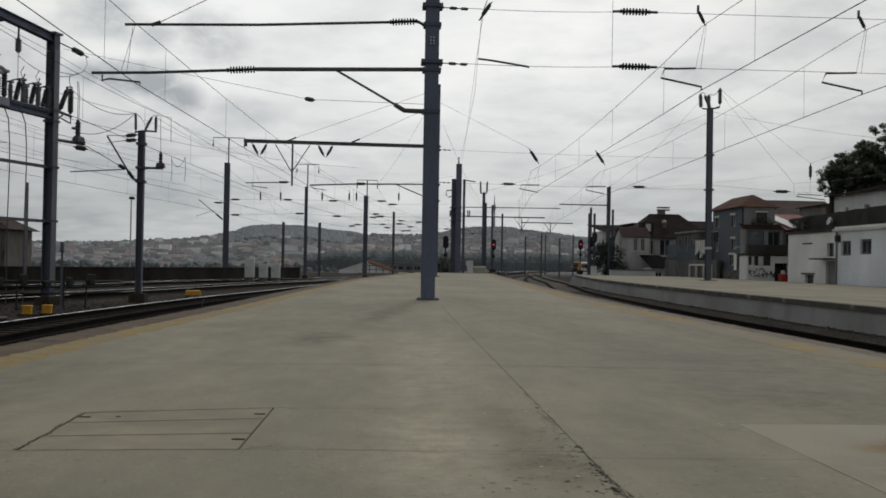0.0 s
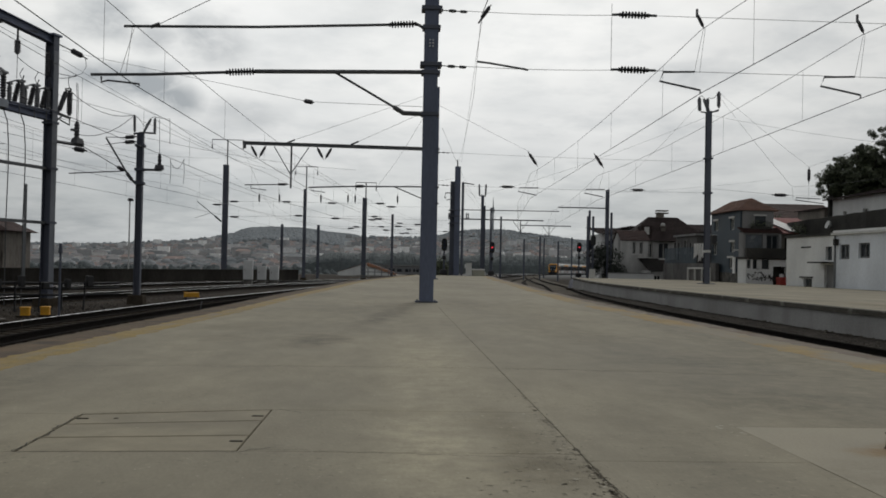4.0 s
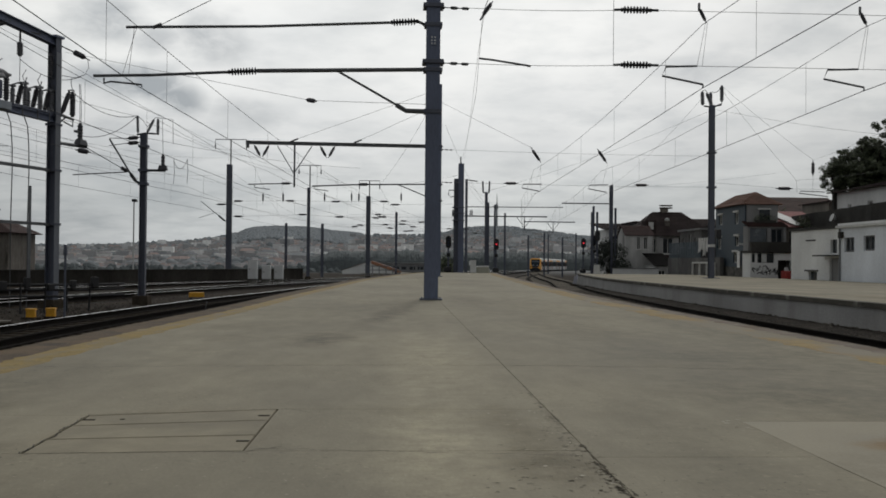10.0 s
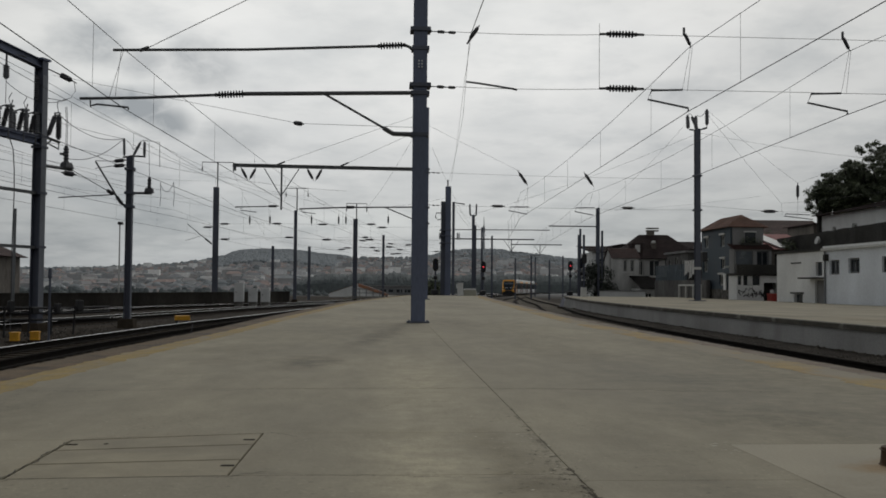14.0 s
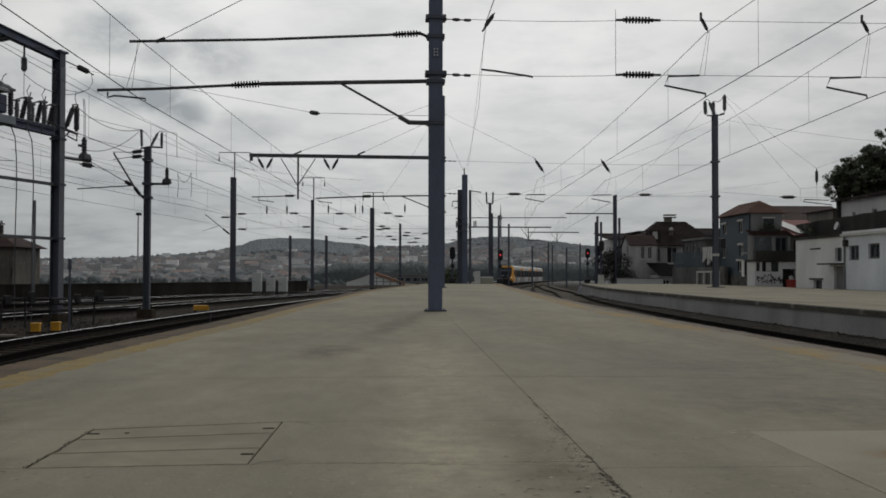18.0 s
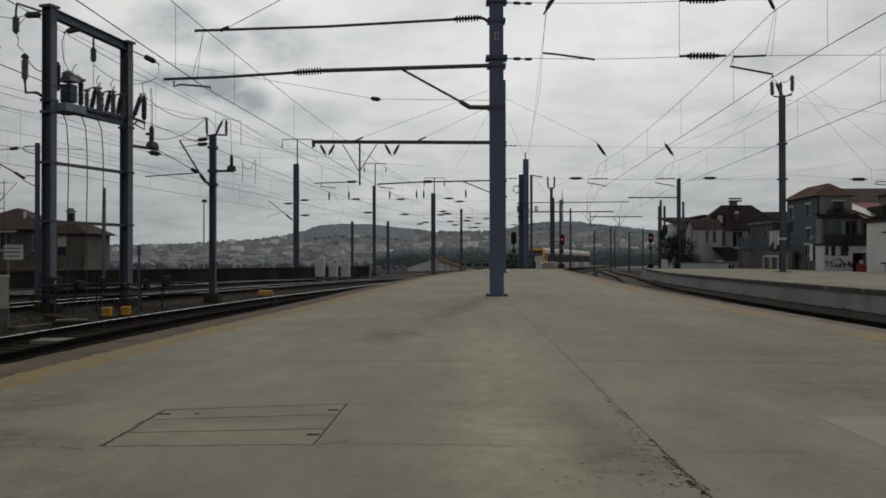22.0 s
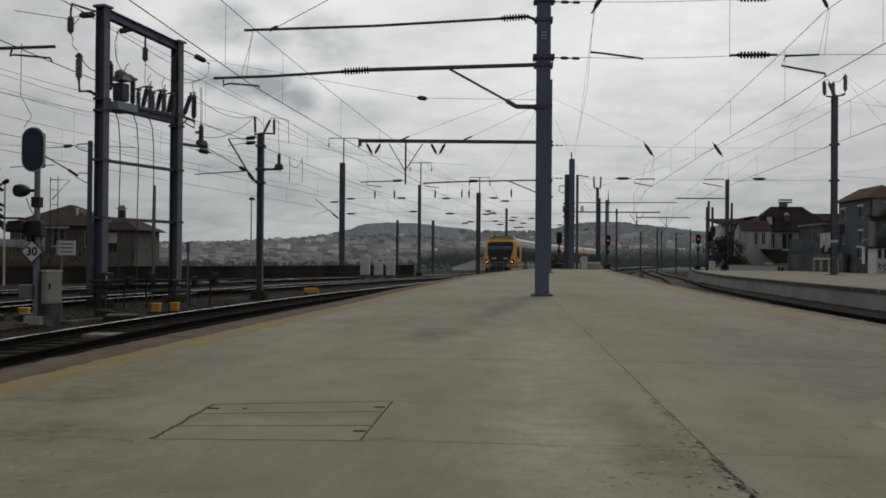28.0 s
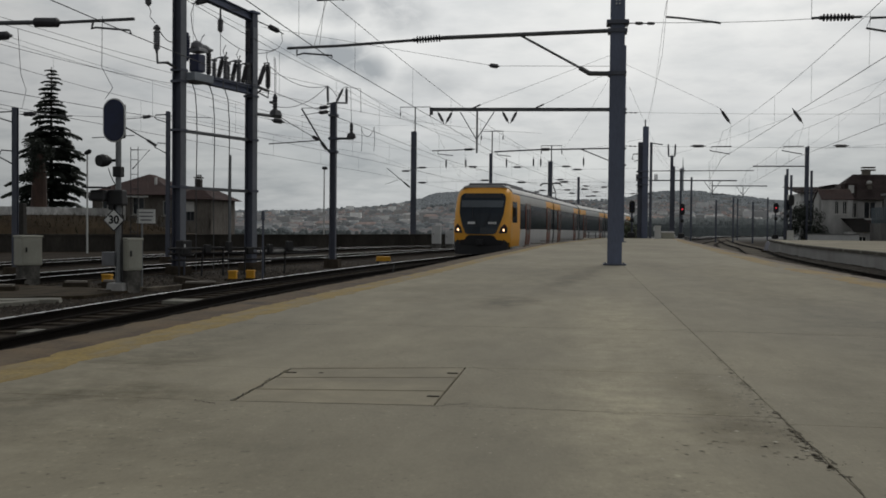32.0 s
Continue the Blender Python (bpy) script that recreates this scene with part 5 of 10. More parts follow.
# --- the platform mast with its cantilever
def platform_mast():
    x, y = 0.86, 21.9
    th = hmast("platform_mast", x, y, 0, 9.5, 0.31, "tall blue-grey steel mast with a long cantilever, bolted to the platform", MASTBLUE, plate=0.50, depth=0.30)
    for z, w in ((6.63, 0.46), (6.20, 0.40), (5.36, 0.48), (5.18, 0.42), (4.24, 0.40)):
        collar(th, x, y, z, w)
    put("dotted_plate", box(bmesh.new(), (x, y - 0.160, 5.83), (0.13, 0.012, 0.22)), MASTBLUE, th)
    for i, k in itertools.product((-1, 1), (-1, 0, 1)):
        put("rivet", cyl(bmesh.new(), (x + 0.035 * i, y - 0.172, 5.83 + 0.07 * k), (x + 0.035 * i, y - 0.163, 5.83 + 0.07 * k), 0.018, n=8), WHITEPAINT, th, "pale dot on a plate")
    # upper tie
    bar(th, "upper_tie", [(-5.98, y, 6.02), (-3.0, y, 6.10), (-0.45, y, 6.23), (-0.06, y, 6.25)], 0.032)
    insulator(th, (-0.10, y, 6.25), (0.52, y, 6.29), 0.085, 8)
    bar(th, "tie_clamp", [(0.50, y, 6.29), (0.62, y, 6.24), (0.72, y, 6.15)], 0.035)
    # lower tube
    bar(th, "cantilever_tube", [(0.70, y, 5.20), (-3.06, y, 5.10)], 0.048, n=8)
    insulator(th, (-3.04, y, 5.10), (-3.72, y, 5.06), 0.085, 9)
    bar(th, "cantilever_end", [(-3.70, y, 5.06), (-5.4, y, 4.96), (-6.68, y, 4.92)], 0.034)
    bar(th, "brace", [(-1.27, y, 5.12), (0.08, y, 4.37)], 0.028)
    bar(th, "brace_foot", [(0.04, y, 4.39), (0.26, y, 4.26), (0.72, y, 4.25)], 0.055, n=8)
    bar(th, "registration_arm", [(-6.45, y, 4.88), (-6.45, y, 4.76), (-6.30, y, 4.80), (-5.62, y, 4.74), (-5.62, y, 4.69)], 0.022)
    bar(th, "stay_clamp", [(-5.4, y, 6.02), (-5.2, y, 6.10)], 0.04)
    wire(th, "stay_rod", [(-5.2, y, 6.10), (0.74, y, 9.22)], 0.010)
    for a, b in (((-5.75, y, 6.02), (-6.05, y, 4.95)), ((-5.80, y, 6.02), (-5.92, y, 4.94))):
        wire(th, "stay_wire", [a, b], 0.006)
    return th


def tensioner(th, x, y, z, s=1):
    """The beaded turnbuckle by which a span wire leaves a mast."""
    bm = bmesh.new()
    lathe(bm, (x, y, z), (x + s * 0.62, y, z - 0.02), ((0, 0.03), (0.08, 0.04), (0.12, 0.012), (0.3, 0.012), (0.34, 0.035), (0.45, 0.04), (0.55, 0.035), (0.6, 0.014), (0.72, 0.014), (0.76, 0.035), (0.95, 0.035), (1, 0.01)), 7)
    put("turnbuckle", bm, TUBE, th)


def head_span():
    """The two wires that span the right-hand tracks, with what hangs from them."""
    y = 21.9
    th = thing("head_span", "cross-span wires with ribbed insulators and registration arms over the tracks", "overhead wires", Matrix.Translation((1.0, y, 5)))
    for z, z1 in ((6.62, 6.85), (5.36, 5.42)):
        tensioner(th, 1.05, y, z)
        wire(th, "span_wire", [(1.65, y, z)] + sagged((1.65, y, z), (5.0, y, z + 0.02), 0.03)[1:], 0.007)
        insulator(th, (5.15, y, z + 0.04), (5.85, y, z + 0.04), 0.085, 8)
        bar(th, "insulator_end", [(4.98, y, z + 0.03), (5.18, y, z + 0.04)], 0.03)
        bar(th, "insulator_end", [(5.82, y, z + 0.04), (6.02, y, z + 0.04)], 0.03)
        wire(th, "span_wire", [(6.0, y, z + 0.04), (12.0, y, z + 0.04), (19.5, y, z1)], 0.007)
    wire(th, "link_wire", [(4.98, y, 6.9), (4.98, y, 5.4)], 0.006)
    for x in (7.06, 10.84):
        bar(th, "registration_arm", [(x - 0.14, y, 5.40), (x - 0.86, y, 5.37), (x - 0.95, y, 5.16), (x + 0.0, y, 4.98), (x, y, 4.90)], 0.024)
        bar(th, "suspension", [(x - 0.10, y, 6.85), (x - 0.10, y, 6.66)], 0.03)
        long_insulator(th, (x - 0.02, y, 6.58), (0.5, 0, -1), 0.42, 0.04)
        wire(th, "stay_wire", [(x + 0.06, y, 6.42), (x - 0.14, y, 5.40)], 0.005)
        wire(th, "stay_wire", [(x + 0.10, y, 6.42), (x - 0.02, y, 5.38)], 0.005)
    bar(th, "steady_arm", [(1.90, y, 5.48), (2.2, y, 5.45), (2.98, y, 5.34), (3.08, y, 5.32)], 0.024)
    # the pair of wires that run along the masts
    for dx in (0.0, 0.05):
        wire(th, "line_wire", sagged((1.98 + dx, -24, 7.2), (1.98 + dx, y, 6.62 if dx else 6.50), 0.25, 6) + sagged((1.98 + dx * 0.3, y, 6.62 if dx else 5.45), (5.68 + dx * 5, 82.0, 9.5 + dx), 0.35, 10)[1:], 0.006)
    long_insulator(th, (2.08, y, 6.60), (0.7, 0, 1), 0.45, 0.045)
    bar(th, "line_clamp", [(1.92, y, 6.35), (2.0, y, 6.45), (2.16, y, 6.75)], 0.022)
    return th


def mast_2():
    x, y = 2.62, 57.0
    th = hmast("beam_mast", x, y, 0, 11.3, 0.33, "blue-grey steel mast with a long cross beam over two tracks", MASTBLUE, plate=0.6)
    for z in (7.65, 5.40, 4.45, 7.45):
        collar(th, x, y, z, 0.46)
    put("cross_beam", hbeam(bmesh.new(), (-8.62, y, 7.72), (x, y, 7.64), 0.16, 0.20, 0.02, (0, 0, 1)), TUBE, th, "long dark steel beam")
    put("beam_end", box(bmesh.new(), (-8.5, y, 7.62), (0.16, 0.2, 0.42)), TUBE, th)
    for cx in (-7.70, -3.88):
        for s in (-1, 1):
            long_insulator(th, (cx + s * 0.25, y, 7.25), (s * 0.36, 0, 0.66), 0.86, 0.075)
    bar(th, "drop_post", [(-5.79, y, 7.6), (-5.79, y, 5.15)], 0.055, n=8)
    for s in (-1, 1):
        bar(th, "drop_brace", [(-5.79 + s * 1.0, y, 7.55), (-5.82, y, 5.95)], 0.03)
    bar(th, "short_arm", [(-8.45, y, 5.28), (-6.6, y, 5.34)], 0.035)
    long_insulator(th, (-6.28, y, 5.36), (1, 0, 0.02), 0.75, 0.07)
    bar(th, "registration_arm", [(-8.1, y, 5.25), (-8.1, y, 5.10), (-7.2, y, 5.0)], 0.025)
    bar(th, "cantilever_tube", [(-4.75, y, 5.22), (-2.2, y, 5.34), (2.4, y, 5.42)], 0.045)
    long_insulator(th, (-1.78, y, 5.36), (1, 0, 0.02), 0.75, 0.085)
    bar(th, "registration_arm", [(-4.6, y, 5.2), (-4.6, y, 5.05), (-3.8, y, 4.95)], 0.025)
    bar(th, "brace", [(0.24, y, 5.38), (2.45, y, 4.48)], 0.035)
    for bx, zt in ((-5.8, 11.0), (-2.1, 10.1)):
        bar(th, "stay_clamp", [(bx - 0.25, y, 7.78), (bx + 0.2, y, 7.98)], 0.05)
        wire(th, "stay_wire", [(bx + 0.2, y, 7.98), (x - 0.1, y, zt)], 0.010)
    # span to the pole on the second platform
    for z in (7.47, 5.55):
        tensioner(th, x + 0.2, y, z)
        wire(th, "span_wire", sagged((x + 0.8, y, z), (19.6, 59.2, z + 0.1), 0.06), 0.008)
    for cx in (8.3, 12.25):
        long_insulator(th, (cx + 0.08, y, 7.22), (0.62, 0, -0.9), 1.05, 0.085)
        wire(th, "stay_wire", [(cx + 0.42, y, 6.72), (cx + 0.1, y, 5.55)], 0.006)
        bar(th, "registration_arm", [(cx + 0.45, y, 5.52), (cx - 0.65, y, 5.50), (cx - 0.75, y, 5.28), (cx + 0.35, y, 5.08)], 0.03)
    for cx in (6.9, 14.7):
        long_insulator(th, (cx, y, 5.54), (1, 0, 0), 0.9, 0.08)
    return th


def tee_pole(x, y, z1, zt, w, half, kind="tee_pole"):
    """A dark steel pole with a thin extension that carries a cross arm with two hangers."""
    th = hmast("line_pole", x, y, -0.85, z1, w, "dark steel line pole with a thin tee-shaped top", MASTDARK, foot=0.9, depth=w * 1.1)
    bar(th, "top_post", [(x + 0.1, y, z1 - 0.1), (x + 0.1, y, zt)], 0.055, n=8)
    bar(th, "tee_arm", [(x + 0.1 - half, y, zt), (x + 0.1 + half, y, zt)], 0.035)
    for s in (-1, 1):
        bar(th, "hanger", [(x + 0.1 + s * half, y, zt + 0.02), (x + 0.1 + s * half, y, zt - 0.35)], 0.02)
        long_insulator(th, (x + 0.1 + s * half, y, zt - 0.6), (0, 0, 1), 0.5, 0.05)
    return th


def plain_pole(x, y, z0, z1, w, label="slim dark steel line pole", mat=None):
    return hmast("line_pole", x, y, z0, z1, w, label, mat or MASTDARK, foot=0.0)


def switch_pole():
    """The pole beside the main track with a switch on its top and a bracket arm."""
    x, y, zt = -9.16, 36.1, 5.45
    th = hmast("switch_pole", x, y, -0.75, zt, 0.225, "dark steel pole with vee insulators on top and a bracket arm", MASTDARK, foot=0.95, face=(1, 0, 0))
    for z in (5.0, 4.12, 3.62):
        collar(th, x, y, z, 0.34, 0.10)
    bar(th, "top_frame", [(-9.42, y, 5.42), (-9.12, y, 5.48), (-8.62, y, 5.46)], 0.035)
    insulator(th, (-9.38, y, 5.48), (-9.40, y, 6.12), 0.055, 7, INSULGREY)
    insulator(th, (-9.05, y, 5.50), (-8.80, y, 6.00), 0.055, 7, INSULGREY)
    insulator(th, (-8.66, y, 5.48), (-8.66, y, 6.02), 0.06, 7, INSULGREY)
    wire(th, "jumper", sagged((-8.8, y, 6.02), (-8.62, y, 6.05), -0.03, 3) + [(-8.12, y, 6.0), (-8.10, y, 5.1)], 0.012)
    wire(th, "jumper", [(-9.40, y, 6.12), (-9.2, y, 5.95), (-9.05, y, 5.72), (-8.85, y, 5.9)], 0.012)
    # bracket arm to the side
    for z in (5.30, 5.12):
        long_insulator(th, (-9.55, y, z + 0.0), (1, 0, 0.1), 0.50, 0.07)
        wire(th, "arm_wire", [(-9.8, y, z - 0.02), (-10.42, y, 5.28 if z > 5.2 else 5.0)], 0.014)
    bar(th, "bracket_arm", [(-10.40, y, 5.25), (-9.62, y, 3.98)], 0.035)
    insulator(th, (-9.64, y, 4.0), (-9.42, y, 3.70), 0.075, 5)
    bar(th, "bracket_foot", [(-9.44, y, 3.72), (-9.18, y, 3.60)], 0.05)
    bar(th, "registration_arm", [(-11.7, y, 3.92), (-9.75, y, 4.05)], 0.022)
    bar(th, "side_arm", [(-9.1, y, 4.12), (-8.36, y, 4.12)], 0.05)
    insulator(th, (-8.46, y, 4.14), (-8.46, y, 4.72), 0.075, 4)
    box_bm = box(bmesh.new(), (-8.46, y, 4.22), (0.34, 0.2, 0.18), 0, 0.8, 0.02)
    put("switch_box", box_bm, INSUL, th, "small dark switch box")
    wire(th, "jumper", [(-8.46, y, 4.7), (-8.5, y, 5.98)], 0.010)
    return th


def side_pole(x, y, z1, arm=True):
    """A catenary pole between the far yard tracks, with a stay and a registration bracket."""
    th = hmast("catenary_pole", x, y, -0.85, z1, 0.15, "dark steel catenary pole with bracket and insulators", MASTDARK, foot=0.9)
    bar(th, "bracket_loop", [(x - 0.1, y, z1 - 0.12), (x - 0.55, y, z1 - 0.14), (x - 0.60, y, z1 - 0.25), (x - 0.5, y, z1 - 0.33), (x - 0.1, y, z1 - 0.45)], 0.022)
    long_insulator(th, (x - 0.95, y, z1 - 0.22), (1, 0, 0.15), 0.5, 0.07)
    bar(th, "tie", [(x - 1.2, y, z1 - 0.26), (x - 2.6, y, z1 - 0.35)], 0.016)
    if arm:
        bar(th, "bracket_loop", [(x - 0.1, y, z1 - 1.35), (x - 0.45, y, z1 - 1.32), (x - 0.6, y, z1 - 1.5), (x - 0.1, y, z1 - 1.75)], 0.022)
        insulator(th, (x - 0.52, y, z1 - 1.45), (x - 0.95, y, z1 - 1.18), 0.07, 5)
        bar(th, "bracket_arm", [(x - 0.95, y, z1 - 1.18), (x - 2.5, y, z1 - 0.32)], 0.03)
        bar(th, "registration_arm", [(x - 1.5, y, z1 - 1.0), (x - 3.4, y, z1 - 1.1)], 0.02)
    long_insulator(th, (x + 0.45, y, z1 - 0.2), (1, 0, 0.05), 0.5, 0.07)
    bar(th, "tie", [(x + 0.1, y, z1 - 0.2), (x + 1.9, y, z1 - 0.28)], 0.014)
    return th


def end_masts():
    """The heavy pair of masts at the platform's far end."""
    y = 82.0
    th = hmast("end_mast", 5.70, y, -0.9, 9.2, 0.46, "heavy blue-grey twin mast at the platform end", MASTBLUE, depth=0.42)
    put("second_post", hbeam(bmesh.new(), (5.30, y + 0.4, -0.9), (5.30, y + 0.4, 7.95), 0.34, 0.4, 0.03), MASTDARK, th)
    put("slim_post", hbeam(bmesh.new(), (6.16, y, -0.9), (6.16, y, 7.9), 0.2, 0.2, 0.02), MASTDARK, th)
    bar(th, "bracket", [(5.2, y, 6.95), (4.7, y, 6.95), (4.62, y, 6.55), (4.75, y, 6.50)], 0.05)
    bar(th, "bracket", [(5.3, y, 6.5), (4.8, y, 6.35)], 0.04)
    bar(th, "top_arm", [(6.05, y, 7.85), (6.5, y, 7.80), (7.1, y, 7.72)], 0.05)
    for z in (5.5, 5.0, 4.4):
        collar(th, 5.5, y + 0.2, z, 1.0, 0.08)
    for dx in (-0.55, -0.45, 0.95, 1.1):
        insulator(th, (5.55 + dx, y, 4.7), (5.55 + dx, y, 5.3), 0.06, 5, INSULGREY)
    insulator(th, (5.66, y, 9.2), (5.66, y, 9.8), 0.06, 6)
    bar(th, "cross_tube", [(6.2, y, 5.55), (14.4, y, 5.6)], 0.04)
    return th


def pole_on_platform_2(x=19.72, y=59.4, z1=10.75):
    th = hmast("platform_pole", x, y, 0, z1, 0.32, "tall dark grey pole with insulators on its head", MASTDARK, plate=0.9)
    bar(th, "head_arm", [(x - 0.5, y, z1 - 0.05), (x, y, z1 - 0.1), (x + 0.6, y, z1 + 0.05)], 0.05)
    insulator(th, (x - 0.58, y, z1), (x - 0.62, y, z1 + 0.85), 0.13, 7, INSULGREY)
    insulator(th, (x + 0.0, y, z1 - 0.02), (x - 0.34, y, z1 + 0.78), 0.12, 7, INSULGREY)
    insulator(th, (x - 0.02, y + 0.2, z1), (x - 0.02, y + 0.2, z1 + 0.85), 0.12, 7, INSULGREY)
    insulator(th, (x + 0.62, y, z1 + 0.25), (x + 0.62, y, z1 + 1.25), 0.13, 8, INSULGREY)
    bar(th, "head_arm", [(x, y, z1 - 0.12), (x + 0.62, y, z1 + 0.12), (x + 0.62, y, z1 + 0.25)], 0.04)
    wire(th, "jumper", sagged((x - 0.62, y, z1 + 0.86), (x - 0.30, y, z1 + 0.80), -0.12, 4), 0.02)
    wire(th, "jumper", sagged((x - 0.02, y, z1 + 0.86), (x + 0.62, y, z1 + 1.26), 0.22, 5), 0.02)
    put("white_band", box(bmesh.new(), (x, y - 0.02, 2.02), (0.36, 0.36, 0.16)), WHITEMETAL, th, "pale painted band")
    put("lamp_box", box(bmesh.new(), (x + 0.45, y, 2.75), (0.3, 0.3, 0.6), 0, 1, 0.04), BLACK, th, "black lantern on the pole")
    for z in (7.8, 5.65):
        collar(th, x, y, z, 0.5, 0.12)
    return th


def portal(x0, x1, y, z, post, ztop, hang=()):
    """A far cross beam on its post, with a drop frame."""
    th = hmast("beam_pole", post, y, -1.1, ztop, 0.26, "far dark pole with a cross beam over the tracks", MASTDARK)
    bar(th, "cross_beam", [(x0, y, z), (x1, y, z)], 0.075, n=6)
    for h in hang:
        bar(th, "drop_post", [(h, y, z), (h, y, z - 1.5)], 0.05)
        for s in (-1, 1):
            bar(th, "drop_brace", [(h + s * 0.9, y, z), (h, y, z - 1.2)], 0.03)
        bar(th, "short_arm", [(h, y, z - 1.45), (h - 1.4 if post > h else h + 1.4, y, z - 1.45)], 0.04)
    return th


def yard_mast():
    """The mast beyond the gantry track, whose arm reaches over the wire."""
    y = 19.0
    th = hmast("yard_mast", -14.6, y, -0.85, 7.0, 0.3, "blue-grey steel mast with a cantilever over the yard track", MASTBLUE, foot=0.9)
    bar(th, "cantilever_tube", [(-14.5, y, 5.0), (-11.25, y, 5.0)], 0.048, n=8)
    put("insulator", lathe(bmesh.new(), (-11.27, y, 5.0), (-10.68, y, 4.985), ((0, 0.05), (0.08, 0.10), (0.9, 0.10), (1, 0.04)), 10), INSUL, th, "dark ribbed insulator")
    bar(th, "cantilever_end", [(-10.7, y, 4.985), (-9.05, y, 5.03)], 0.034)
    bar(th, "registration_arm", [(-9.95, y, 4.99), (-9.98, y, 4.84), (-9.90, y, 4.87), (-9.15, y, 4.80), (-9.12, y, 4.73)], 0.022)
    bar(th, "brace", [(-14.5, y, 3.9), (-12.2, y, 4.62), (-11.75, y, 4.74)], 0.030)
    put("insulator", lathe(bmesh.new(), (-12.3, y, 4.72), (-11.80, y, 4.74), ((0, 0.04), (0.1, 0.09), (0.9, 0.09), (1, 0.04)), 10), INSUL, th, "dark ribbed insulator")
    wire(th, "jumper", [(-11.62, 19.00, 4.87), (-13.98, 23.00, 4.60), (-15.63, 26.00, 4.61), (-17.08, 28.20, 4.37)], 0.008)
    bar(th, "upper_tie", [(-14.5, y, 6.4), (-9.1, y, 6.12)], 0.026)
    wire(th, "jumper", [(-9.75, y, 5.1), (-9.76, y, 4.05), (-9.62, y, 3.8), (-9.52, y, 3.62), (-9.68, y, 3.40)], 0.008)
    return th


platform_mast()
head_span()
yard_mast()
mast_2()
far_tee = tee_pole(-14.05, 84.0, 9.05, 11.2, 0.43, 1.32)
bar(far_tee, "bracket_arm", [(-16.4, 84, 5.85), (-14.8, 84, 4.55)], 0.035)
insulator(far_tee, (-14.95, 84, 4.68), (-14.35, 84, 4.18), 0.09, 5)
bar(far_tee, "tie", [(-16.6, 84, 4.45), (-15.1, 84, 4.95)], 0.018)
tee_pole(-7.80, 90.0, 7.6, 9.65, 0.28, 1.0)
tee_pole(-2.42, 94.0, 7.15, 8.65, 0.42, 0.98)
plain_pole(-13.85, 126.7, -1.2, 5.7, 0.32)
plain_pole(-9.1, 125.6, -1.2, 5.65, 0.34)
plain_pole(0.35, 112.8, -1.1, 6.6, 0.28)
side_pole(-17.37, 28.3, 4.4)
side_pole(-17.06, 39.1, 5.55)
plain_pole(-21.5, 58.7, -0.85, 5.15, 0.13, "slim pale concrete pole beside the yard", GALV)
switch_pole()
end_masts()
pole_on_platform_2()
twin = plain_pole(10.05, 105, -1.0, 8.5, 0.29, "stout dark steel pole with two upright insulators")
for dx in (-0.35, 0.30):
    insulator(twin, (10.05 + dx, 105, 8.45), (10.05 + dx * 1.15, 105, 9.7), 0.11, 6, INSULGREY)
bar(twin, "head_arm", [(9.65, 105, 8.42), (10.4, 105, 8.42)], 0.06)
plain_pole(11.1, 106, -1.0, 7.2, 0.19)
portal(7.0, 16.8, 105.5, 5.9, 10.3, 7.4, (14.3,))
portal(19.2, 24.7, 110, 7.7, 24.8, 9.8)
portal(17.5, 24.5, 130, 6.4, 27.0, 8.6, (21.5,))
for x, y, z in ((20.95, 150, 5.15), (23.45, 150, 5.45), (26.3, 150, 4.9), (22.7, 100, 9.05), (23.3, 101, 6.7), (20.6, 100, 6.2), (21.15, 100, 6.2), (28.6, 135, 8.0), (13.6, 118, 6.9), (30.5, 190, 6.5), (36.0, 190, 6.8)):
    pole = plain_pole(x, y, -1.3, z, 0.20 if y < 140 else 0.22)
    if x == 21.15:                                                             # this one carries an unlit signal
        part("signal_head", prism(bmesh.new(), [(-0.25, -0.35), (-0.15, -0.52), (0.15, -0.52), (0.25, -0.35), (0.25, 0.35), (0.15, 0.52), (-0.15, 0.52), (-0.25, 0.35)], (0, -0.3, 5.0), (1, 0, 0), (0, 0, 1), (0, 0.16, 0)), BLACK, pole, "unlit black signal head")
        part("head_bracket", box(bmesh.new(), (0, -0.10, 5.0), (0.10, 0.2, 0.10)), BLACK, pole)


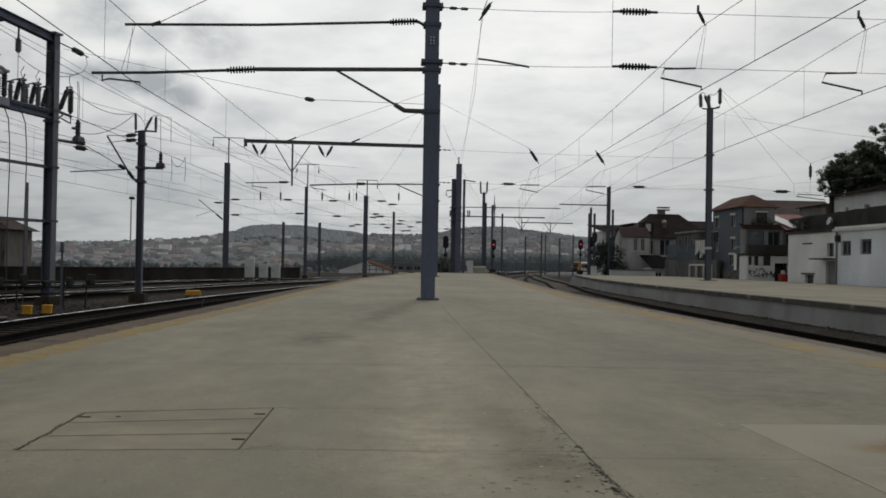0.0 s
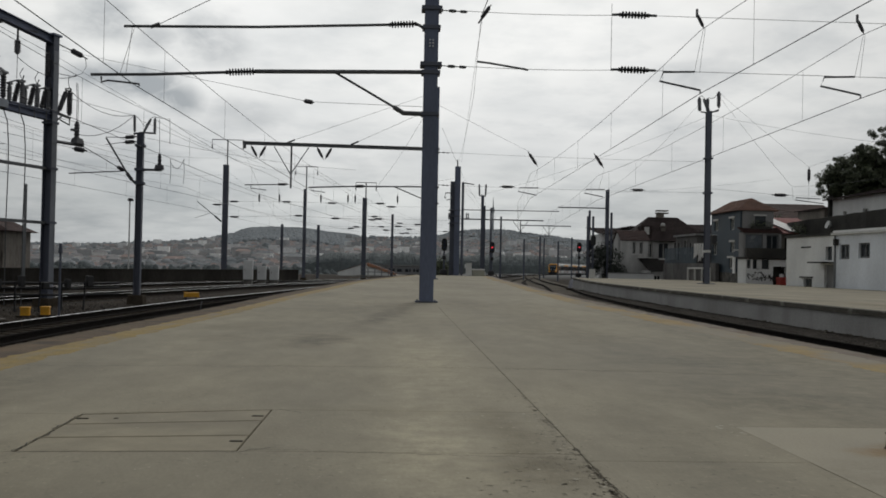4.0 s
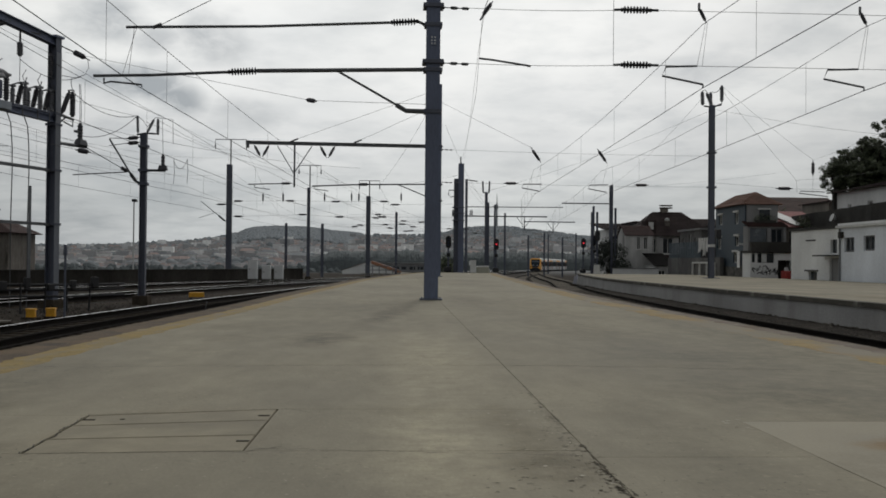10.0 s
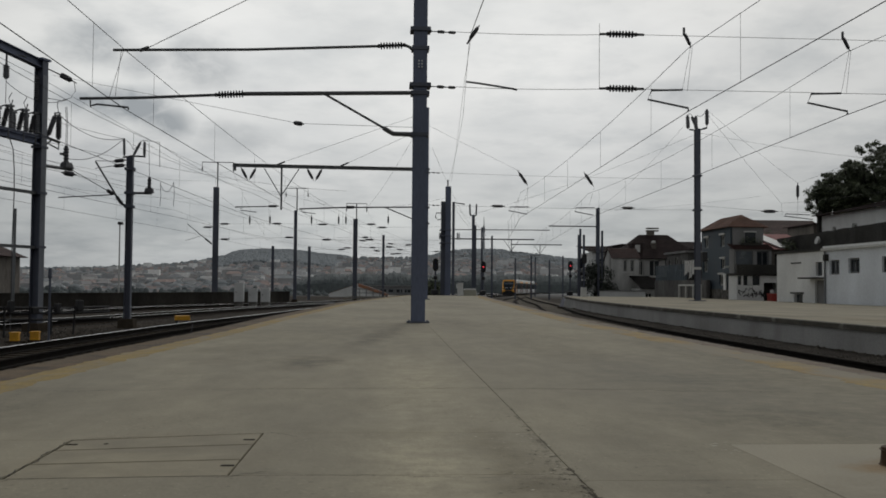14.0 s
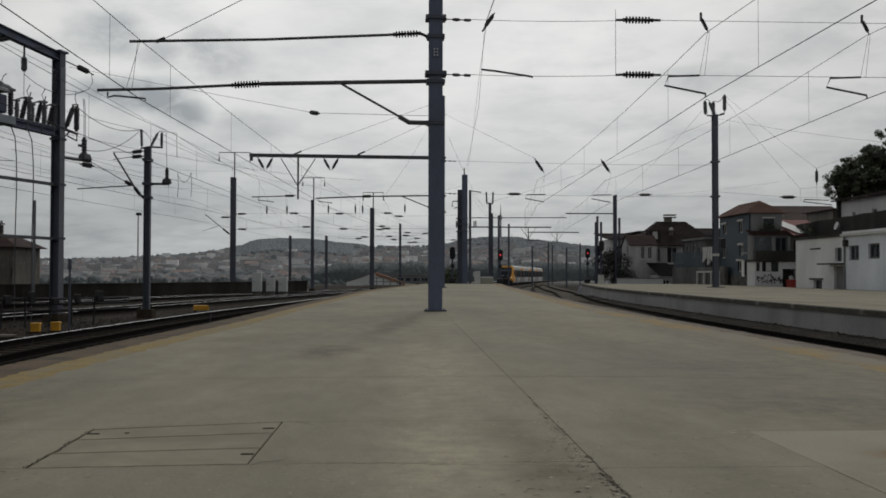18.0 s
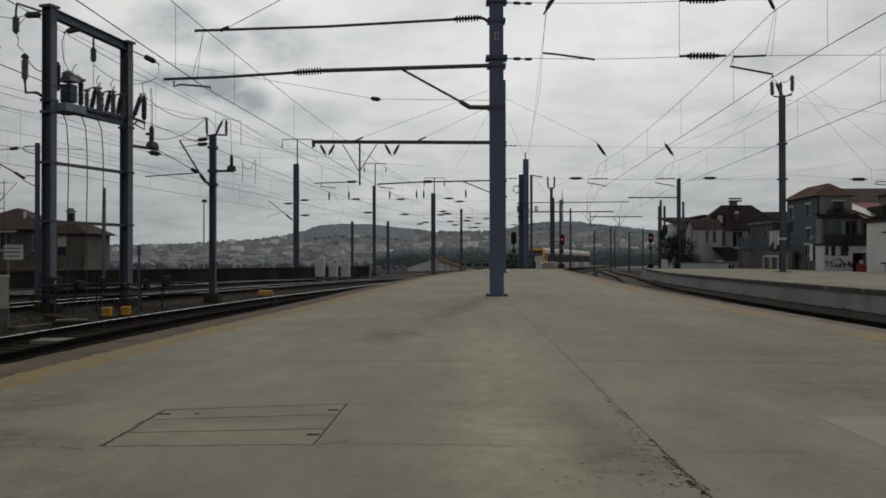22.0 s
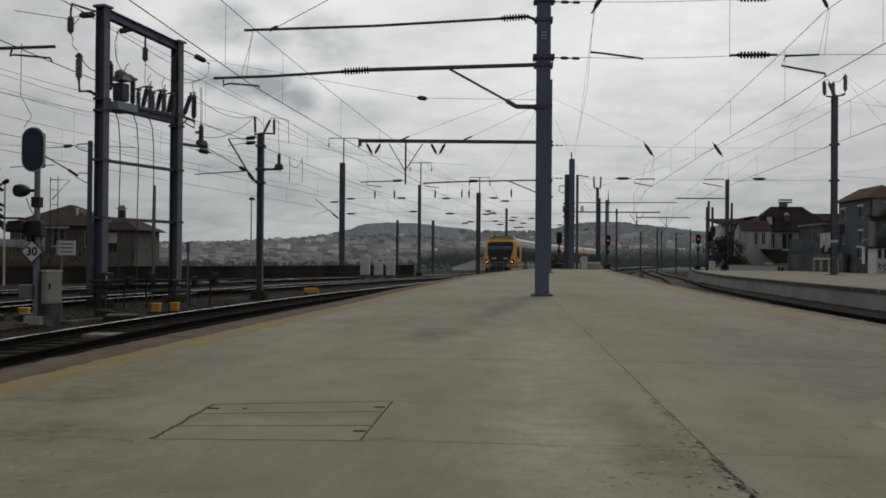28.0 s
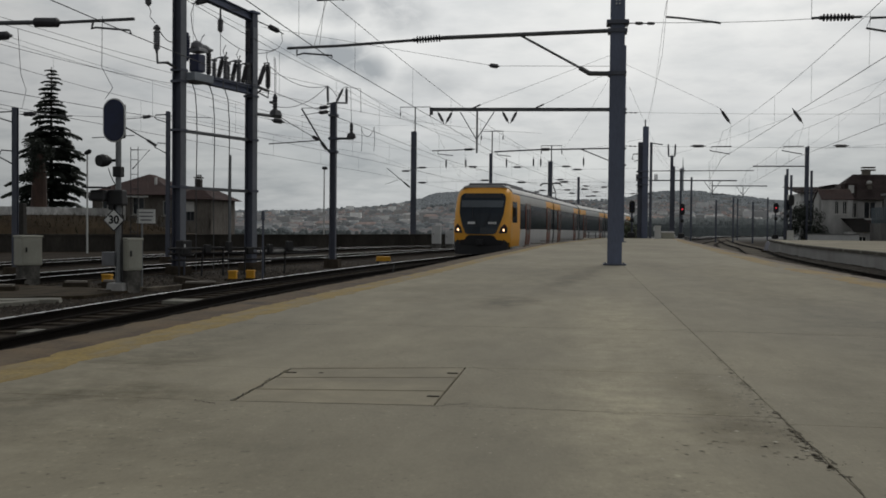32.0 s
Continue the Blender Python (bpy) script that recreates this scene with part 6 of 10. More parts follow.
def far_tower():
    """The slim broadcasting tower on the far hill, with its bulge under the needle."""
    x, y = 241.5, 2262.0
    th = thing("broadcasting_tower", "slim pale broadcasting tower on the far hilltop", "tower", Matrix.Translation((x, y, 70)))
    put("shaft", lathe(bmesh.new(), (x, y, 66), (x, y, 128), ((0, 3.0), (0.5, 2.3), (1, 1.8)), 12), HAZEGREY, th)
    put("bulge", lathe(bmesh.new(), (x, y, 124), (x, y, 140), ((0, 1.9), (0.3, 3.6), (0.6, 3.4), (1, 1.4)), 14), HAZEGREY, th, "wider round head")
    put("needle", lathe(bmesh.new(), (x, y, 139), (x, y, 162), ((0, 1.2), (0.6, 0.8), (1, 0.3)), 8), HAZEGREY, th)
    x, y = 92.0, 1463.0
    th = thing("lattice_pylon", "far lattice pylon on the wooded hill", "pylon", Matrix.Translation((x, y, 30)))
    bm = bmesh.new()
    for z0, z1, w0, w1 in ((30, 45, 3.2, 2.4), (45, 58, 2.4, 1.6), (58, 70, 1.6, 0.9), (70, 79, 0.9, 0.2)):
        c0 = [(x + w0 * a, y + w0 * b, z0) for a, b in ((-1, -1), (1, -1), (1, 1), (-1, 1))]
        c1 = [(x + w1 * a, y + w1 * b, z1) for a, b in ((-1, -1), (1, -1), (1, 1), (-1, 1))]
        for k in range(4):
            tube(bm, [c0[k], c1[k]], 0.22, 4)
            tube(bm, [c0[k], c1[(k + 1) % 4]], 0.12, 3)
            tube(bm, [c0[(k + 1) % 4], c1[k]], 0.12, 3)
    put("lattice", bm, HAZEGREY, th)


# pale blue-grey of tower and pylon has the haze put into it
HAZEGREY = material("hazed_pale_tower", (0.30, 0.315, 0.33), 0.8, 0, 0.15, 0.1, 2, 0.1, 0.0)
far_tower()


def catenary(label, pts, zc, system=1.35, drop=6.0, at=(), slack=0.009):
    """Contact wire, messenger wire and droppers along the given supports; zc: contact height over the rails."""
    th = thing("catenary", label, "overhead wires", Matrix.Translation((pts[0][0], pts[0][1], 5)), "catenary wires")
    con, mes = [], []
    for (x0, y0), (x1, y1) in zip(pts, pts[1:]):
        n = 8
        a = Vector((x0, y0, rail_z(y0) + zc)); b = Vector((x1, y1, rail_z(y1) + zc))
        span = (b - a).length
        m = sagged(a + Vector((0, 0, system)), b + Vector((0, 0, system)), min(0.55, span * slack), n)
        c = sagged(a, b, 0.02, n)
        con += c if not con else c[1:]
        mes += m if not mes else m[1:]
        k = max(2, int(span / drop))
        share = [(v - y0) / (y1 - y0) for v in at if y0 < v < y1] or [(i + 0.5) / k for i in range(k)]
        for f in share:
            p = a.lerp(b, f)
            q = p + Vector((0, 0, system - min(0.55, span * slack) * 4 * f * (1 - f)))
            if 0 < p.y < 110:
                wire(th, "dropper", [p, q], 0.0045)
    wire(th, "contact_wire", con, 0.0115)
    wire(th, "messenger_wire", mes, 0.009)
    return th


catenary("grooved contact wire and messenger over the main track", [(-5.58, -24), (-5.72, 21.9), (-3.95, 57), (-0.4, 86), (6.8, 124), (16.5, 165), (27, 210), (48, 296)], 5.32, 1.31, at=(14.2, 19.5, 24.2, 31.0, 38.0, 46.0, 53.0), slack=0.0045)
catenary("contact wire and messenger over the platform-side track", [(7.0, -24), (7.06, 21.9), (8.25, 57), (10.8, 82), (15.0, 112), (21, 150)], 5.50, 1.47)
catenary("contact wire and messenger beside the second platform", [(10.5, -24), (10.84, 21.9), (12.3, 57), (15.2, 90), (20.5, 130), (30, 185)], 5.50, 1.47)
catenary("contact wire and messenger over the second yard track", [(-9.25, -24), (-9.12, 19), (-8.42, 37), (-7.4, 57), (-3.4, 86), (4.2, 124), (14, 170)], 5.32, 1.38)
catenary("contact wire and messenger over the third yard track", [(-18.8, -24), (-17.0, 26.5), (-14.7, 36), (-12.0, 57), (-8.2, 88), (-2.0, 115), (6, 155)], 5.32, 1.38)
catenary("contact wire and messenger over the far yard track", [(-20.5, -24), (-18.9, 30), (-18.0, 42), (-14.6, 70), (-10, 120)], 5.32, 1.38)


def feeders():
    """Plain line wires from pole to pole."""
    th = thing("feeder_wires", "thin feeder wires strung from pole to pole", "overhead wires", Matrix.Translation((-12, 30, 6)))
    runs = [[(-14.7, -20, 6.3), (-14.2, 27.2, 6.1), (-12.75, 29.4, 5.85)], [(-14.3, -20, 6.0), (-13.9, 27.2, 5.85), (-12.72, 29.4, 5.6)], [(-12.9, -20, 8.9), (-11.3, 33.1, 7.6), (-8.7, 90, 9.1)],
            [(-11.5, 33.1, 6.4), (-9.4, 36.1, 6.1)], [(-9.1, 36.1, 5.9), (-6.7, 90, 9.0), (0.35, 112.8, 6.5)], [(-8.7, 36.1, 6.0), (-12.7, 84, 10.5), (-13.9, 126, 5.6)],
            [(-17.4, -15, 5.4), (-17.4, 28.3, 4.3), (-17.1, 39.1, 5.4), (-14.0, 84, 8.2)], [(-18.6, -15, 7.8), (-17.3, 39.1, 6.6), (-14.6, 84, 9.6)], [(-20, -15, 8.6), (-18.5, 45, 7.2), (-14.2, 84, 7.4)],
            [(-3.4, 94, 8.1), (-8.7, 90, 9.1)], [(-1.4, 94, 8.2), (2.6, 57, 10.9)], [(5.4, 82, 8.2), (-1.4, 94, 8.2), (0.35, 112.8, 6.5)],
            [(19.2, 59.4, 11.3), (22.6, 100, 9.0)], [(20.3, 59.4, 12.0), (27.3, 62, 7.74), (33.5, 66, 10.0), (45, 72, 14.0)], [(20.2, 59.4, 11.9), (26.2, 62, 6.4), (33, 64, 7.3), (45, 67, 9.2)], [(19.9, 59.4, 10.5), (30, 58, 8.9), (45, 56, 9.6)],
            [(19.6, 59.4, 10.4), (8.3, 90, 7.4)], [(6.1, 82, 7.8), (10.1, 105, 8.0), (20, 150, 5.0)], [(6.2, 82, 7.5), (13, 128, 8.0)],
            [(3.0, 57, 8.9), (10.2, 105, 6.9)], [(-14.1, 84, 8.6), (-9.1, 125.6, 5.2)],
            [(-11.5, 33.2, 5.6), (-2.0, 57, 6.3)], [(24.8, 110, 9.5), (40, 100, 10.5)]]
    for r in runs:
        pts = []
        for a, b in zip(r, r[1:]):
            s = sagged(a, b, 0.012 * (Vector(b) - Vector(a)).length, 6)
            pts += s if not pts else s[1:]
        wire(th, "feeder_wire", pts, 0.008)
    a, b = Vector((-11.0, 33.0, 7.75)), Vector((0.7, 22.0, 4.43))
    c = Vector((-2.1, 24.6, 4.90))
    wire(th, "cross_wire", [a, c, b], 0.006)
    long_insulator(th, c, b - a, 0.42, 0.055)
    long_insulator(th, (27.3, 62, 7.2), (0, 0, 1), 1.1, 0.10)
    wire(th, "dropper", [(27.3, 62, 7.7), (27.3, 62, 5.5)], 0.008)
    wire(th, "dropper", [(26.2, 62, 6.4), (26.25, 62, 5.6)], 0.008)
    long_insulator(th, (25.4, 62, 5.85), (1, 0, 0), 1.15, 0.11)
    bar(th, "registration_arm", [(28.1, 62, 5.65), (26.5, 62, 5.70), (26.4, 62, 5.55), (28.3, 62, 5.35)], 0.03)
    wire(th, "span_wire", [(20.0, 59.6, 5.95), (25.4, 62, 5.85), (29.5, 64, 5.95)], 0.008)
    wire(th, "stay_wire", [(8.2, 57, 7.62), (2.75, 57, 10.25)], 0.008)
    for x in (-8.94, -8.40):
        wire(th, "jumper", [(x, 40, 3.95), (x + 0.03, 40, 4.4), (x, 40, 4.95)], 0.011)
    wire(th, "jumper", sagged((-8.94, 40, 4.85), (-8.40, 40, 4.92), 0.34, 8), 0.011)
    long_insulator(th, (-10.5, 33.4, 4.50), (1, 0.1, -0.15), 0.50, 0.085)
    wire(th, "span_wire", [(-12.1, 31.0, 4.72), (-10.5, 33.4, 4.50), (-9.3, 36.1, 4.35)], 0.008)
    # slack jumpers from the gantry to the pole beside the main track
    for p, q, sag in (((-11.10, 34.1, 6.62), (-9.40, 36.1, 6.12), 0.34), ((-10.92, 34.5, 5.15), (-9.40, 36.1, 6.12), 0.30)):
        wire(th, "jumper", sagged(p, q, sag, 10), 0.013)
    wire(th, "stay_rod", [(-10.85, 34.7, 4.80), (-9.62, 36.1, 4.0)], 0.016)
    long_insulator(th, (-9.80, 35.9, 4.12), (1.23, 1.4, -0.8), 0.42, 0.07)
    # insulators in the far cross-spans
    y = 92.0
    for x, z in [(-12.25, 6.79), (-10.37, 6.82), (-6.49, 6.88), (-3.95, 6.92), (-3.27, 6.93), (0.72, 6.99)]:
        long_insulator(th, (x, y, z), (0, 0, 1), 0.95, 0.075)
        wire(th, "dropper", [(x, y, z + 0.9), (x, y, z - 0.6)], 0.006)
    rows = ([(-16.13, 6.08), (-14.57, 6.41), (-9.69, 6.49), (-5.46, 6.47), (-0.91, 6.54), (0.16, 6.25)], [(-14.55, 4.97), (-8.54, 5.21), (-5.07, 5.03), (-1.04, 5.09)])
    for row in rows:
        zz = sum(z for _, z in row) / len(row)
        for x, z in row:
            long_insulator(th, (x, y, z), (1, 0, 0), 1.0, 0.085)
        wire(th, "span_wire", [(-14.0, y, zz + 0.05)] + [(x, y, z) for x, z in row] + [(5.6, y, zz)], 0.009)
    rnd = random.Random(4)
    for k in range(16):
        y = rnd.uniform(100, 140)
        x = -2 + (y - 100) * 0.22 + rnd.uniform(-5, 7)
        z = rnd.uniform(4.6, 6.2) - (y - 60) * 0.006
        long_insulator(th, (x, y, z), (1, 0, rnd.uniform(-0.08, 0.08)), 0.9, 0.085)
        wire(th, "cross_wire", [(x - 3.0, y, z - 0.05), (x + 3.0, y, z + 0.05)], 0.009)
    return th


feeders()


# ---------------------------------------------------------------- switch gantry
def gantry():
    o, e = Vector((-12.53, 29.53, 0)), Vector((-11.41, 33.12, 0))
    ax = (e - o).normalized()
    side = Vector((ax.y, -ax.x, 0))
    rz = math.degrees(math.atan2(ax.y, ax.x))
    at = lambda s, z, w=0.0: o + ax * s + side * w + Vector((0, 0, z))
    th = thing("switch_gantry", "blue-grey steel switch gantry with two posts, transformer and insulators", "gantry", Matrix.Translation((o.x, o.y, -0.75)))
    for s, ztop in ((0.0, 8.55), (3.80, 8.25)):
        put("post", hbeam(bmesh.new(), at(s, -0.75), at(s, ztop), 0.285, 0.325, 0.026, tuple(side)), MASTDARK, th, "blue-grey steel post")
        # added plate whose pale colour stands for light on this side
        put("lit_flange_face", box(bmesh.new(), at(s, (ztop - 0.2) / 2 - 0.25, 0.171), (0.265, 0.012, ztop - 0.3), rz), LITFLANGE, th, "outer flange paled by painted skylight")
        put("footing", box(bmesh.new(), at(s, -0.72), (0.62, 0.62, 0.4), rz, 0.95, 0.02), SLEEPER, th, "dark stained concrete footing")
        put("post_head", box(bmesh.new(), at(s, ztop + 0.03), (0.44, 0.44, 0.07), rz), MASTBLUE, th)
        for z in (5.70, 5.34, 3.8, 2.0):
            put("clamp", box(bmesh.new(), at(s, z), (0.37, 0.40, 0.08), rz), MASTDARK, th)
    put("top_beam", hbeam(bmesh.new(), at(0, 8.42), at(3.8, 8.12), 0.24, 0.28, 0.025, (0, 0, 1)), MASTBLUE, th, "upper steel beam")
    put("platform_beam", hbeam(bmesh.new(), at(0, 5.56), at(3.8, 5.52), 0.26, 0.22, 0.025, (0, 0, 1)), MASTBLUE, th, "beam that carries the switches")
    put("tie_beam", box(bmesh.new(), at(1.9, 3.80), (3.8, 0.10, 0.10), rz), TUBE, th)
    put("tie_beam", box(bmesh.new(), at(1.9, 1.99), (3.8, 0.10, 0.10), rz), TUBE, th)
    # transformer tank with its lid and tray
    put("tray", box(bmesh.new(), at(0.62, 5.52, 0.12), (0.95, 0.75, 0.26), rz, 1, 0.02), TRAYGREY, th, "pale grey tray")
    tank = put("transformer", box(bmesh.new(), at(0.88, 6.05), (0.38, 0.38, 0.58), rz, 1, 0.05), SIGBLUE, th, "dark transformer tank")
    put("transformer_lid", box(bmesh.new(), at(0.9, 6.48), (0.50, 0.50, 0.14), rz, 0.8, 0.03), INSULGREY, th, "pale grey lid")
    lathe_bm = lathe(bmesh.new(), at(0.85, 6.55), at(0.85, 6.78), ((0, 0.2), (0.6, 0.19), (1, 0.06)), 12)
    put("transformer_head", lathe_bm, INSULGREY, th)
    put("horn", lathe(bmesh.new(), at(1.05, 6.62), at(1.48, 6.55), ((0, 0.10), (0.5, 0.13), (1, 0.10)), 10), INSULGREY, th)
    insulator(th, at(1.45, 5.75), at(1.45, 6.55), 0.095, 8)
    put("terminal", box(bmesh.new(), at(1.45, 6.58), (0.24, 0.2, 0.08), rz, 1, 0.015), INSULGREY, th)
    bar(th, "horn_rod", [at(1.0, 6.7), at(1.12, 6.95), at(1.25, 7.05)], 0.014)
    # three disconnectors: a slanting and two upright insulators on a foot, blade and arcing horns on top
    for s in (1.98, 2.72, 3.32):
        put("foot_frame", box(bmesh.new(), at(s + 0.06, 5.70), (0.72, 0.22, 0.07), rz, 1, 0.01), MASTDARK, th, "small steel foot frame")
        insulator(th, at(s - 0.02, 5.72), at(s + 0.20, 6.42), 0.085, 10)
        insulator(th, at(s + 0.36, 5.72), at(s + 0.36, 6.44), 0.088, 10, INSULGREY)
        insulator(th, at(s - 0.24, 5.72), at(s - 0.24, 6.26), 0.080, 8, INSULGREY)
        for q, z in ((0.20, 6.44), (0.36, 6.47), (-0.24, 6.29)):
            put("terminal", box(bmesh.new(), at(s + q, z), (0.16, 0.14, 0.07), rz, 1, 0.012), INSULGREY, th)
        bar(th, "blade", [at(s - 0.24, 6.33), at(s + 0.12, 6.46), at(s + 0.36, 6.50), at(s + 0.42, 6.66)], 0.026)
        bar(th, "horn_rod", [at(s + 0.34, 6.5), at(s + 0.22, 6.68), at(s + 0.38, 6.90)], 0.013)
        bar(th, "drive_rod", [at(s + 0.05, 5.66, 0.15), at(s + 0.05, 5.35, 0.15)], 0.018)
    # outrigger by the second post
    bar(th, "outrigger", [at(3.9, 5.74), at(4.85, 5.66)], 0.045)
    bar(th, "outrigger", [at(3.95, 5.34), at(4.45, 5.70)], 0.028)
    bar(th, "outrigger", [at(4.82, 5.66), at(4.82, 5.42), at(4.3, 5.52)], 0.026)
    insulator(th, at(4.22, 5.80), at(4.62, 6.58), 0.090, 9)
    insulator(th, at(4.80, 5.74), at(4.80, 6.62), 0.105, 10)
    bar(th, "blade", [at(4.55, 6.62), at(4.80, 6.68), at(4.88, 6.66)], 0.028)
    bar(th, "horn_rod", [at(4.78, 6.66), at(4.70, 6.9), at(4.74, 7.08)], 0.012)
    bar(th, "side_arm", [at(3.9, 4.76), at(5.6, 4.80)], 0.06)
    insulator(th, at(5.25, 4.95), at(5.25, 5.60), 0.10, 5)
    put("switch_box", box(bmesh.new(), at(5.3, 4.92), (0.50, 0.28, 0.22), rz, 0.7, 0.03), INSUL, th, "small dark switch box")
    put("switch_lever", box(bmesh.new(), at(5.12, 5.28), (0.34, 0.10, 0.08), rz, 1, 0.01), INSUL, th)
    wire(th, "jumper", [at(5.22, 5.6), at(5.22, 6.4), at(5.16, 6.95)], 0.012)
    wire(th, "jumper", [at(5.30, 5.6), at(5.30, 6.4), at(5.24, 6.95)], 0.012)
    # brackets by the first post
    bar(th, "bracket", [at(-0.1, 8.36), at(-1.37, 8.34), at(-1.41, 8.1)], 0.035)
    insulator(th, at(-1.41, 7.95), at(-1.41, 7.45), 0.11, 7, INSULGREY)
    bar(th, "bracket", [at(-1.41, 8.12), at(-1.41, 7.92)], 0.03)
    bar(th, "bracket", [at(-0.1, 5.72), at(-0.55, 5.86), at(-1.00, 5.78), at(-1.04, 6.15)], 0.045)
    insulator(th, at(-1.04, 6.15), at(-1.04, 6.80), 0.11, 8, INSULGREY)
    put("insulator_cap", lathe(bmesh.new(), at(-1.04, 6.80), at(-1.04, 6.94), ((0, 0.12), (0.5, 0.10), (1, 0.03)), 10), INSUL, th)
    wire(th, "jumper", [at(-1.41, 7.45), at(-1.30, 7.30), at(-1.34, 7.12), at(-1.10, 6.98)], 0.014)
    wire(th, "jumper", sagged(at(-1.04, 6.92), at(-0.1, 6.62), 0.22, 8), 0.016)
    insulator(th, at(-0.42, 8.24), at(-1.0, 8.08), 0.10, 7)
    bar(th, "strain_rod", [at(-0.1, 8.33), at(-0.42, 8.24)], 0.022)
    wire(th, "strain_wire", [at(-1.0, 8.08), at(-1.5, 7.86), at(-3.6, 7.60)], 0.012)
    wire(th, "strain_wire", [at(-1.0, 8.04), at(-1.32, 7.70)], 0.014)
    bar(th, "bracket", [at(3.0, 8.2), at(2.06, 8.10), at(2.06, 7.72)], 0.036)
    insulator(th, at(2.06, 7.74), at(2.06, 7.28), 0.105, 7, INSULGREY)
    wire(th, "jumper", [at(2.06, 7.30), at(2.06, 6.5)], 0.012)
    wire(th, "jumper", sagged(at(2.06, 7.2), at(5.2, 7.2), 0.32, 12), 0.012)
    insulator(th, at(0.80, 8.00), at(1.40, 8.22), 0.095, 7)
    bar(th, "strain_rod", [at(1.40, 8.22), at(1.62, 8.30)], 0.022)
    bar(th, "strain_rod", [at(0.80, 8.00), at(0.62, 7.93)], 0.022)
    wire(th, "jumper", [at(0.70, 7.95), at(0.55, 7.6), at(0.62, 7.1), at(0.85, 6.8)], 0.014)
    insulator(th, at(0.36, 6.05), at(0.36, 6.95), 0.11, 8, SIGBLUE)
    insulator(th, at(3.58, 6.9), at(3.58, 7.7), 0.09, 9)
    insulator(th, at(4.85, 8.00), at(5.45, 7.94), 0.10, 7)
    bar(th, "strain_rod", [at(3.9, 8.08), at(4.87, 8.0)], 0.022)
    bar(th, "strain_rod", [at(5.45, 7.94), at(5.75, 7.90)], 0.022)
    wire(th, "jumper", [at(5.62, 7.92), at(5.70, 7.62), at(5.45, 7.32), at(4.9, 7.12), at(3.95, 7.05)], 0.012)
    # cables that hang down to the ground
    for s in (0.85, 1.75, 2.55):
        wire(th, "down_cable", [at(s - 0.3, 5.5), at(s - 0.08, 5.1), at(s, 4.4), at(s + 0.02, 3.6), at(s - 0.02, 2.0), at(s, -0.7)], 0.020)
    wire(th, "down_pipe", [at(0.25, 5.4), at(0.25, 2.0), at(0.25, -0.7)], 0.028)
    return th


gantry()


# ---------------------------------------------------------------- buildings
WHITEWALL = material("white_render", (0.74, 0.75, 0.74), 0.9, 0, 0.16, 0.5, 12, 0.08, 0.1, stretch=(1, 1, 0.5))
VILLAWALL = material("weathered_white_render", (0.48, 0.48, 0.47), 0.9, 0, 0.55, 0.6, 12, 0.1, 0.1, stretch=(1, 1, 0.4))
GREYWALL = material("grey_render", (0.23, 0.23, 0.23), 0.9, 0, 0.28, 0.6, 12, 0.1, 0.1, stretch=(1, 1, 0.4))
SOOTWALL = material("sooty_grey_wall", (0.115, 0.112, 0.108), 0.95, 0, 0.5, 0.7, 10, 0.2, 0.2, stretch=(1, 1, 0.35), mid=0.3)
BLACKROOF = material("black_tarred_roof", (0.012, 0.011, 0.011), 0.95, 0, 0.3, 1.0, 10, 0.2, 0.1, spec=0.04)
STAINWALL = material("stained_render", (0.20, 0.18, 0.155), 0.9, 0, 0.4, 0.7, 10, 0.15, 0.15, stretch=(1, 1, 0.35))
OLDWALL = material("old_streaked_render", (0.175, 0.158, 0.138), 0.95, 0, 0.4, 0.9, 10, 0.2, 0.2, stretch=(1, 1, 0.25), mid=0.3)
worn(OLDWALL, (0.055, 0.048, 0.040), 0.9, 0.46, 0.70, (1.0, 1.0, 0.22))
BLUEWALL = material("blue_grey_tiles", (0.037, 0.057, 0.076), 0.6, 0, 0.22, 0.6, 12, 0.1, 0.1)
BLUESHEET = material("blue_corrugated_sheet", (0.095, 0.125, 0.148), 0.6, 0.1, 0.22, 0.6, 12, 0.1, 0.1)
DARKWALL = material("black_mossy_wall", (0.040, 0.038, 0.034), 0.95, 0, 0.5, 0.5, 8, 0.25, 0.3)
EARTH = material("dry_grass_bank", (0.038, 0.027, 0.016), 0.95, 0, 0.45, 0.5, 9, 0.35, 0.5, spec=0.05)
TILE_RED = material("terracotta_tiles", (0.185, 0.100, 0.072), 0.85, 0, 0.30, 0.8, 14, 0.2, 0.3)
TILE_DARK = material("old_dark_tiles", (0.046, 0.034, 0.033), 0.9, 0, 0.35, 0.8, 14, 0.2, 0.3, spec=0.15, mid=0.25)
TILE_BROWN = material("brown_tiles", (0.092, 0.062, 0.055), 0.9, 0, 0.32, 0.8, 14, 0.2, 0.3)
TILE_PINK = material("faded_red_sheet_roof", (0.34, 0.16, 0.15), 0.8, 0, 0.3, 0.8, 14, 0.15, 0.1)
TILE_MAROON = material("maroon_tiles", (0.062, 0.034, 0.031), 0.88, 0, 0.32, 0.8, 14, 0.2, 0.3)
PANE = glass("dark_house_pane")
GREYFRAME = material("dark_grey_window_frame", (0.10, 0.105, 0.11), 0.6, 0, 0.15, 2, 20, 0.05, 0.0)
PALEBLUE = material("pale_blue_white_render", (0.72, 0.76, 0.81), 0.9, 0, 0.16, 0.5, 12, 0.08, 0.1, stretch=(1, 1, 0.5))
BANDGLASS = material("pale_veranda_glass", (0.10, 0.115, 0.13), 0.25, 0, 0.3, 1.0, 6, 0.1, 0.0, spec=0.5)
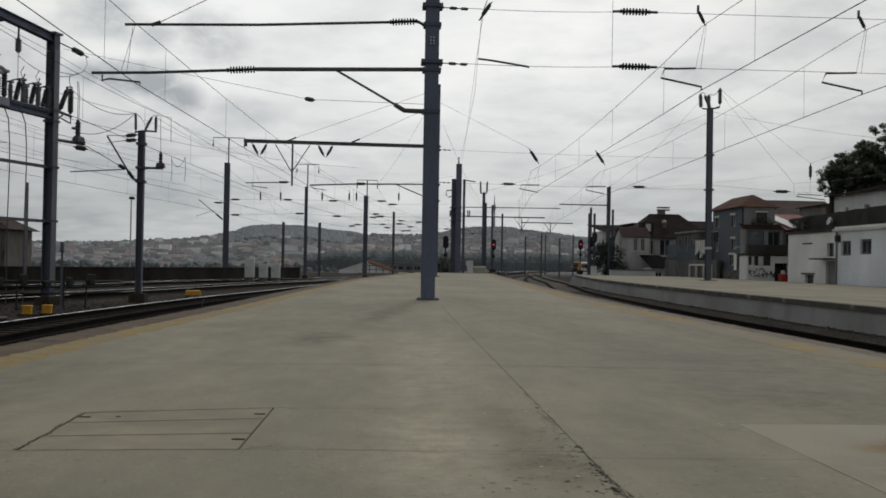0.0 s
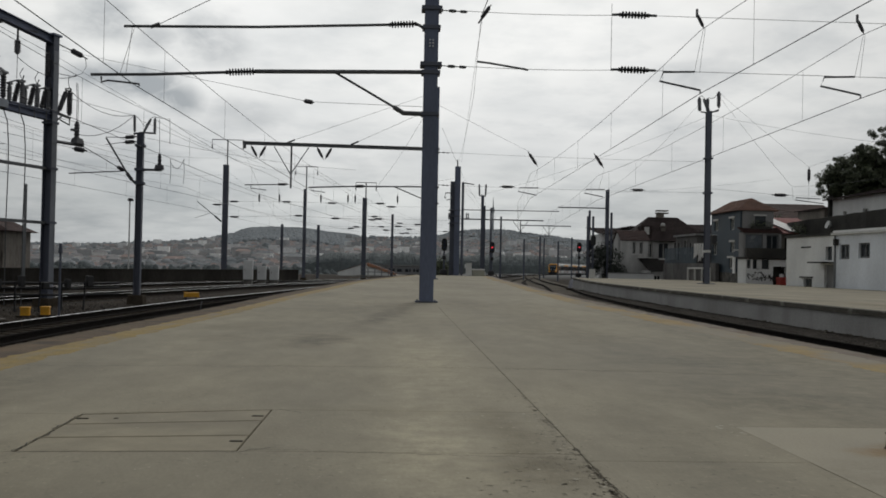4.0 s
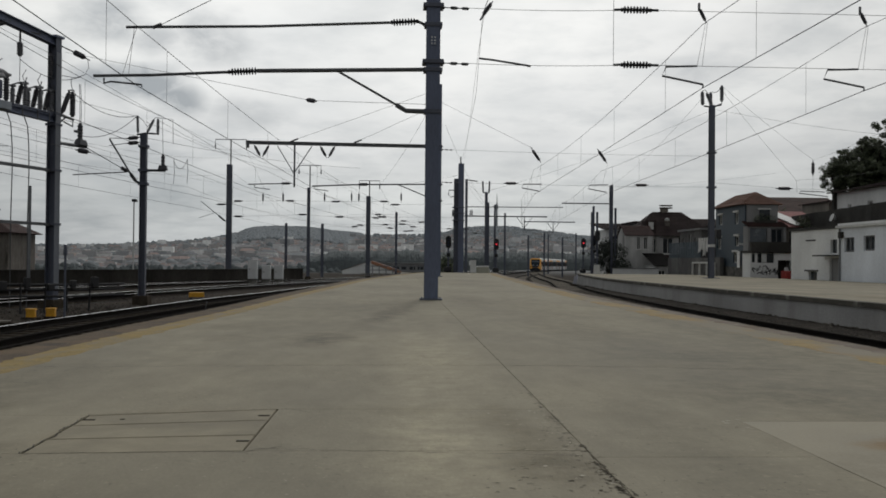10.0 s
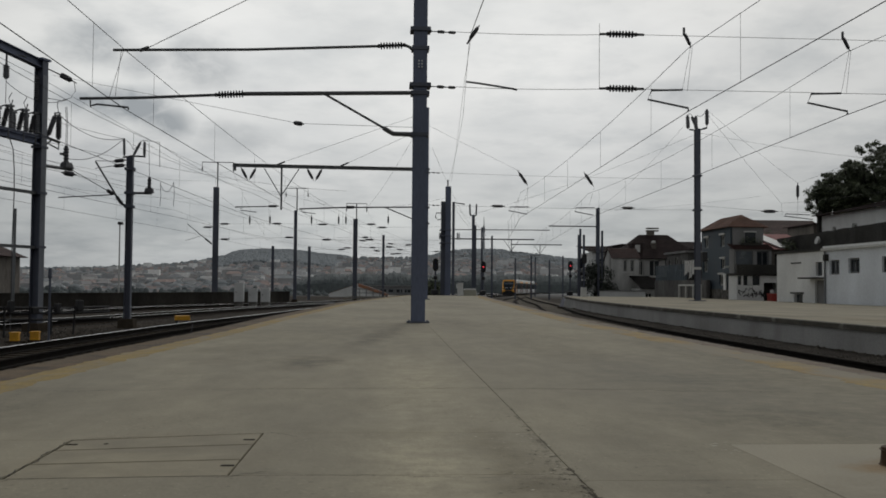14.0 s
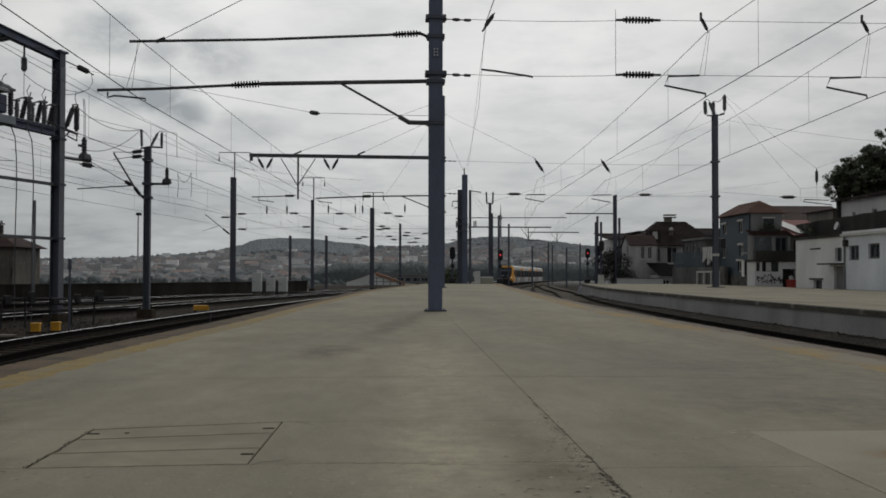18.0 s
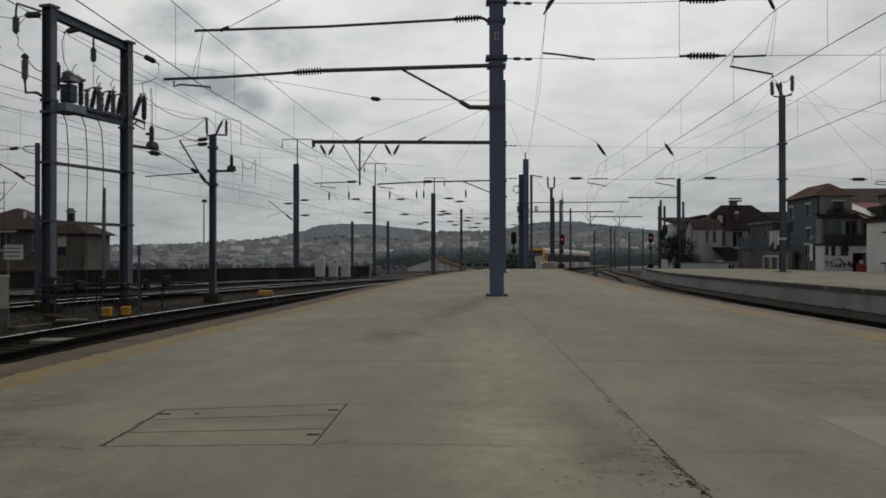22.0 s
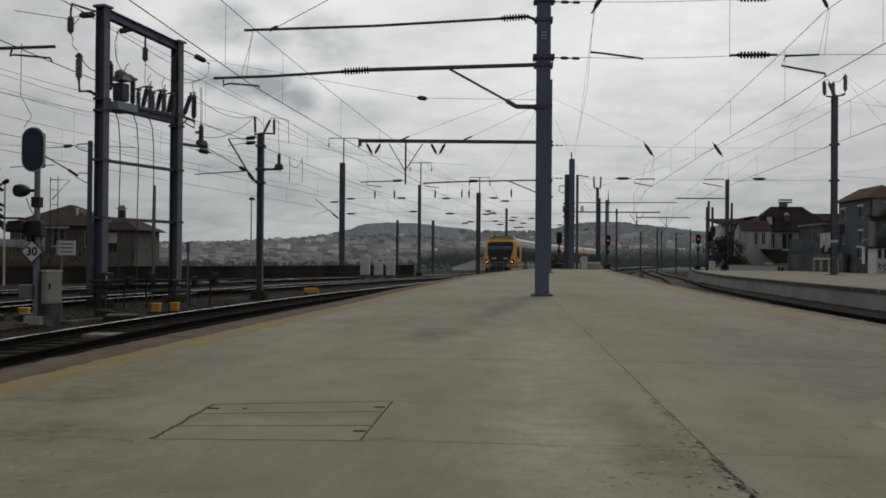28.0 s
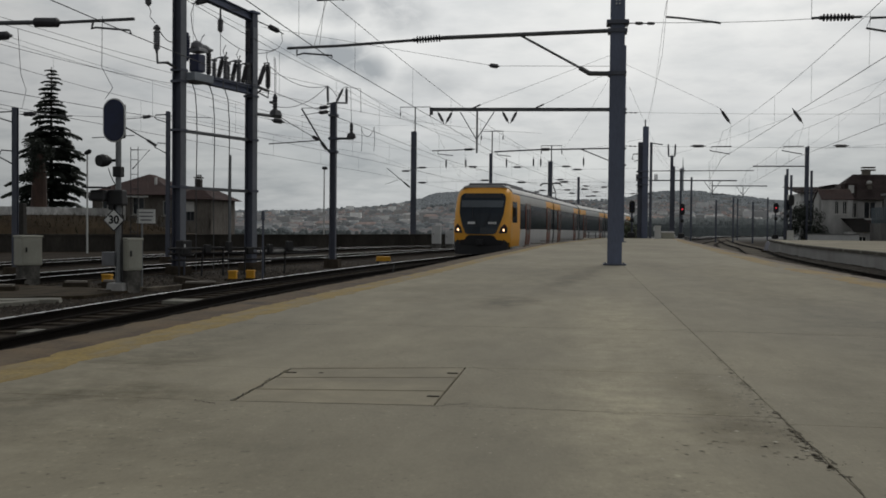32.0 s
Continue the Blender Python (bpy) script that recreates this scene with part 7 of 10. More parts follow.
PLINTH = material("blotched_plinth_concrete", (0.11, 0.105, 0.095), 0.95, 0, 0.6, 2.2, 14, 0.3, 0.3, mid=0.35)
CRESTWALL = material("stained_white_wall", (0.50, 0.50, 0.49), 0.95, 0, 0.5, 0.35, 6, 0.2, 0.2, stretch=(1, 1, 0.5), mid=0.3)
FRAME = material("white_window_frame", (0.55, 0.55, 0.53), 0.6, 0, 0.1, 2, 20, 0.05, 0.0)
CLOTH = material("white_laundry_cloth", (0.78, 0.78, 0.77), 0.9, 0, 0.1, 2, 20, 0.05, 0.0)
REDPLASTIC = material("red_plastic_bin", (0.36, 0.035, 0.025), 0.5, 0, 0.15, 2, 20, 0.05, 0.0)
BARK = material("tree_bark", (0.034, 0.029, 0.024), 0.95, 0, 0.4, 3, 20, 0.25, 0.5, stretch=(1, 1, 0.3))
LEAF = islands("dark_green_leaves", [(0.050, 0.062, 0.034), (0.085, 0.105, 0.055), (0.16, 0.185, 0.105), (0.060, 0.076, 0.044), (0.115, 0.135, 0.078)], 0.6)
NEEDLE = islands("dark_conifer_needles", [(0.018, 0.026, 0.018), (0.026, 0.036, 0.024), (0.022, 0.030, 0.022)], 0.7)


def wall_with_holes(x0, x1, z0, z1, holes, y, thick=0.25):
    """A front wall in the plane y with openings right through it."""
    xs = sorted({x0, x1, *[v for h in holes for v in (h[0] - h[2] / 2, h[0] + h[2] / 2)]})
    zs = sorted({z0, z1, *[v for h in holes for v in (h[1] - h[3] / 2, h[1] + h[3] / 2)]})
    bm = bmesh.new()
    for a, b in zip(xs, xs[1:]):
        for c, d in zip(zs, zs[1:]):
            mx, mz = (a + b) / 2, (c + d) / 2
            if any(abs(mx - h[0]) < h[2] / 2 and abs(mz - h[1]) < h[3] / 2 for h in holes):
                continue
            box(bm, (mx, y + thick / 2, mz), (b - a, thick, d - c))
    bmesh.ops.remove_doubles(bm, verts=bm.verts, dist=0.001)
    return bm


def tiles_roof(th, name, corners, mat, rows=16, thick=0.06, label=""):
    """A sloping roof face with courses of tiles that lap over one another; corners: eave left, eave right, top right, top left."""
    a, b, c, d = (Vector(p) for p in corners)
    bm = bmesh.new()
    nrm = (b - a).cross(d - a).normalized()
    if nrm.z < 0:
        nrm = -nrm
    for k in range(rows):
        f0, f1 = k / rows, (k + 1) / rows
        p = [a.lerp(d, f0), b.lerp(c, f0), b.lerp(c, f1), a.lerp(d, f1)]
        lo, hi = nrm * (thick * 0.8), nrm * (thick * 0.35)
        top = [bm.verts.new(v + o) for v, o in zip(p, (lo, lo, hi, hi))]
        bot = [bm.verts.new(v - nrm * 0.02) for v in p]
        try:
            bm.faces.new(top); bm.faces.new(bot[::-1])
            for i in range(4):
                bm.faces.new((bot[i], bot[(i + 1) % 4], top[(i + 1) % 4], top[i]))
        except ValueError:
            pass
    bmesh.ops.remove_doubles(bm, verts=bm.verts, dist=0.001)
    bmesh.ops.recalc_face_normals(bm, faces=bm.faces)
    return put(name, bm, mat, th, label)


def house(name, label, x0, x1, y, depth, z0, z1, wall, holes=(), roof=None, roof_mat=None, ridge=0.0, over=0.35, category="house", frames=True, m=None, side=()):
    """A block with a pierced front, side and back walls, windows or doors, and a roof. holes: (x, z, width, height, kind)."""
    th = thing(name, label, category, m or Matrix.Translation(((x0 + x1) / 2, y, z0)))
    if m:
        LOCAL.add(th.name)
    put("front_wall", wall_with_holes(x0, x1, z0, z1, holes, y), wall, th)
    # the left side may have windows too: (way back, z, width, height)
    bm = wall_with_holes(-(depth - 0.25), 0, z0, z1, [(-h[0], *h[1:]) for h in side], 0)
    bmesh.ops.transform(bm, matrix=Matrix.Translation((x0, y + 0.25, 0)) @ Matrix.Rotation(-math.pi / 2, 4, "Z"), verts=bm.verts)
    put("side_wall", bm, wall, th)
    put("side_wall", box(bmesh.new(), (x1 - 0.125, y + 0.25 + (depth - 0.25) / 2, (z0 + z1) / 2), (0.25, depth - 0.25, z1 - z0)), wall, th)
    for yy, hz, w, h in side:
        win = put("window", box(bmesh.new(), (x0 + 0.16, y + 0.25 + yy, hz), (0.03, w, h)), PANE, th, "dark window pane")
        bm = bmesh.new()
        for dy in (-w / 2 + 0.04, 0, w / 2 - 0.04):
            box(bm, (x0 + 0.12, y + 0.25 + yy + dy, hz), (0.04, 0.06, h))
        for dz in (-h / 2 + 0.04, h / 2 - 0.04):
            box(bm, (x0 + 0.115, y + 0.25 + yy, hz + dz), (0.04, w - 0.1, 0.08))
        put("window_frame", bm, FRAME, win, "pale window frame")
        put("lintel", box(bmesh.new(), (x0 - 0.03, y + 0.25 + yy, hz + h / 2 + 0.07), (0.12, w + 0.25, 0.14)), FRAME, win, "pale stone lintel")
    put("back_wall", box(bmesh.new(), ((x0 + x1) / 2, y + depth - 0.125, (z0 + z1) / 2), (x1 - x0 - 0.5, 0.25, z1 - z0)), wall, th)
    for hx, hz, w, h, kind in holes:
        if kind == "door":
            put("door", box(bmesh.new(), (hx, y + 0.18, hz), (w, 0.06, h)), GREYWALL, th, "weathered grey door")
        elif kind == "gap":
            put("dark_opening", box(bmesh.new(), (hx, y + 0.9, hz), (w * 1.0, 0.05, h)), DARKWALL, th, "dark open doorway")
        else:
            win = put("window", box(bmesh.new(), (hx, y + 0.17, hz), (w, 0.03, h)), PANE, th, "dark window pane")
            if frames:
                fm = FRAME if frames is True else frames
                bm = bmesh.new()
                t = min(0.09, w * 0.14)
                for dx in (-w / 2 + t / 2, w / 2 - t / 2, 0):
                    box(bm, (hx + dx, y + 0.135, hz), (t if dx else t * 0.7, 0.04, h))
                for dz in (-h / 2 + t / 2, h / 2 - t / 2):
                    box(bm, (hx, y + 0.13, hz + dz), (w - 2 * t, 0.04, t))
                put("window_frame", bm, fm, win, "pale window frame" if frames is True else "dark grey window frame")
                if frames is True:
                    put("window_sill", box(bmesh.new(), (hx, y - 0.04, hz - h / 2 - 0.05), (w + 0.2, 0.16, 0.09)), FRAME, win, "pale stone sill")
    X0, X1, Y0, Y1 = x0 - over, x1 + over, y - over, y + depth + over
    zt, cx, cy = z1 + ridge, (x0 + x1) / 2, y + depth / 2
    ze = z1 - 0.02
    if roof == "hip":
        k = min(x1 - x0, depth) / 2 * 0.9
        r0, r1 = ((x0 + k, cy), (x1 - k, cy)) if x1 - x0 > depth else ((cx, y + k), (cx, y + depth - k))
        R0, R1 = (*r0, zt), (*r1, zt)
        if x1 - x0 > depth:
            faces = [[(X0, Y0, ze), (X1, Y0, ze), R1, R0], [(X1, Y1, ze), (X0, Y1, ze), R0, R1], [(X0, Y1, ze), (X0, Y0, ze), R0, R0], [(X1, Y0, ze), (X1, Y1, ze), R1, R1]]
        else:
            faces = [[(X0, Y0, ze), (X1, Y0, ze), R0, R0], [(X1, Y1, ze), (X0, Y1, ze), R1, R1], [(X0, Y1, ze), (X0, Y0, ze), R0, R1], [(X1, Y0, ze), (X1, Y1, ze), R1, R0]]
        for f in faces:
            tiles_roof(th, "roof_slope", f, roof_mat)
    elif roof == "gable_x":
        tiles_roof(th, "roof_slope", [(X0, Y0, ze), (X1, Y0, ze), (X1, cy, zt), (X0, cy, zt)], roof_mat)
        tiles_roof(th, "roof_slope", [(X1, Y1, ze), (X0, Y1, ze), (X0, cy, zt), (X1, cy, zt)], roof_mat)
        for sx in (x0, x1 - 0.25):
            put("gable", prism(bmesh.new(), [(0, 0), (depth, 0), (depth / 2, ridge - 0.05)], (sx, y, z1), (0, 1, 0), (0, 0, 1), (0.25, 0, 0)), wall, th)
    elif roof == "gable_y":
        tiles_roof(th, "roof_slope", [(X0, Y1, ze), (X0, Y0, ze), (cx, Y0, zt), (cx, Y1, zt)], roof_mat)
        tiles_roof(th, "roof_slope", [(X1, Y0, ze), (X1, Y1, ze), (cx, Y1, zt), (cx, Y0, zt)], roof_mat)
        put("gable", prism(bmesh.new(), [(x0, z1), (x1, z1), (cx, zt - 0.05)], (0, y, 0), (1, 0, 0), (0, 0, 1), (0, 0.25, 0)), wall, th)
    elif roof == "shed":
        tiles_roof(th, "roof_slope", [(X0, Y0, ze), (X1, Y0, ze), (X1, Y1, zt), (X0, Y1, zt)], roof_mat)
    else:
        put("flat_roof", box(bmesh.new(), (cx, cy, z1 + 0.06), (x1 - x0 + 2 * over, depth + 2 * over, 0.16)), roof_mat or wall, th)
    return th


def chimney(th, x, y, z0, z1, w=0.7, mat=None):
    put("chimney", box(bmesh.new(), (x, y, (z0 + z1) / 2), (w, w, z1 - z0)), mat or WHITEWALL, th)
    put("chimney_cap", box(bmesh.new(), (x, y, z1 + 0.12), (w * 1.35, w * 1.35, 0.12)), mat or WHITEWALL, th)


def leaf_clump(th, c, r, n, mat=None, seed=None, flat=1.0):
    rnd = random.Random(seed if seed is not None else int(c[0] * 37 + c[2] * 91))
    v, f = [], []
    for k in range(n):
        d = Vector((rnd.gauss(0, 1), rnd.gauss(0, 1), rnd.gauss(0, 1))).normalized() * r * rnd.random() ** 0.45
        d.z *= flat
        p = Vector(c) + d
        u = Vector((rnd.gauss(0, 1), rnd.gauss(0, 1), rnd.gauss(0, 1))).normalized()
        w = u.cross(Vector((rnd.gauss(0, 1), rnd.gauss(0, 1), 1))).normalized()
        s = r * rnd.uniform(0.10, 0.2)
        i = len(v)
        v += [tuple(p - u * s), tuple(p + w * s * 0.5), tuple(p + u * s), tuple(p - w * s * 0.5)]
        f.append((i, i + 1, i + 2, i + 3))
    me = mesh_of("foliage", v, f, mat or LEAF)
    me.transform(th.matrix_basis.inverted())
    return link("foliage", me, None, th, "dark green leaves")


def facing_track(x, y):
    """The space of a building whose front looks across the platform: its own x runs towards the camera."""
    return Matrix.Translation((x, y, 0)) @ Matrix.Rotation(-math.pi / 2, 4, "Z")


# --- the low white building behind the second platform
def white_building():
    m = facing_track(25.0, 59.9)
    th = house("white_annex", "low white rendered annex with a small canopy door", 0, 7.0, 0, 6.0, -0.9, 2.98, WHITEWALL,
               [(5.9, 1.95, 0.85, 0.78, "window"), (5.95, 0.35, 1.2, 1.9, "door"), (3.15, 0.1, 1.15, 0.75, "window"), (6.75, -0.1, 0.3, 0.45, "window")], None, DARKWALL, over=0.10, category="building", frames=False, m=m)
    put("canopy", box(bmesh.new(), (5.75, -0.35, 1.42), (2.0, 0.8, 0.08)), DARKWALL, th, "dark flat door canopy")
    put("wall_mark", box(bmesh.new(), (2.85, -0.012, 2.35), (1.4, 0.02, 0.08)), DARKWALL, th, "dark stain line")
    put("hatch_lintel", box(bmesh.new(), (3.05, -0.04, 0.55), (1.7, 0.14, 0.08)), DARKWALL, th)
    m = facing_track(24.8, 52.85)
    th = house("white_building", "plain pale blue-white rendered building with square windows", 0, 14, 0, 6.2, -0.9, 3.05, PALEBLUE,
               [(1.15, 2.0, 1.15, 0.80, "window"), (3.35, 2.05, 1.2, 0.80, "window"), (6.8, 2.05, 1.2, 0.80, "window"), (10, 2.05, 1.2, 0.80, "window")], None, WHITEWALL, over=0.08, category="building", frames=GREYFRAME, m=m)
    put("eave_band", box(bmesh.new(), (7.0, -0.10, 3.0), (14.2, 0.2, 0.12)), FRAME, th, "pale eave moulding")
    put("down_pipe", cyl(bmesh.new(), (0.12, -0.06, -0.8), (0.12, -0.06, 2.9), 0.05), GALV, th)
    put("vent_box", box(bmesh.new(), (0.35, -0.1, 2.55), (0.3, 0.2, 0.35)), DARKWALL, th)


white_building()
dark = thing("terrace_wall", "black mossy terrace wall above the white building", "wall", Matrix.Translation((31, 65, -1)), kind="structure")
bm = bmesh.new()
n = 30
fr = []
for k in range(n + 1):
    y = 73.8 - 25.3 * k / n
    h = 4.62 + 0.018 * (75 - y) + 0.07 * noise.noise(Vector((y * 0.8, 0, 0)))
    x = 30.8 + 0.12 * noise.noise(Vector((y * 1.1, 3, 0)))
    fr.append([bm.verts.new(p) for p in ((x, y, -1), (x, y, h), (x + 3.5, y, h + 0.2), (x + 3.5, y, -1))])
for a, b in zip(fr, fr[1:]):
    for i in range(3):
        bm.faces.new((a[i], b[i], b[i + 1], a[i + 1]))
bm.faces.new(fr[0]); bm.faces.new(fr[-1][::-1])
bmesh.ops.recalc_face_normals(bm, faces=bm.faces)
put("wall_body", bm, DARKWALL, dark)
put("white_vent", lathe(bmesh.new(), (30.7, 66.0, 4.1), (30.4, 66.0, 4.2), ((0, 0.05), (0.5, 0.22), (1, 0.3)), 10), WHITEMETAL, dark, "small white dish")
for k in range(7):
    leaf_clump(dark, (30.7, 72.4 - 0.36 * k, 3.85 + 0.15 * (k % 3)), 0.42, 90, seed=30 + k)
up = house("upper_white_house", "white house with a dark low-pitched roof on the terrace", 0, 16, 0, 8, 4.0, 6.75, WHITEWALL, [(2.2, 5.4, 0.6, 0.7, "window"), (5.5, 5.4, 0.8, 0.8, "window")], "shed", TILE_DARK, 2.0, 0.6, m=facing_track(36.0, 77.2))
put("gutter_post", box(bmesh.new(), (-0.2, -0.1, 5.5), (0.3, 0.3, 3.2)), DARKWALL, up)
chimney(up, 6.0, 4, 8.0, 9.2, 0.8)
house("brown_gable_house", "brown rendered house with a dark lean-to roof", 0, 5.2, 0, 7, 2.0, 6.1, STAINWALL, [], "shed", TILE_DARK, 1.2, 0.25, m=facing_track(35.6, 83.0))
house("tiled_back_house", "stone house with a brown tiled gable roof", 36.4, 43.0, 91, 8, 1.0, 6.0, STAINWALL, [(37.6, 5.3, 0.9, 0.9, "window")], "gable_x", TILE_BROWN, 1.6, 0.3)
pink = house("striped_roof_shed", "shed under a faded red and white sheet roof", 28.9, 32.8, 72.0, 5, -0.5, 3.75, STAINWALL, [(29.0, 3.0, 0.9, 1.1, "gap"), (30.5, 3.0, 1.2, 1.1, "gap")], "shed", TILE_PINK, 1.45, 0.3, category="shed")
bm = bmesh.new()
prism(bm, [(30.2, 0), (31.3, 0), (30.4, 1), (29.4, 1)], (0, 71.7, 3.86), (1, 0, 0), (0, 5.5, 1.47), (0, -0.02, 0.06))
put("pale_strip", bm, WHITEMETAL, pink, "pale translucent roof strip")


def blue_house():
    y = 69.0
    th = house("blue_house", "blue-grey tiled house with pale lintels and a red hip roof", 25.35, 27.75, y, 6.3, -0.9, 5.25, BLUEWALL, [], "hip", TILE_RED, 0.95, 0.30,
               side=[(4.9, 4.3, 0.8, 0.75), (1.4, 4.3, 0.8, 0.85), (5.2, 2.5, 0.9, 0.9), (1.3, 2.6, 0.8, 0.75), (1.6, 1.4, 0.9, 0.8)])
    put("plinth", box(bmesh.new(), (25.33, y + 3.2, -0.08), (0.05, 6.0, 1.6)), PLINTH, th, "blotched dirty plinth")
    put("front_upper", box(bmesh.new(), (26.6, y - 0.09, 4.3), (2.25, 0.16, 1.8)), GREYWALL, th, "grey rendered upper front")
    put("front_window", box(bmesh.new(), (26.75, y - 0.19, 4.45), (0.75, 0.05, 0.8)), PANE, th, "dark window pane")
    put("window_surround", box(bmesh.new(), (26.75, y - 0.175, 4.9), (0.95, 0.06, 0.10)), FRAME, th)
    put("window_box", box(bmesh.new(), (26.75, y - 0.35, 3.98), (1.4, 0.4, 0.18)), DARKWALL, th, "dark balcony box")
    for k in range(5):
        leaf_clump(th, (26.1 + 0.32 * k, y - 0.4, 4.15 + 0.12 * (k % 2)), 0.30, 70, seed=200 + k)
    put("drape", box(bmesh.new(), (25.25, y + 0.9, 1.25), (0.06, 0.5, 1.2)), CLOTH, th, "hanging white sheet")
    put("wall_lamp", box(bmesh.new(), (25.15, y + 0.1, 2.35), (0.45, 0.14, 0.12)), WHITEMETAL, th)
    an = house("annex_house", "dim grey annex under a red lean-to roof", 25.25, 28.0, y - 1.0, 0.98, 1.2, 3.62, GREYWALL, [(26.0, 2.95, 1.25, 1.05, "window"), (27.35, 2.9, 0.9, 1.15, "window")], "shed", TILE_MAROON, 0.38, 0.12, frames=GREYFRAME)
    put("veranda_pane", box(bmesh.new(), (26.0, y - 0.90, 2.95), (1.18, 0.03, 1.0)), BANDGLASS, an, "pale glazed veranda pane")
    shop = house("painted_shop", "low white shop front with scrawled paint", 25.2, 28.6, y - 1.6, 1.58, -0.9, 1.72, WHITEWALL,
                 [(25.42, 1.35, 0.26, 0.62, "window"), (26.3, 1.35, 1.2, 0.68, "window"), (27.65, 0.45, 0.95, 1.5, "gap")], None, DARKWALL, over=0.1, category="shop", frames=False)
    put("dark_fascia", box(bmesh.new(), (26.9, y - 1.72, 2.12), (3.5, 0.3, 0.72)), DARKWALL, shop, "dark stained fascia")
    put("white_shutter", box(bmesh.new(), (26.15, y - 1.63, 1.35), (0.36, 0.06, 0.64)), WHITEMETAL, shop, "white shutter")
    put("hung_shirt", box(bmesh.new(), (27.75, y - 1.66, 0.35), (0.34, 0.04, 0.7), 0, 0.8), CLOTH, shop, "hanging white cloth")
    rnd = random.Random(3)
    bm = bmesh.new()
    for k in range(22):                       # scrawled strokes of paint
        x, z = 25.38 + 0.084 * k + rnd.uniform(-0.1, 0.1), 0.42 + rnd.uniform(-0.22, 0.25)
        tube(bm, [(x, y - 1.612, z), (x + rnd.uniform(-0.12, 0.2), y - 1.612, z + rnd.uniform(0.05, 0.22)), (x + rnd.uniform(0.05, 0.2), y - 1.612, z + rnd.uniform(-0.18, 0.1))], 0.030, 4)
    put("scrawl", bm, BLACK, shop, "black scrawled strokes of paint")
    b = thing("waste_bin", "red plastic waste bin beside the shop", "bin", Matrix.Translation((27.5, 66.2, -0.9)))
    put("bin_body", box(bmesh.new(), (27.6, 66.2, -0.25), (1.0, 0.8, 1.3), 0, 1.06, 0.05), REDPLASTIC, b)
    put("bin_lid", box(bmesh.new(), (27.6, 66.2, 0.42), (1.1, 0.9, 0.08), 0, 0.94, 0.03), REDPLASTIC, b)


blue_house()


def middle_houses():
    y = 98.0
    th = house("villa", "white villa under a large dark maroon hip roof", 24.8, 32.5, y, 5.2, -1.0, 3.75, VILLAWALL, [(26.6, 2.75, 0.55, 1.5, "window"), (28.05, 2.75, 1.15, 1.7, "window"), (30.2, 2.75, 0.8, 1.4, "window")], "hip", TILE_DARK, 2.55, 0.5)
    chimney(th, 28.2, y + 0.9, 4.3, 5.15, 0.42, STAINWALL)
    put("chimney_pot", lathe(bmesh.new(), (28.2, y + 0.9, 5.3), (28.2, y + 0.9, 5.62), ((0, 0.20), (0.6, 0.24), (1, 0.12)), 10), FRAME, th, "pale round chimney pot")
    put("dormer", box(bmesh.new(), (26.2, y + 0.5, 4.65), (1.1, 1.6, 1.3)), TILE_DARK, th, "dark dormer on the roof")
    put("dormer_window", box(bmesh.new(), (26.2, y - 0.33, 4.75), (0.5, 0.06, 0.75)), FRAME, th, "pale dormer window")
    put("veranda_roof", prism(bmesh.new(), [(0, 0), (1.3, 0.55), (1.3, 0.66), (0, 0.10)], (27.5, y - 1.3, 1.2), (0, 1, 0), (0, 0, 1), (3.3, 0, 0)), TILE_DARK, th, "dark veranda roof")
    for k in range(4):
        put("veranda_post", box(bmesh.new(), (27.7 + 0.98 * k, y - 1.15, 0.15), (0.14, 0.14, 2.2)), DARKWALL, th, "dark veranda post")
    put("large_chimney", box(bmesh.new(), (28.4, y + 2.8, 6.3), (0.7, 0.6, 0.9)), STAINWALL, th, "stained square chimney")
    for z in (6.75, 7.0):
        put("chimney_slab", box(bmesh.new(), (28.6, y + 2.8, z), (1.2, 0.8, 0.12)), STAINWALL, th)
    for x in (29.2, 26.1):
        put("drain_pipe", cyl(bmesh.new(), (x, y - 0.08, -1.0), (x, y - 0.08, 3.6), 0.06), DARKWALL, th)
    house("gabled_wing", "white wing with a dark tiled gable roof", 22.8, 25.5, y - 3.6, 3.3, -1.0, 3.65, VILLAWALL, [(24.1, 2.9, 0.35, 1.2, "window"), (24.8, 2.9, 0.4, 1.2, "window")], "gable_x", TILE_MAROON, 1.0, 0.12)
    house("corner_house", "white house with a steep dark roof", 25.6, 29.5, 116, 7, -1.2, 5.0, WHITEWALL, [(26.8, 4.0, 1.3, 0.5, "window"), (26.6, 2.0, 0.9, 1.3, "window")], "shed", TILE_DARK, 1.0, 0.5)
    house("back_villa", "dark roofed house behind the villa", 27.9, 31.5, 110, 6, 0.0, 5.6, SOOTWALL, [(29.0, 4.6, 0.8, 0.9, "window")], None, TILE_DARK, over=0.35)
    house("back_row", "row of brown roofs behind the villa", 32.6, 38.0, 110, 6, 0.0, 5.2, SOOTWALL, [(34.5, 4.4, 1.8, 0.7, "window")], "gable_x", TILE_DARK, 1.0, 0.4)
    house("lean_to", "garden shed under a black lean-to roof", 24.6, 26.2, 90, 4, -1.0, 0.7, VILLAWALL, [(25.2, 0.0, 0.7, 0.6, "window")], "shed", BLACKROOF, 1.2, 0.2, category="shed")
    house("side_block", "stained grey block with a pale parapet", 0, 6.0, 0, 6, -1.0, 3.75, SOOTWALL, [(1.0, 2.8, 0.6, 0.8, "window"), (2.9, 2.85, 0.7, 1.1, "window"), (4.4, 2.7, 0.6, 0.8, "window")], None, GREYWALL, over=0.2, m=facing_track(25.6, 85.6))
    g = thing("garden_wall", "low pale garden wall behind the platform", "wall", Matrix.Translation((22, 88, -1)), kind="structure")
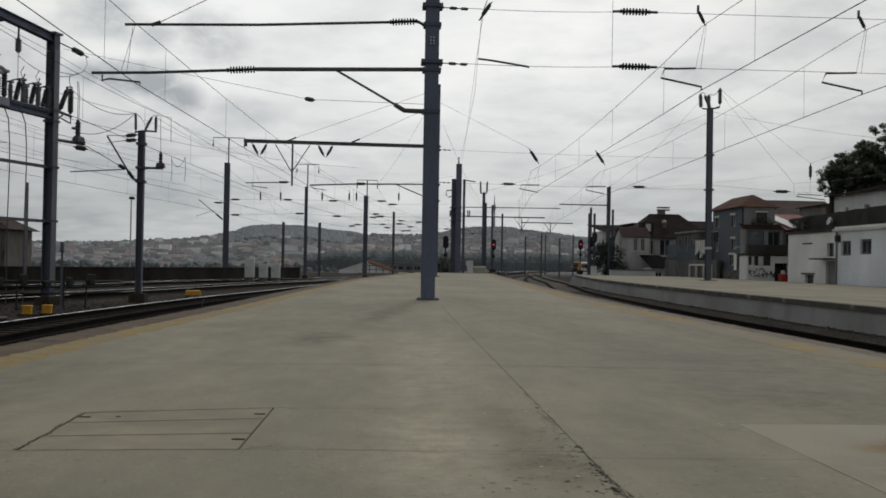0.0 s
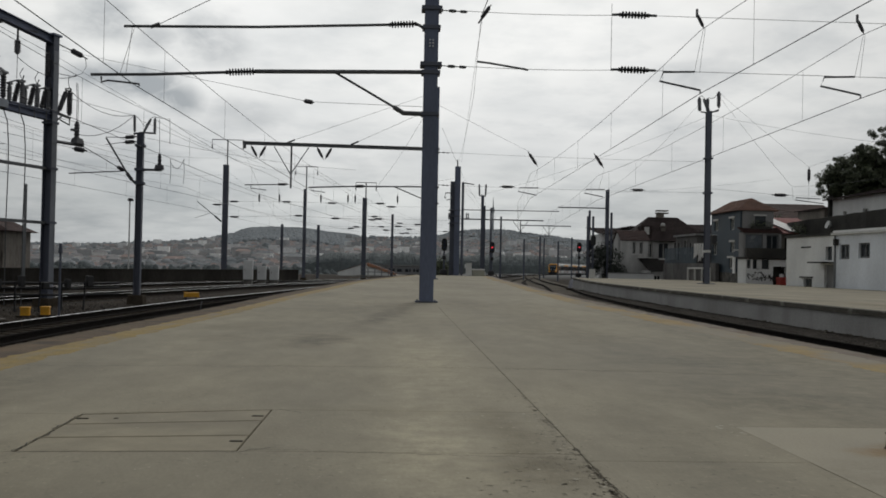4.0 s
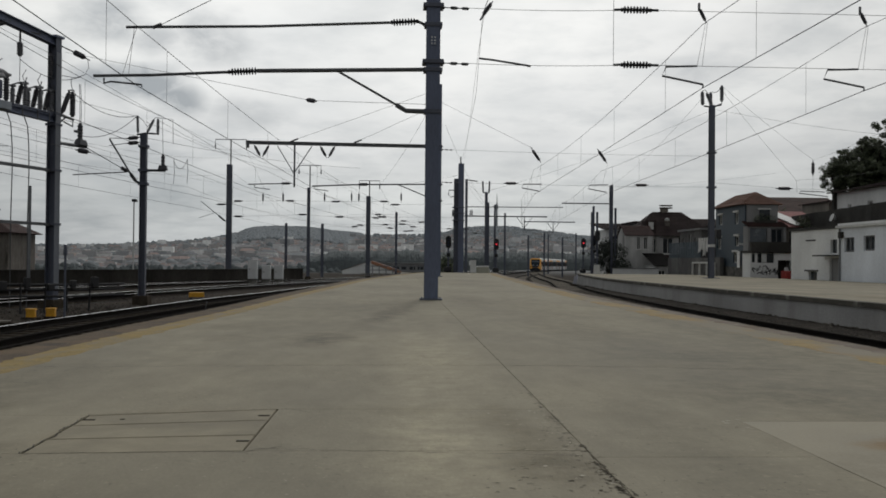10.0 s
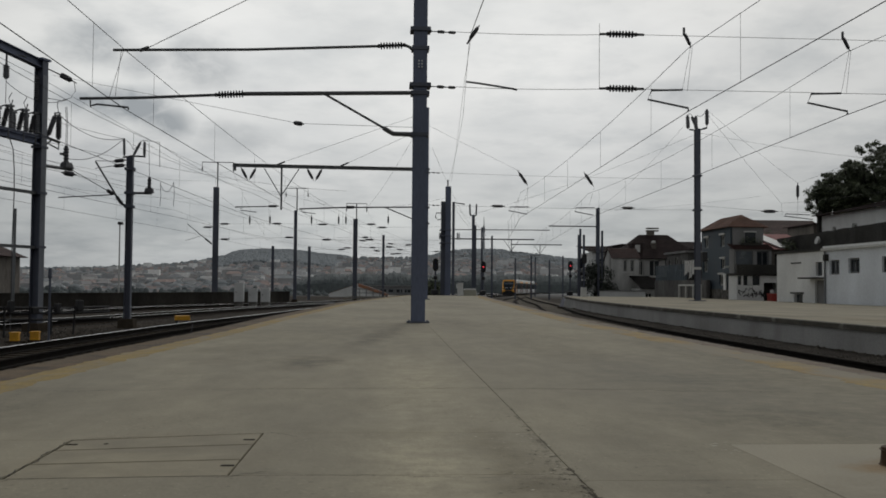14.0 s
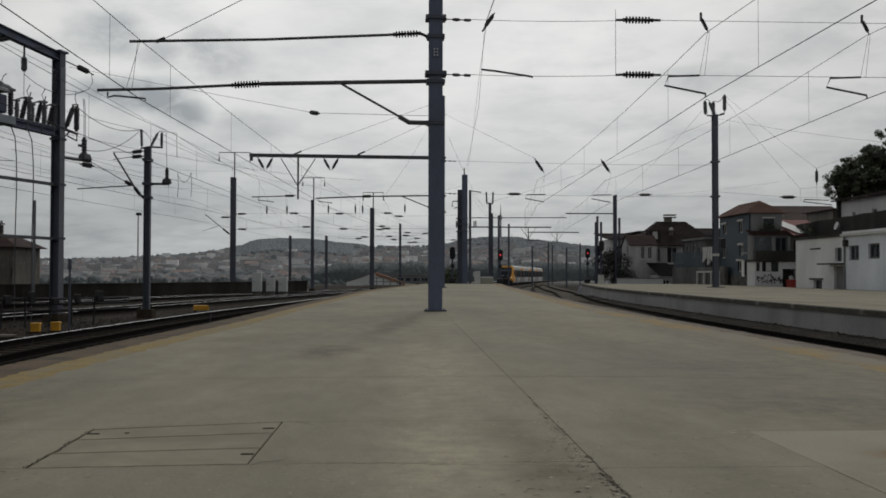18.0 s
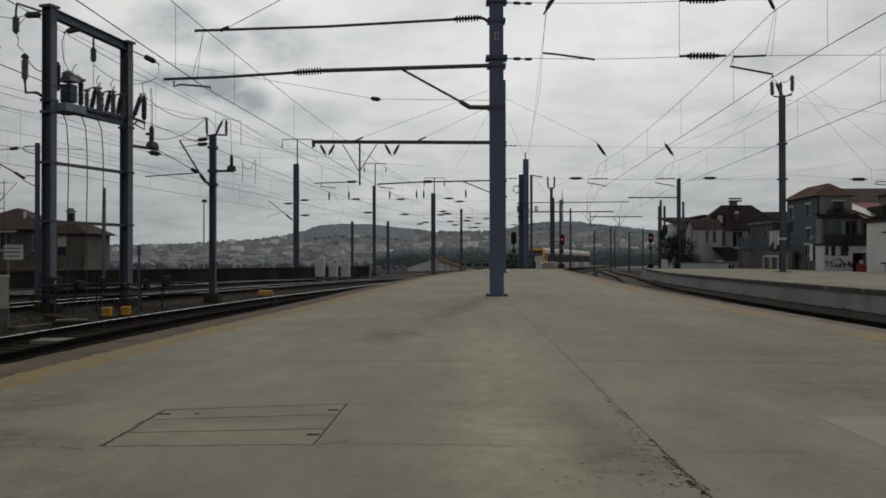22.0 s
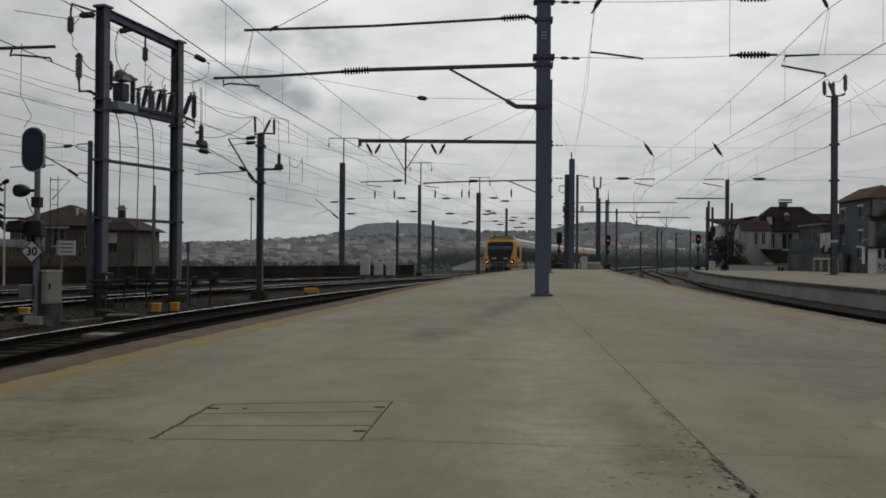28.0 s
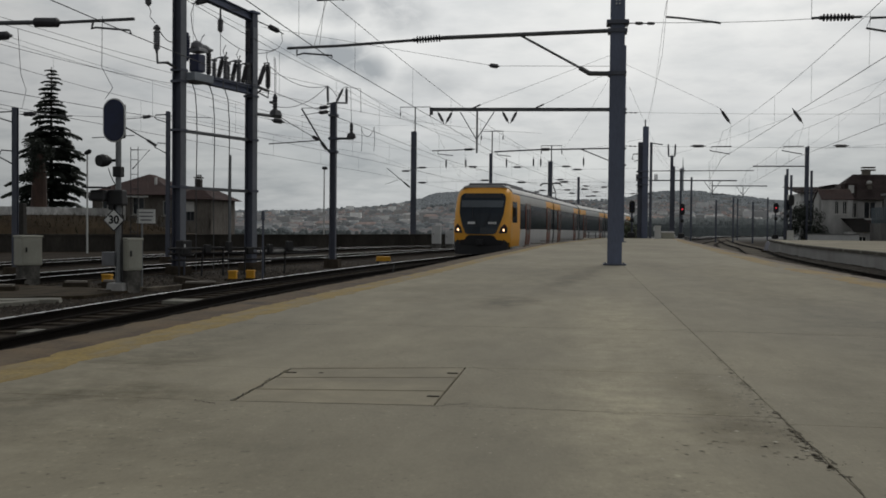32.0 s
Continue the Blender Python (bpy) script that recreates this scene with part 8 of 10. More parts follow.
    put("wall_body", box(bmesh.new(), (22.2, 88, -0.3), (4.2, 0.25, 1.4)), WHITEWALL, g)
    put("wall_cap", box(bmesh.new(), (22.2, 88, 0.44), (4.3, 0.36, 0.08)), GREYWALL, g)
    # corrugated fence on a stained base, along the platform's back
    f = thing("sheet_fence", "blue corrugated sheet fence on a stained low wall", "fence", Matrix.Translation((25, 83, -1)))
    put("base_wall", box(bmesh.new(), (25.0, 79.8, 0.2), (0.3, 14.0, 2.4)), SOOTWALL, f)
    for k in range(36):
        yy = 86.6 - 0.24 * k
        put("sheet", box(bmesh.new(), (25.0 + (0.04 if k % 2 else -0.03), yy, 2.06), (0.05, 0.24, 1.36)), BLUESHEET, f)
    for yy in (79.0, 77.2, 75.4, 73.6):
        put("gate_post", box(bmesh.new(), (24.7, yy, 0.2), (0.14, 0.14, 1.7)), FRAME, f)
    put("gate_rail", box(bmesh.new(), (24.7, 76.3, 1.0), (0.1, 5.4, 0.14)), FRAME, f)
    ln = thing("laundry", "white sheets drying on a line", "laundry", Matrix.Translation((24.7, 77.5, 2)))
    for k in range(4):
        bm = bmesh.new()
        yy = 77.6 - 0.66 * k
        top = [bm.verts.new((24.7 + 0.05 * math.sin(i * 2 + k), yy - 0.14 * i, 3.0 - 0.05 * (i % 2))) for i in range(5)]
        low = [bm.verts.new((24.7 + 0.12 * math.sin(i * 2.3 + k), yy - 0.14 * i + 0.05 * math.sin(i * 3.1 + 2 * k), 1.85 + 0.28 * math.sin(k * 2.1) + 0.16 * math.sin(i * 2.7 + 1.4 * k))) for i in range(5)]
        for i in range(4):
            bm.faces.new((top[i], top[i + 1], low[i + 1], low[i]))
        bmesh.ops.solidify(bm, geom=bm.faces[:], thickness=0.02)
        put("sheet", bm, CLOTH, ln)
    wire(ln, "line", [(24.7, 78.9, 3.02), (24.7, 74.4, 3.02)], 0.01)
    th = thing("garden_shrubs", "dark overgrown shrubs and climbers", "shrubs", Matrix.Translation((24, 104, -1)), kind="stuff")
    rnd = random.Random(8)
    for k in range(16):
        leaf_clump(th, (22.1 + rnd.uniform(-0.5, 0.6), 92.5 + rnd.uniform(-0.5, 0.5), rnd.uniform(-0.6, 2.4)), rnd.uniform(0.4, 0.7), 200, NEEDLE, seed=300 + k)
    for k in range(44):
        leaf_clump(th, (22.6 + rnd.uniform(-0.9, 1.6), 103 + rnd.uniform(-2, 3), rnd.uniform(-0.6, 3.0)), rnd.uniform(0.45, 0.9), 150, NEEDLE, seed=k)
    for k in range(8):
        leaf_clump(th, (24.3 + rnd.uniform(-0.6, 0.9), 95, rnd.uniform(0.0, 1.8)), 0.55, 110, NEEDLE, seed=50 + k)
    for k in range(10):
        leaf_clump(th, (31.5 + rnd.uniform(-1.2, 1.2), 80, rnd.uniform(4.0, 5.2)), 0.6, 110, seed=80 + k)


middle_houses()


# ---------------------------------------------------------------- trees
def tree(x, y, z0, height, mid, wide, high, label, seed, clumps=90, leaves=150):
    """A broad tree: tapered trunk, limbs, and a crown of leaf clumps with gaps; mid, wide, high: the crown's middle and half sizes."""
    rnd = random.Random(seed)
    th = thing("tree", label, "tree", Matrix.Translation((x, y, z0)), "broad trees")
    bm = bmesh.new()
    top = height * 0.45
    lathe(bm, (0, 0, -0.4), (0.2, 0.1, top), ((0, 0.45), (0.15, 0.34), (1, 0.2)), 9)
    for k in range(11):
        a = k * 2.4 + rnd.uniform(-0.4, 0.4)
        r = wide * rnd.uniform(0.5, 0.85)
        e = Vector((math.cos(a) * r, math.sin(a) * r, mid + high * rnd.uniform(-0.4, 0.7)))
        m = Vector((math.cos(a) * r * 0.4, math.sin(a) * r * 0.4, (top + e.z) / 2))
        tube(bm, [(0.1, 0, top * rnd.uniform(0.6, 1)), m, e], 0.08, 5)
    part("trunk", bm, BARK, th, "dark rough trunk with limbs")
    v, f = [], []
    for k in range(clumps):
        d = Vector((rnd.gauss(0, 1), rnd.gauss(0, 1), rnd.gauss(0, 1))).normalized()
        q = rnd.random() ** 0.5 * (1.0 + 0.28 * noise.noise(d * 2.6 + Vector((seed, 0, 0))))
        e = Vector((d.x * wide * q, d.y * wide * q, mid + d.z * high * q))
        cr = rnd.uniform(0.22, 0.62)
        if q > 0.85:                                                           # loose sprays reach out of the crown's edge
            e += d * rnd.uniform(0, 0.35)
            cr *= 0.75
        for i in range(leaves):
            g = Vector((rnd.gauss(0, 1), rnd.gauss(0, 1), rnd.gauss(0, 0.8)))
            p = e + g.normalized() * cr * rnd.random() ** 0.45
            u = Vector((rnd.gauss(0, 1), rnd.gauss(0, 1), rnd.gauss(0, 1))).normalized()
            w = u.orthogonal().normalized()
            s = rnd.uniform(0.07, 0.17)
            n = len(v)
            v += [tuple(p - u * s), tuple(p + w * s * 0.55), tuple(p + u * s), tuple(p - w * s * 0.55)]
            f.append((n, n + 1, n + 2, n + 3))
    link("crown", mesh_of("crown", v, f, LEAF), None, th, "dense dark green crown")
    return th


tree(47.3, 101, 2.0, 10.8, 8.4, 1.7, 2.2, "loose dark green tree with gaps behind the houses", 9, 120, 80)
tree(49.2, 99, 2.6, 11.8, 8.3, 2.7, 3.2, "broad dark green tree behind the houses", 5, 280, 120)
tree(51.6, 97, 2.6, 13.6, 8.9, 4.2, 4.2, "tall dense dark green tree behind the houses", 6, 460, 130)


def conifer(x, y, z0, height):
    rnd = random.Random(11)
    th = thing("conifer", "tall dark conifer with tiered drooping branches on the bank", "tree", Matrix.Translation((x, y, z0)))
    part("trunk", cyl(bmesh.new(), (0, 0, -0.5), (0, 0, height * 0.98), 0.24, 0.03, 9), BARK, th, "straight dark trunk")
    v, f = [], []
    bm = bmesh.new()
    z = 1.3
    while z < height - 0.3:
        k = (height - z) / height
        n = 7 + rnd.randint(0, 2)
        tier = rnd.uniform(0.80, 1.12)
        a0 = rnd.uniform(0, 6)
        for i in range(n):
            a = a0 + 2 * math.pi * i / n + rnd.uniform(-0.25, 0.25)
            L = (0.30 + 3.9 * k ** 0.95) * rnd.uniform(0.32, 1.12) * tier
            d = Vector((math.cos(a), math.sin(a), 0))
            s = Vector((-d.y, d.x, 0))
            pts = [Vector((0, 0, z)) + d * (L * t) + Vector((0, 0, 0.12 * L * math.sin(t * 2.2) - 0.26 * L * t * t)) for t in (0, 0.3, 0.6, 0.85, 1.0)]
            tube(bm, pts, 0.025, 3, False)
            m = max(12, int(L * 30))
            for j in range(m):
                t = (j + 0.5) / m
                q = int(t * 4 - 1e-6)
                p = pts[q].lerp(pts[q + 1], t * 4 - q)
                for sd in (-1, 1):
                    w = (0.26 + 0.46 * math.sin(math.pi * min(1, t * 0.9 + 0.1))) * min(1, L * 0.45) * rnd.uniform(0.5, 1.2)
                    tip = p + s * sd * w + d * w * 0.5 - Vector((0, 0, w * rnd.uniform(0.15, 0.75)))
                    b = d * 0.10 + Vector((0, 0, rnd.uniform(-0.03, 0.03)))
                    c = len(v)
                    v += [tuple(p - b), tuple(p + b), tuple(tip + b * 0.5), tuple(tip - b * 0.5)]
                    f.append((c, c + 1, c + 2, c + 3))
        z += (0.27 + 0.33 * k) * rnd.uniform(0.75, 1.25)
    part("branches", bm, BARK, th)
    link("needles", mesh_of("needles", v, f, NEEDLE), None, th, "dark green drooping needles")


conifer(-45.6, 80, 1.3, 13.4)


# ---------------------------------------------------------------- left side of the yard
RETAIN = material("dark_retaining_wall", (0.050, 0.046, 0.041), 0.95, 0, 0.4, 0.6, 9, 0.2, 0.3, stretch=(1, 1, 0.4), spec=0.05)
WALL_LINE = [(-60, 18), (-46, 33), (-34, 46), (-26, 53.5), (-18.4, 64), (-12.5, 75), (-8.3, 87.7)]


def swept_wall(name, line, z0, z1, thick, mat, label, cap=None, kind="structure"):
    th = thing(name, label, "wall", Matrix.Translation((line[0][0], line[0][1], z0)), kind=kind)
    for (x0, y0), (x1, y1) in zip(line, line[1:]):
        a, b = Vector((x0, y0, 0)), Vector((x1, y1, 0))
        d = (b - a)
        rz = math.degrees(math.atan2(d.y, d.x))
        m = (a + b) / 2
        put("wall_run", box(bmesh.new(), (m.x, m.y, (z0 + z1) / 2), (d.length + thick * 0.5, thick, z1 - z0), rz), mat, th)
        if cap:
            put("wall_cap", box(bmesh.new(), (m.x, m.y, z1 + 0.05), (d.length + thick * 0.5, thick + 0.12, 0.10), rz), cap, th)
    return th


swept_wall("yard_wall", WALL_LINE, -1.2, 0.08, 0.45, RETAIN, "dark stained retaining wall along the yard", RETAIN)


def bank():
    """The dry grass bank behind the yard wall, with a white wall on its crest."""
    v, f = [], []
    line = smooth_line([(-62, 17), (-48, 32), (-36, 45), (-28, 52.5), (-24, 57.5), (-22.0, 61)], 6)
    prof = [(0.0, 0.0), (1.2, 0.45), (2.6, 0.85), (4.2, 1.12), (6.0, 1.30), (12.0, 1.35), (40.0, 0.6), (60.0, -3.0)]
    for k, p in enumerate(line):
        q = line[min(k + 1, len(line) - 1)] - line[max(k - 1, 0)]
        n = Vector((-q.y, q.x)).normalized()
        fade = min(1.0, (len(line) - 1 - k) / 9)
        for d, h in prof:
            w = 0.10 * noise.noise(Vector((p.x * 0.7, p.y * 0.7, d)))
            v.append((p.x + n.x * d, p.y + n.y * d, 0.0 + (h + w * (d > 0)) * fade))
    m = len(prof)
    for k in range(len(line) - 1):
        for i in range(m - 1):
            a, b = k * m + i, (k + 1) * m + i
            f.append((a, b, b + 1, a + 1))
    tagged(link("grass_bank", mesh_of("grass_bank", v, f, EARTH, True)), "brown dry grass bank above the yard wall", "bank", kind="structure")
    swept_wall("crest_wall", [(-66, 24), (-51.5, 37.5), (-39.8, 50), (-32.8, 57.2), (-29.5, 60.5)], 0.9, 1.78, 0.3, CRESTWALL, "low stained white wall on the crest of the bank")
    # tufts of dry grass
    rnd = random.Random(2)
    vv, ff = [], []
    for k in range(2600):
        p = rnd.choice(line[:-6])
        q = Vector((p.x + rnd.uniform(-1, 1), p.y + rnd.uniform(-1, 1)))
        d = rnd.uniform(0.2, 6)
        x, y = q.x - 0.74 * d, q.y + 0.68 * d
        z = float(np.interp(d, [a for a, _ in prof], [b for _, b in prof])) - 0.08
        h, s, a = rnd.uniform(0.12, 0.38), rnd.uniform(0.02, 0.05), rnd.uniform(0, 6)
        c = len(vv)
        vv += [(x - s * math.cos(a), y - s * math.sin(a), z), (x + s * math.cos(a), y + s * math.sin(a), z), (x + rnd.uniform(-0.12, 0.12), y + rnd.uniform(-0.12, 0.12), z + h)]
        ff.append((c, c + 1, c + 2))
    tagged(link("dry_grass", mesh_of("dry_grass", vv, ff, islands("dry_grass_blades", [(0.04, 0.028, 0.015), (0.03, 0.027, 0.012), (0.055, 0.04, 0.022)], 0.9))), "tufts of dry brown grass on the bank", "grass", kind="stuff")


bank()


ORANGETILE = material("orange_tiles", (0.40, 0.20, 0.12), 0.85, 0, 0.3, 0.8, 14, 0.2, 0.3)


def yard_house():
    y = 95.0
    th = house("yard_house", "old stained house with a brown tiled hip roof", -49.6, -40.8, y, 9, -0.6, 3.75, OLDWALL, [(-44.6, 2.6, 1.3, 1.8, "window"), (-48.0, 2.4, 1.2, 1.5, "window"), (-41.6, 2.4, 0.7, 1.5, "window")], "hip", TILE_MAROON, 2.3, 0.7)
    put("roof_flashing", box(bmesh.new(), (-43.4, y + 1.6, 5.0), (0.18, 0.3, 1.2)), WHITEMETAL, th, "pale flashing strip")
    put("porch_post", box(bmesh.new(), (-45.6, y - 1.0, 2.3), (0.16, 0.16, 2.6)), FRAME, th)
    put("porch_beam", box(bmesh.new(), (-44.4, y - 1.0, 3.55), (2.6, 0.16, 0.14)), FRAME, th)
    t2 = house("yard_annex", "stained low house with a dull red tiled roof and chimney", -40.2, -36.4, y - 1, 7, -0.6, 3.3, OLDWALL, [(-38.6, 2.1, 0.9, 2.0, "window")], "hip", TILE_MAROON, 1.3, 0.55, frames=GREYFRAME)
    put("shutter", box(bmesh.new(), (-38.6, y - 0.93, 2.55), (0.95, 0.05, 1.0)), FRAME, t2, "pale closed roller shutter")
    chimney(t2, -38.9, y + 2, 4.2, 5.5, 0.6, DARKWALL)
    for dx in (-0.22, 0, 0.22):
        put("chimney_pot", cyl(bmesh.new(), (-38.9 + dx, y + 2, 5.6), (-38.9 + dx, y + 2, 5.95), 0.09), DARKWALL, t2)
    w = house("warehouse", "low pale warehouse with an orange tiled roof", -8.9, 1.2, 172, 16, -3.5, -0.75, WHITEWALL, [(-8.3, -1.9, 0.8, 1.0, "window"), (-7.0, -1.9, 0.8, 1.0, "window")], "gable_y", TILE_RED, 1.75, 0.15, category="building")
    put("orange_verge", prism(bmesh.new(), [(-3.8, 0.98), (1.5, -0.85), (1.5, -1.30), (-3.8, 0.45)], (0, 171.75, 0), (1, 0, 0), (0, 0, 1), (0, 0.2, 0)), ORANGETILE, w, "orange tiled roof verge")
    house("office_block", "long low pale office block by the far yard", -2.5, 13.0, 205, 10, -3.5, 0.5, GREYWALL, [(-1 + 1.7 * k, -0.4, 1.2, 0.8, "window") for k in range(8)], None, GREYWALL, over=0.3, category="building", frames=False)


yard_house()


# ---------------------------------------------------------------- signals and trackside equipment
def glyph_plate(th, name, text, c, size, mat):
    cu = bpy.data.curves.new(name, "FONT")
    cu.body, cu.size, cu.extrude, cu.align_x, cu.align_y, cu.offset = text, size, 0.004, "CENTER", "CENTER", 0.008
    tmp = bpy.data.objects.new(name, cu)
    scene.collection.objects.link(tmp)
    dg = bpy.context.evaluated_depsgraph_get()
    me = bpy.data.meshes.new_from_object(tmp.evaluated_get(dg))
    bpy.data.objects.remove(tmp)
    me.materials.clear()
    me.transform(Matrix.Translation(c) @ Matrix.Rotation(radians(90), 4, "X"))
    me.transform(th.matrix_basis.inverted())
    return link(name, me, mat, th, "black numerals " + text)


def diamond(th, c, half, mat, rim=None):
    x, y, z = c
    put("diamond_plate", prism(bmesh.new(), [(0, -half), (half, 0), (0, half), (-half, 0)], (x, y, z), (1, 0, 0), (0, 0, 1), (0, 0.012, 0)), rim or BLACK, th, "black-rimmed diamond plate")
    k = half * 0.86
    put("diamond_face", prism(bmesh.new(), [(0, -k), (k, 0), (0, k), (-k, 0)], (x, y - 0.006, z), (1, 0, 0), (0, 0, 1), (0, 0.006, 0)), mat, th, "white diamond face")


def stadium(cx, cz, w, h, n=10):
    r = w / 2
    pts = [(cx + r * math.cos(a), cz + h / 2 - r + r * math.sin(a)) for a in (math.pi * k / n for k in range(n + 1))]
    return pts + [(cx + r * math.cos(a), cz - h / 2 + r + r * math.sin(a)) for a in (math.pi + math.pi * k / n for k in range(n + 1))]


def main_signal():
    x, y = -10.52, 21.3
    th = thing("main_signal", "tall signal with an oval dark head and diamond speed plate", "railway signal", Matrix.Translation((x, y, -0.75)))
    put("post", cyl(bmesh.new(), (x, y, -0.75), (x, y, 3.0), 0.065, n=12), GALV, th, "pale galvanised post")
    put("post_base", box(bmesh.new(), (x, y, -0.66), (0.42, 0.42, 0.22), 0, 0.9, 0.02), WALLCON, th)
    put("head_rim", prism(bmesh.new(), stadium(x - 0.06, 3.2, 0.54, 1.02), (0, y - 0.10, 0), (1, 0, 0), (0, 0, 1), (0, 0.02, 0)), WHITEPAINT, th, "white rim of the signal head")
    put("signal_head", prism(bmesh.new(), stadium(x - 0.06, 3.2, 0.48, 0.96), (0, y - 0.125, 0), (1, 0, 0), (0, 0, 1), (0, 0.024, 0)), SIGBLUE, th, "dark blue oval signal face")
    put("head_back", box(bmesh.new(), (x - 0.06, y + 0.05, 3.2), (0.34, 0.26, 0.8), 0, 1, 0.05), BLACK, th)
    put("round_lamp", lathe(bmesh.new(), (x - 0.22, y + 0.02, 2.28), (x - 0.34, y - 0.28, 2.26), ((0, 0.08), (0.3, 0.13), (0.7, 0.15), (1, 0.13)), 14), BLACK, th, "round black hooded lamp")
    put("lamp_arm", box(bmesh.new(), (x - 0.1, y, 2.28), (0.3, 0.06, 0.06)), BLACK, th)
    put("clamp", box(bmesh.new(), (x, y, 2.02), (0.2, 0.2, 0.24), 0, 1, 0.02), BLACK, th)
    bm = bmesh.new()
    box(bm, (x - 0.02, y - 0.02, 1.42), (0.40, 0.30, 0.36), 0, 0.9, 0.04)
    box(bm, (x - 0.36, y - 0.16, 1.46), (0.40, 0.46, 0.26), 0, 0.85, 0.06)
    box(bm, (x - 0.12, y - 0.06, 1.22), (0.12, 0.16, 0.18), 0, 1, 0.02)
    put("route_lamp", bm, BLACK, th, "black hooded route indicator")
    put("lamp_hood", box(bmesh.new(), (x - 0.36, y - 0.35, 1.64), (0.52, 0.4, 0.03)), BLACK, th)
    diamond(th, (x - 0.06, y - 0.10, 0.90), 0.27, WHITEPAINT)
    glyph_plate(th, "numerals", "30", (x - 0.06, y - 0.112, 0.90), 0.26, BLACK)
    put("junction_box", box(bmesh.new(), (x - 0.2, y - 0.02, 0.0), (0.3, 0.2, 0.32), 0, 1, 0.02), INSULGREY, th, "grey junction box")
    wire(th, "conduit", [(x + 0.10, y, -0.7), (x + 0.10, y, 1.3)], 0.018)
    wire(th, "cable", [(x - 0.2, y - 0.1, 2.1), (x - 0.18, y, 1.9), (x - 0.04, y - 0.06, 1.7)], 0.012)
    # ladder frame behind
    for dx in (0.16, 0.34):
        wire(th, "ladder_rail", [(x + dx, y + 0.3, -0.7), (x + dx, y + 0.3, 2.62)], 0.011)
    for k in range(9):
        wire(th, "ladder_rung", [(x + 0.16, y + 0.3, -0.4 + 0.34 * k), (x + 0.34, y + 0.3, -0.4 + 0.34 * k)], 0.008)
    bar(th, "ladder_brace", [(x + 0.16, y + 0.3, 2.55), (x + 0.62, y + 0.3, 2.55), (x + 0.2, y + 0.3, 2.1)], 0.014)
    n = thing("notice_board", "small white notice plate on a thin post", "sign", Matrix.Translation((-10.36, 22.2, -0.8)))
    put("post", cyl(bmesh.new(), (-10.36, 22.2, -0.8), (-10.36, 22.2, 1.2), 0.025), GALV, n)
    put("plate", box(bmesh.new(), (-10.24, 22.17, 1.0), (0.46, 0.015, 0.34)), WHITEPAINT, n, "white plate")
    for k in range(3):
        put("text_bar", box(bmesh.new(), (-10.24, 22.160, 1.09 - 0.09 * k), (0.34 - 0.06 * (k == 2), 0.006, 0.028)), INSULGREY, n, "unreadable grey line")


def cabinet(x, y, w, d, zp, zt, label, rz=0.0, mat=None):
    sn, cs = math.sin(radians(rz)), math.cos(radians(rz))
    mat = mat or CABINET
    th = thing("relay_cabinet", label, "cabinet", Matrix.Translation((x, y, -0.8)), "trackside cabinets")
    put("plinth", box(bmesh.new(), (x, y, (-0.85 + zp) / 2), (w * 0.86, d * 0.86, zp + 0.85), rz, 1, 0.015), PLINTH, th, "stained concrete plinth")
    put("body", box(bmesh.new(), (x, y, (zp + zt - 0.05) / 2), (w, d, zt - zp - 0.05), rz, 1, 0.015), mat, th, "light grey cabinet body")
    put("lid", box(bmesh.new(), (x, y, zt - 0.02), (w + 0.05, d + 0.05, 0.05), rz, 0.96, 0.012), mat, th)
    dr = put("door", box(bmesh.new(), (x + (d / 2 + 0.006) * sn, y - (d / 2 + 0.006) * cs, (zp + zt) / 2), (w * 0.9, 0.016, (zt - zp) * 0.88), rz, 1, 0.004), mat, th)
    put("handle", box(bmesh.new(), (x + (d / 2 + 0.03) * sn - w * 0.3 * cs, y - (d / 2 + 0.03) * cs - w * 0.3 * sn, (zp + zt) / 2 + 0.02), (0.03, 0.03, 0.13), rz), BLACK, dr, "black door handle")
    return th


def dwarf_signal(x, y, z0, zh, lit, label, side=0):
    th = thing("signal", label, "railway signal", Matrix.Translation((x, y, z0)), "platform end signals")
    put("post", cyl(bmesh.new(), (x, y, z0), (x, y, zh), 0.08, n=8), MASTDARK, th)
    put("head", prism(bmesh.new(), stadium(x, zh + 0.35, 0.48, 1.08), (0, y - 0.20, 0), (1, 0, 0), (0, 0, 1), (0, 0.26, 0)), BLACK, th, "black oval signal head")
    for k, z in enumerate((zh + 0.62, zh + 0.36, zh + 0.10)):
        on = lit and k == 1
        put("lens", cyl(bmesh.new(), (x, y - 0.215, z), (x, y - 0.20, z), 0.085 if on else 0.10, n=12), REDGLOW if on else SIGBLUE, th, "lit red lamp" if on else "dark unlit lens")
        put("lens_hood", lathe(bmesh.new(), (x, y - 0.2, z), (x, y - 0.34, z), ((0, 0.13), (1, 0.13)), 12, False), BLACK, th)
    put("lower_lamp", box(bmesh.new(), (x, y - 0.1, zh - 0.75), (0.3, 0.3, 0.34), 0, 1, 0.06), BLACK, th)
    put("box_lamp", box(bmesh.new(), (x - 0.05, y - 0.1, z0 + 1.15), (0.7, 0.36, 0.42), 0, 0.8, 0.08), BLACK, th, "black route indicator")
    diamond(th, (x, y - 0.25, z0 + 0.62), 0.32, WHITEPAINT)
    return th


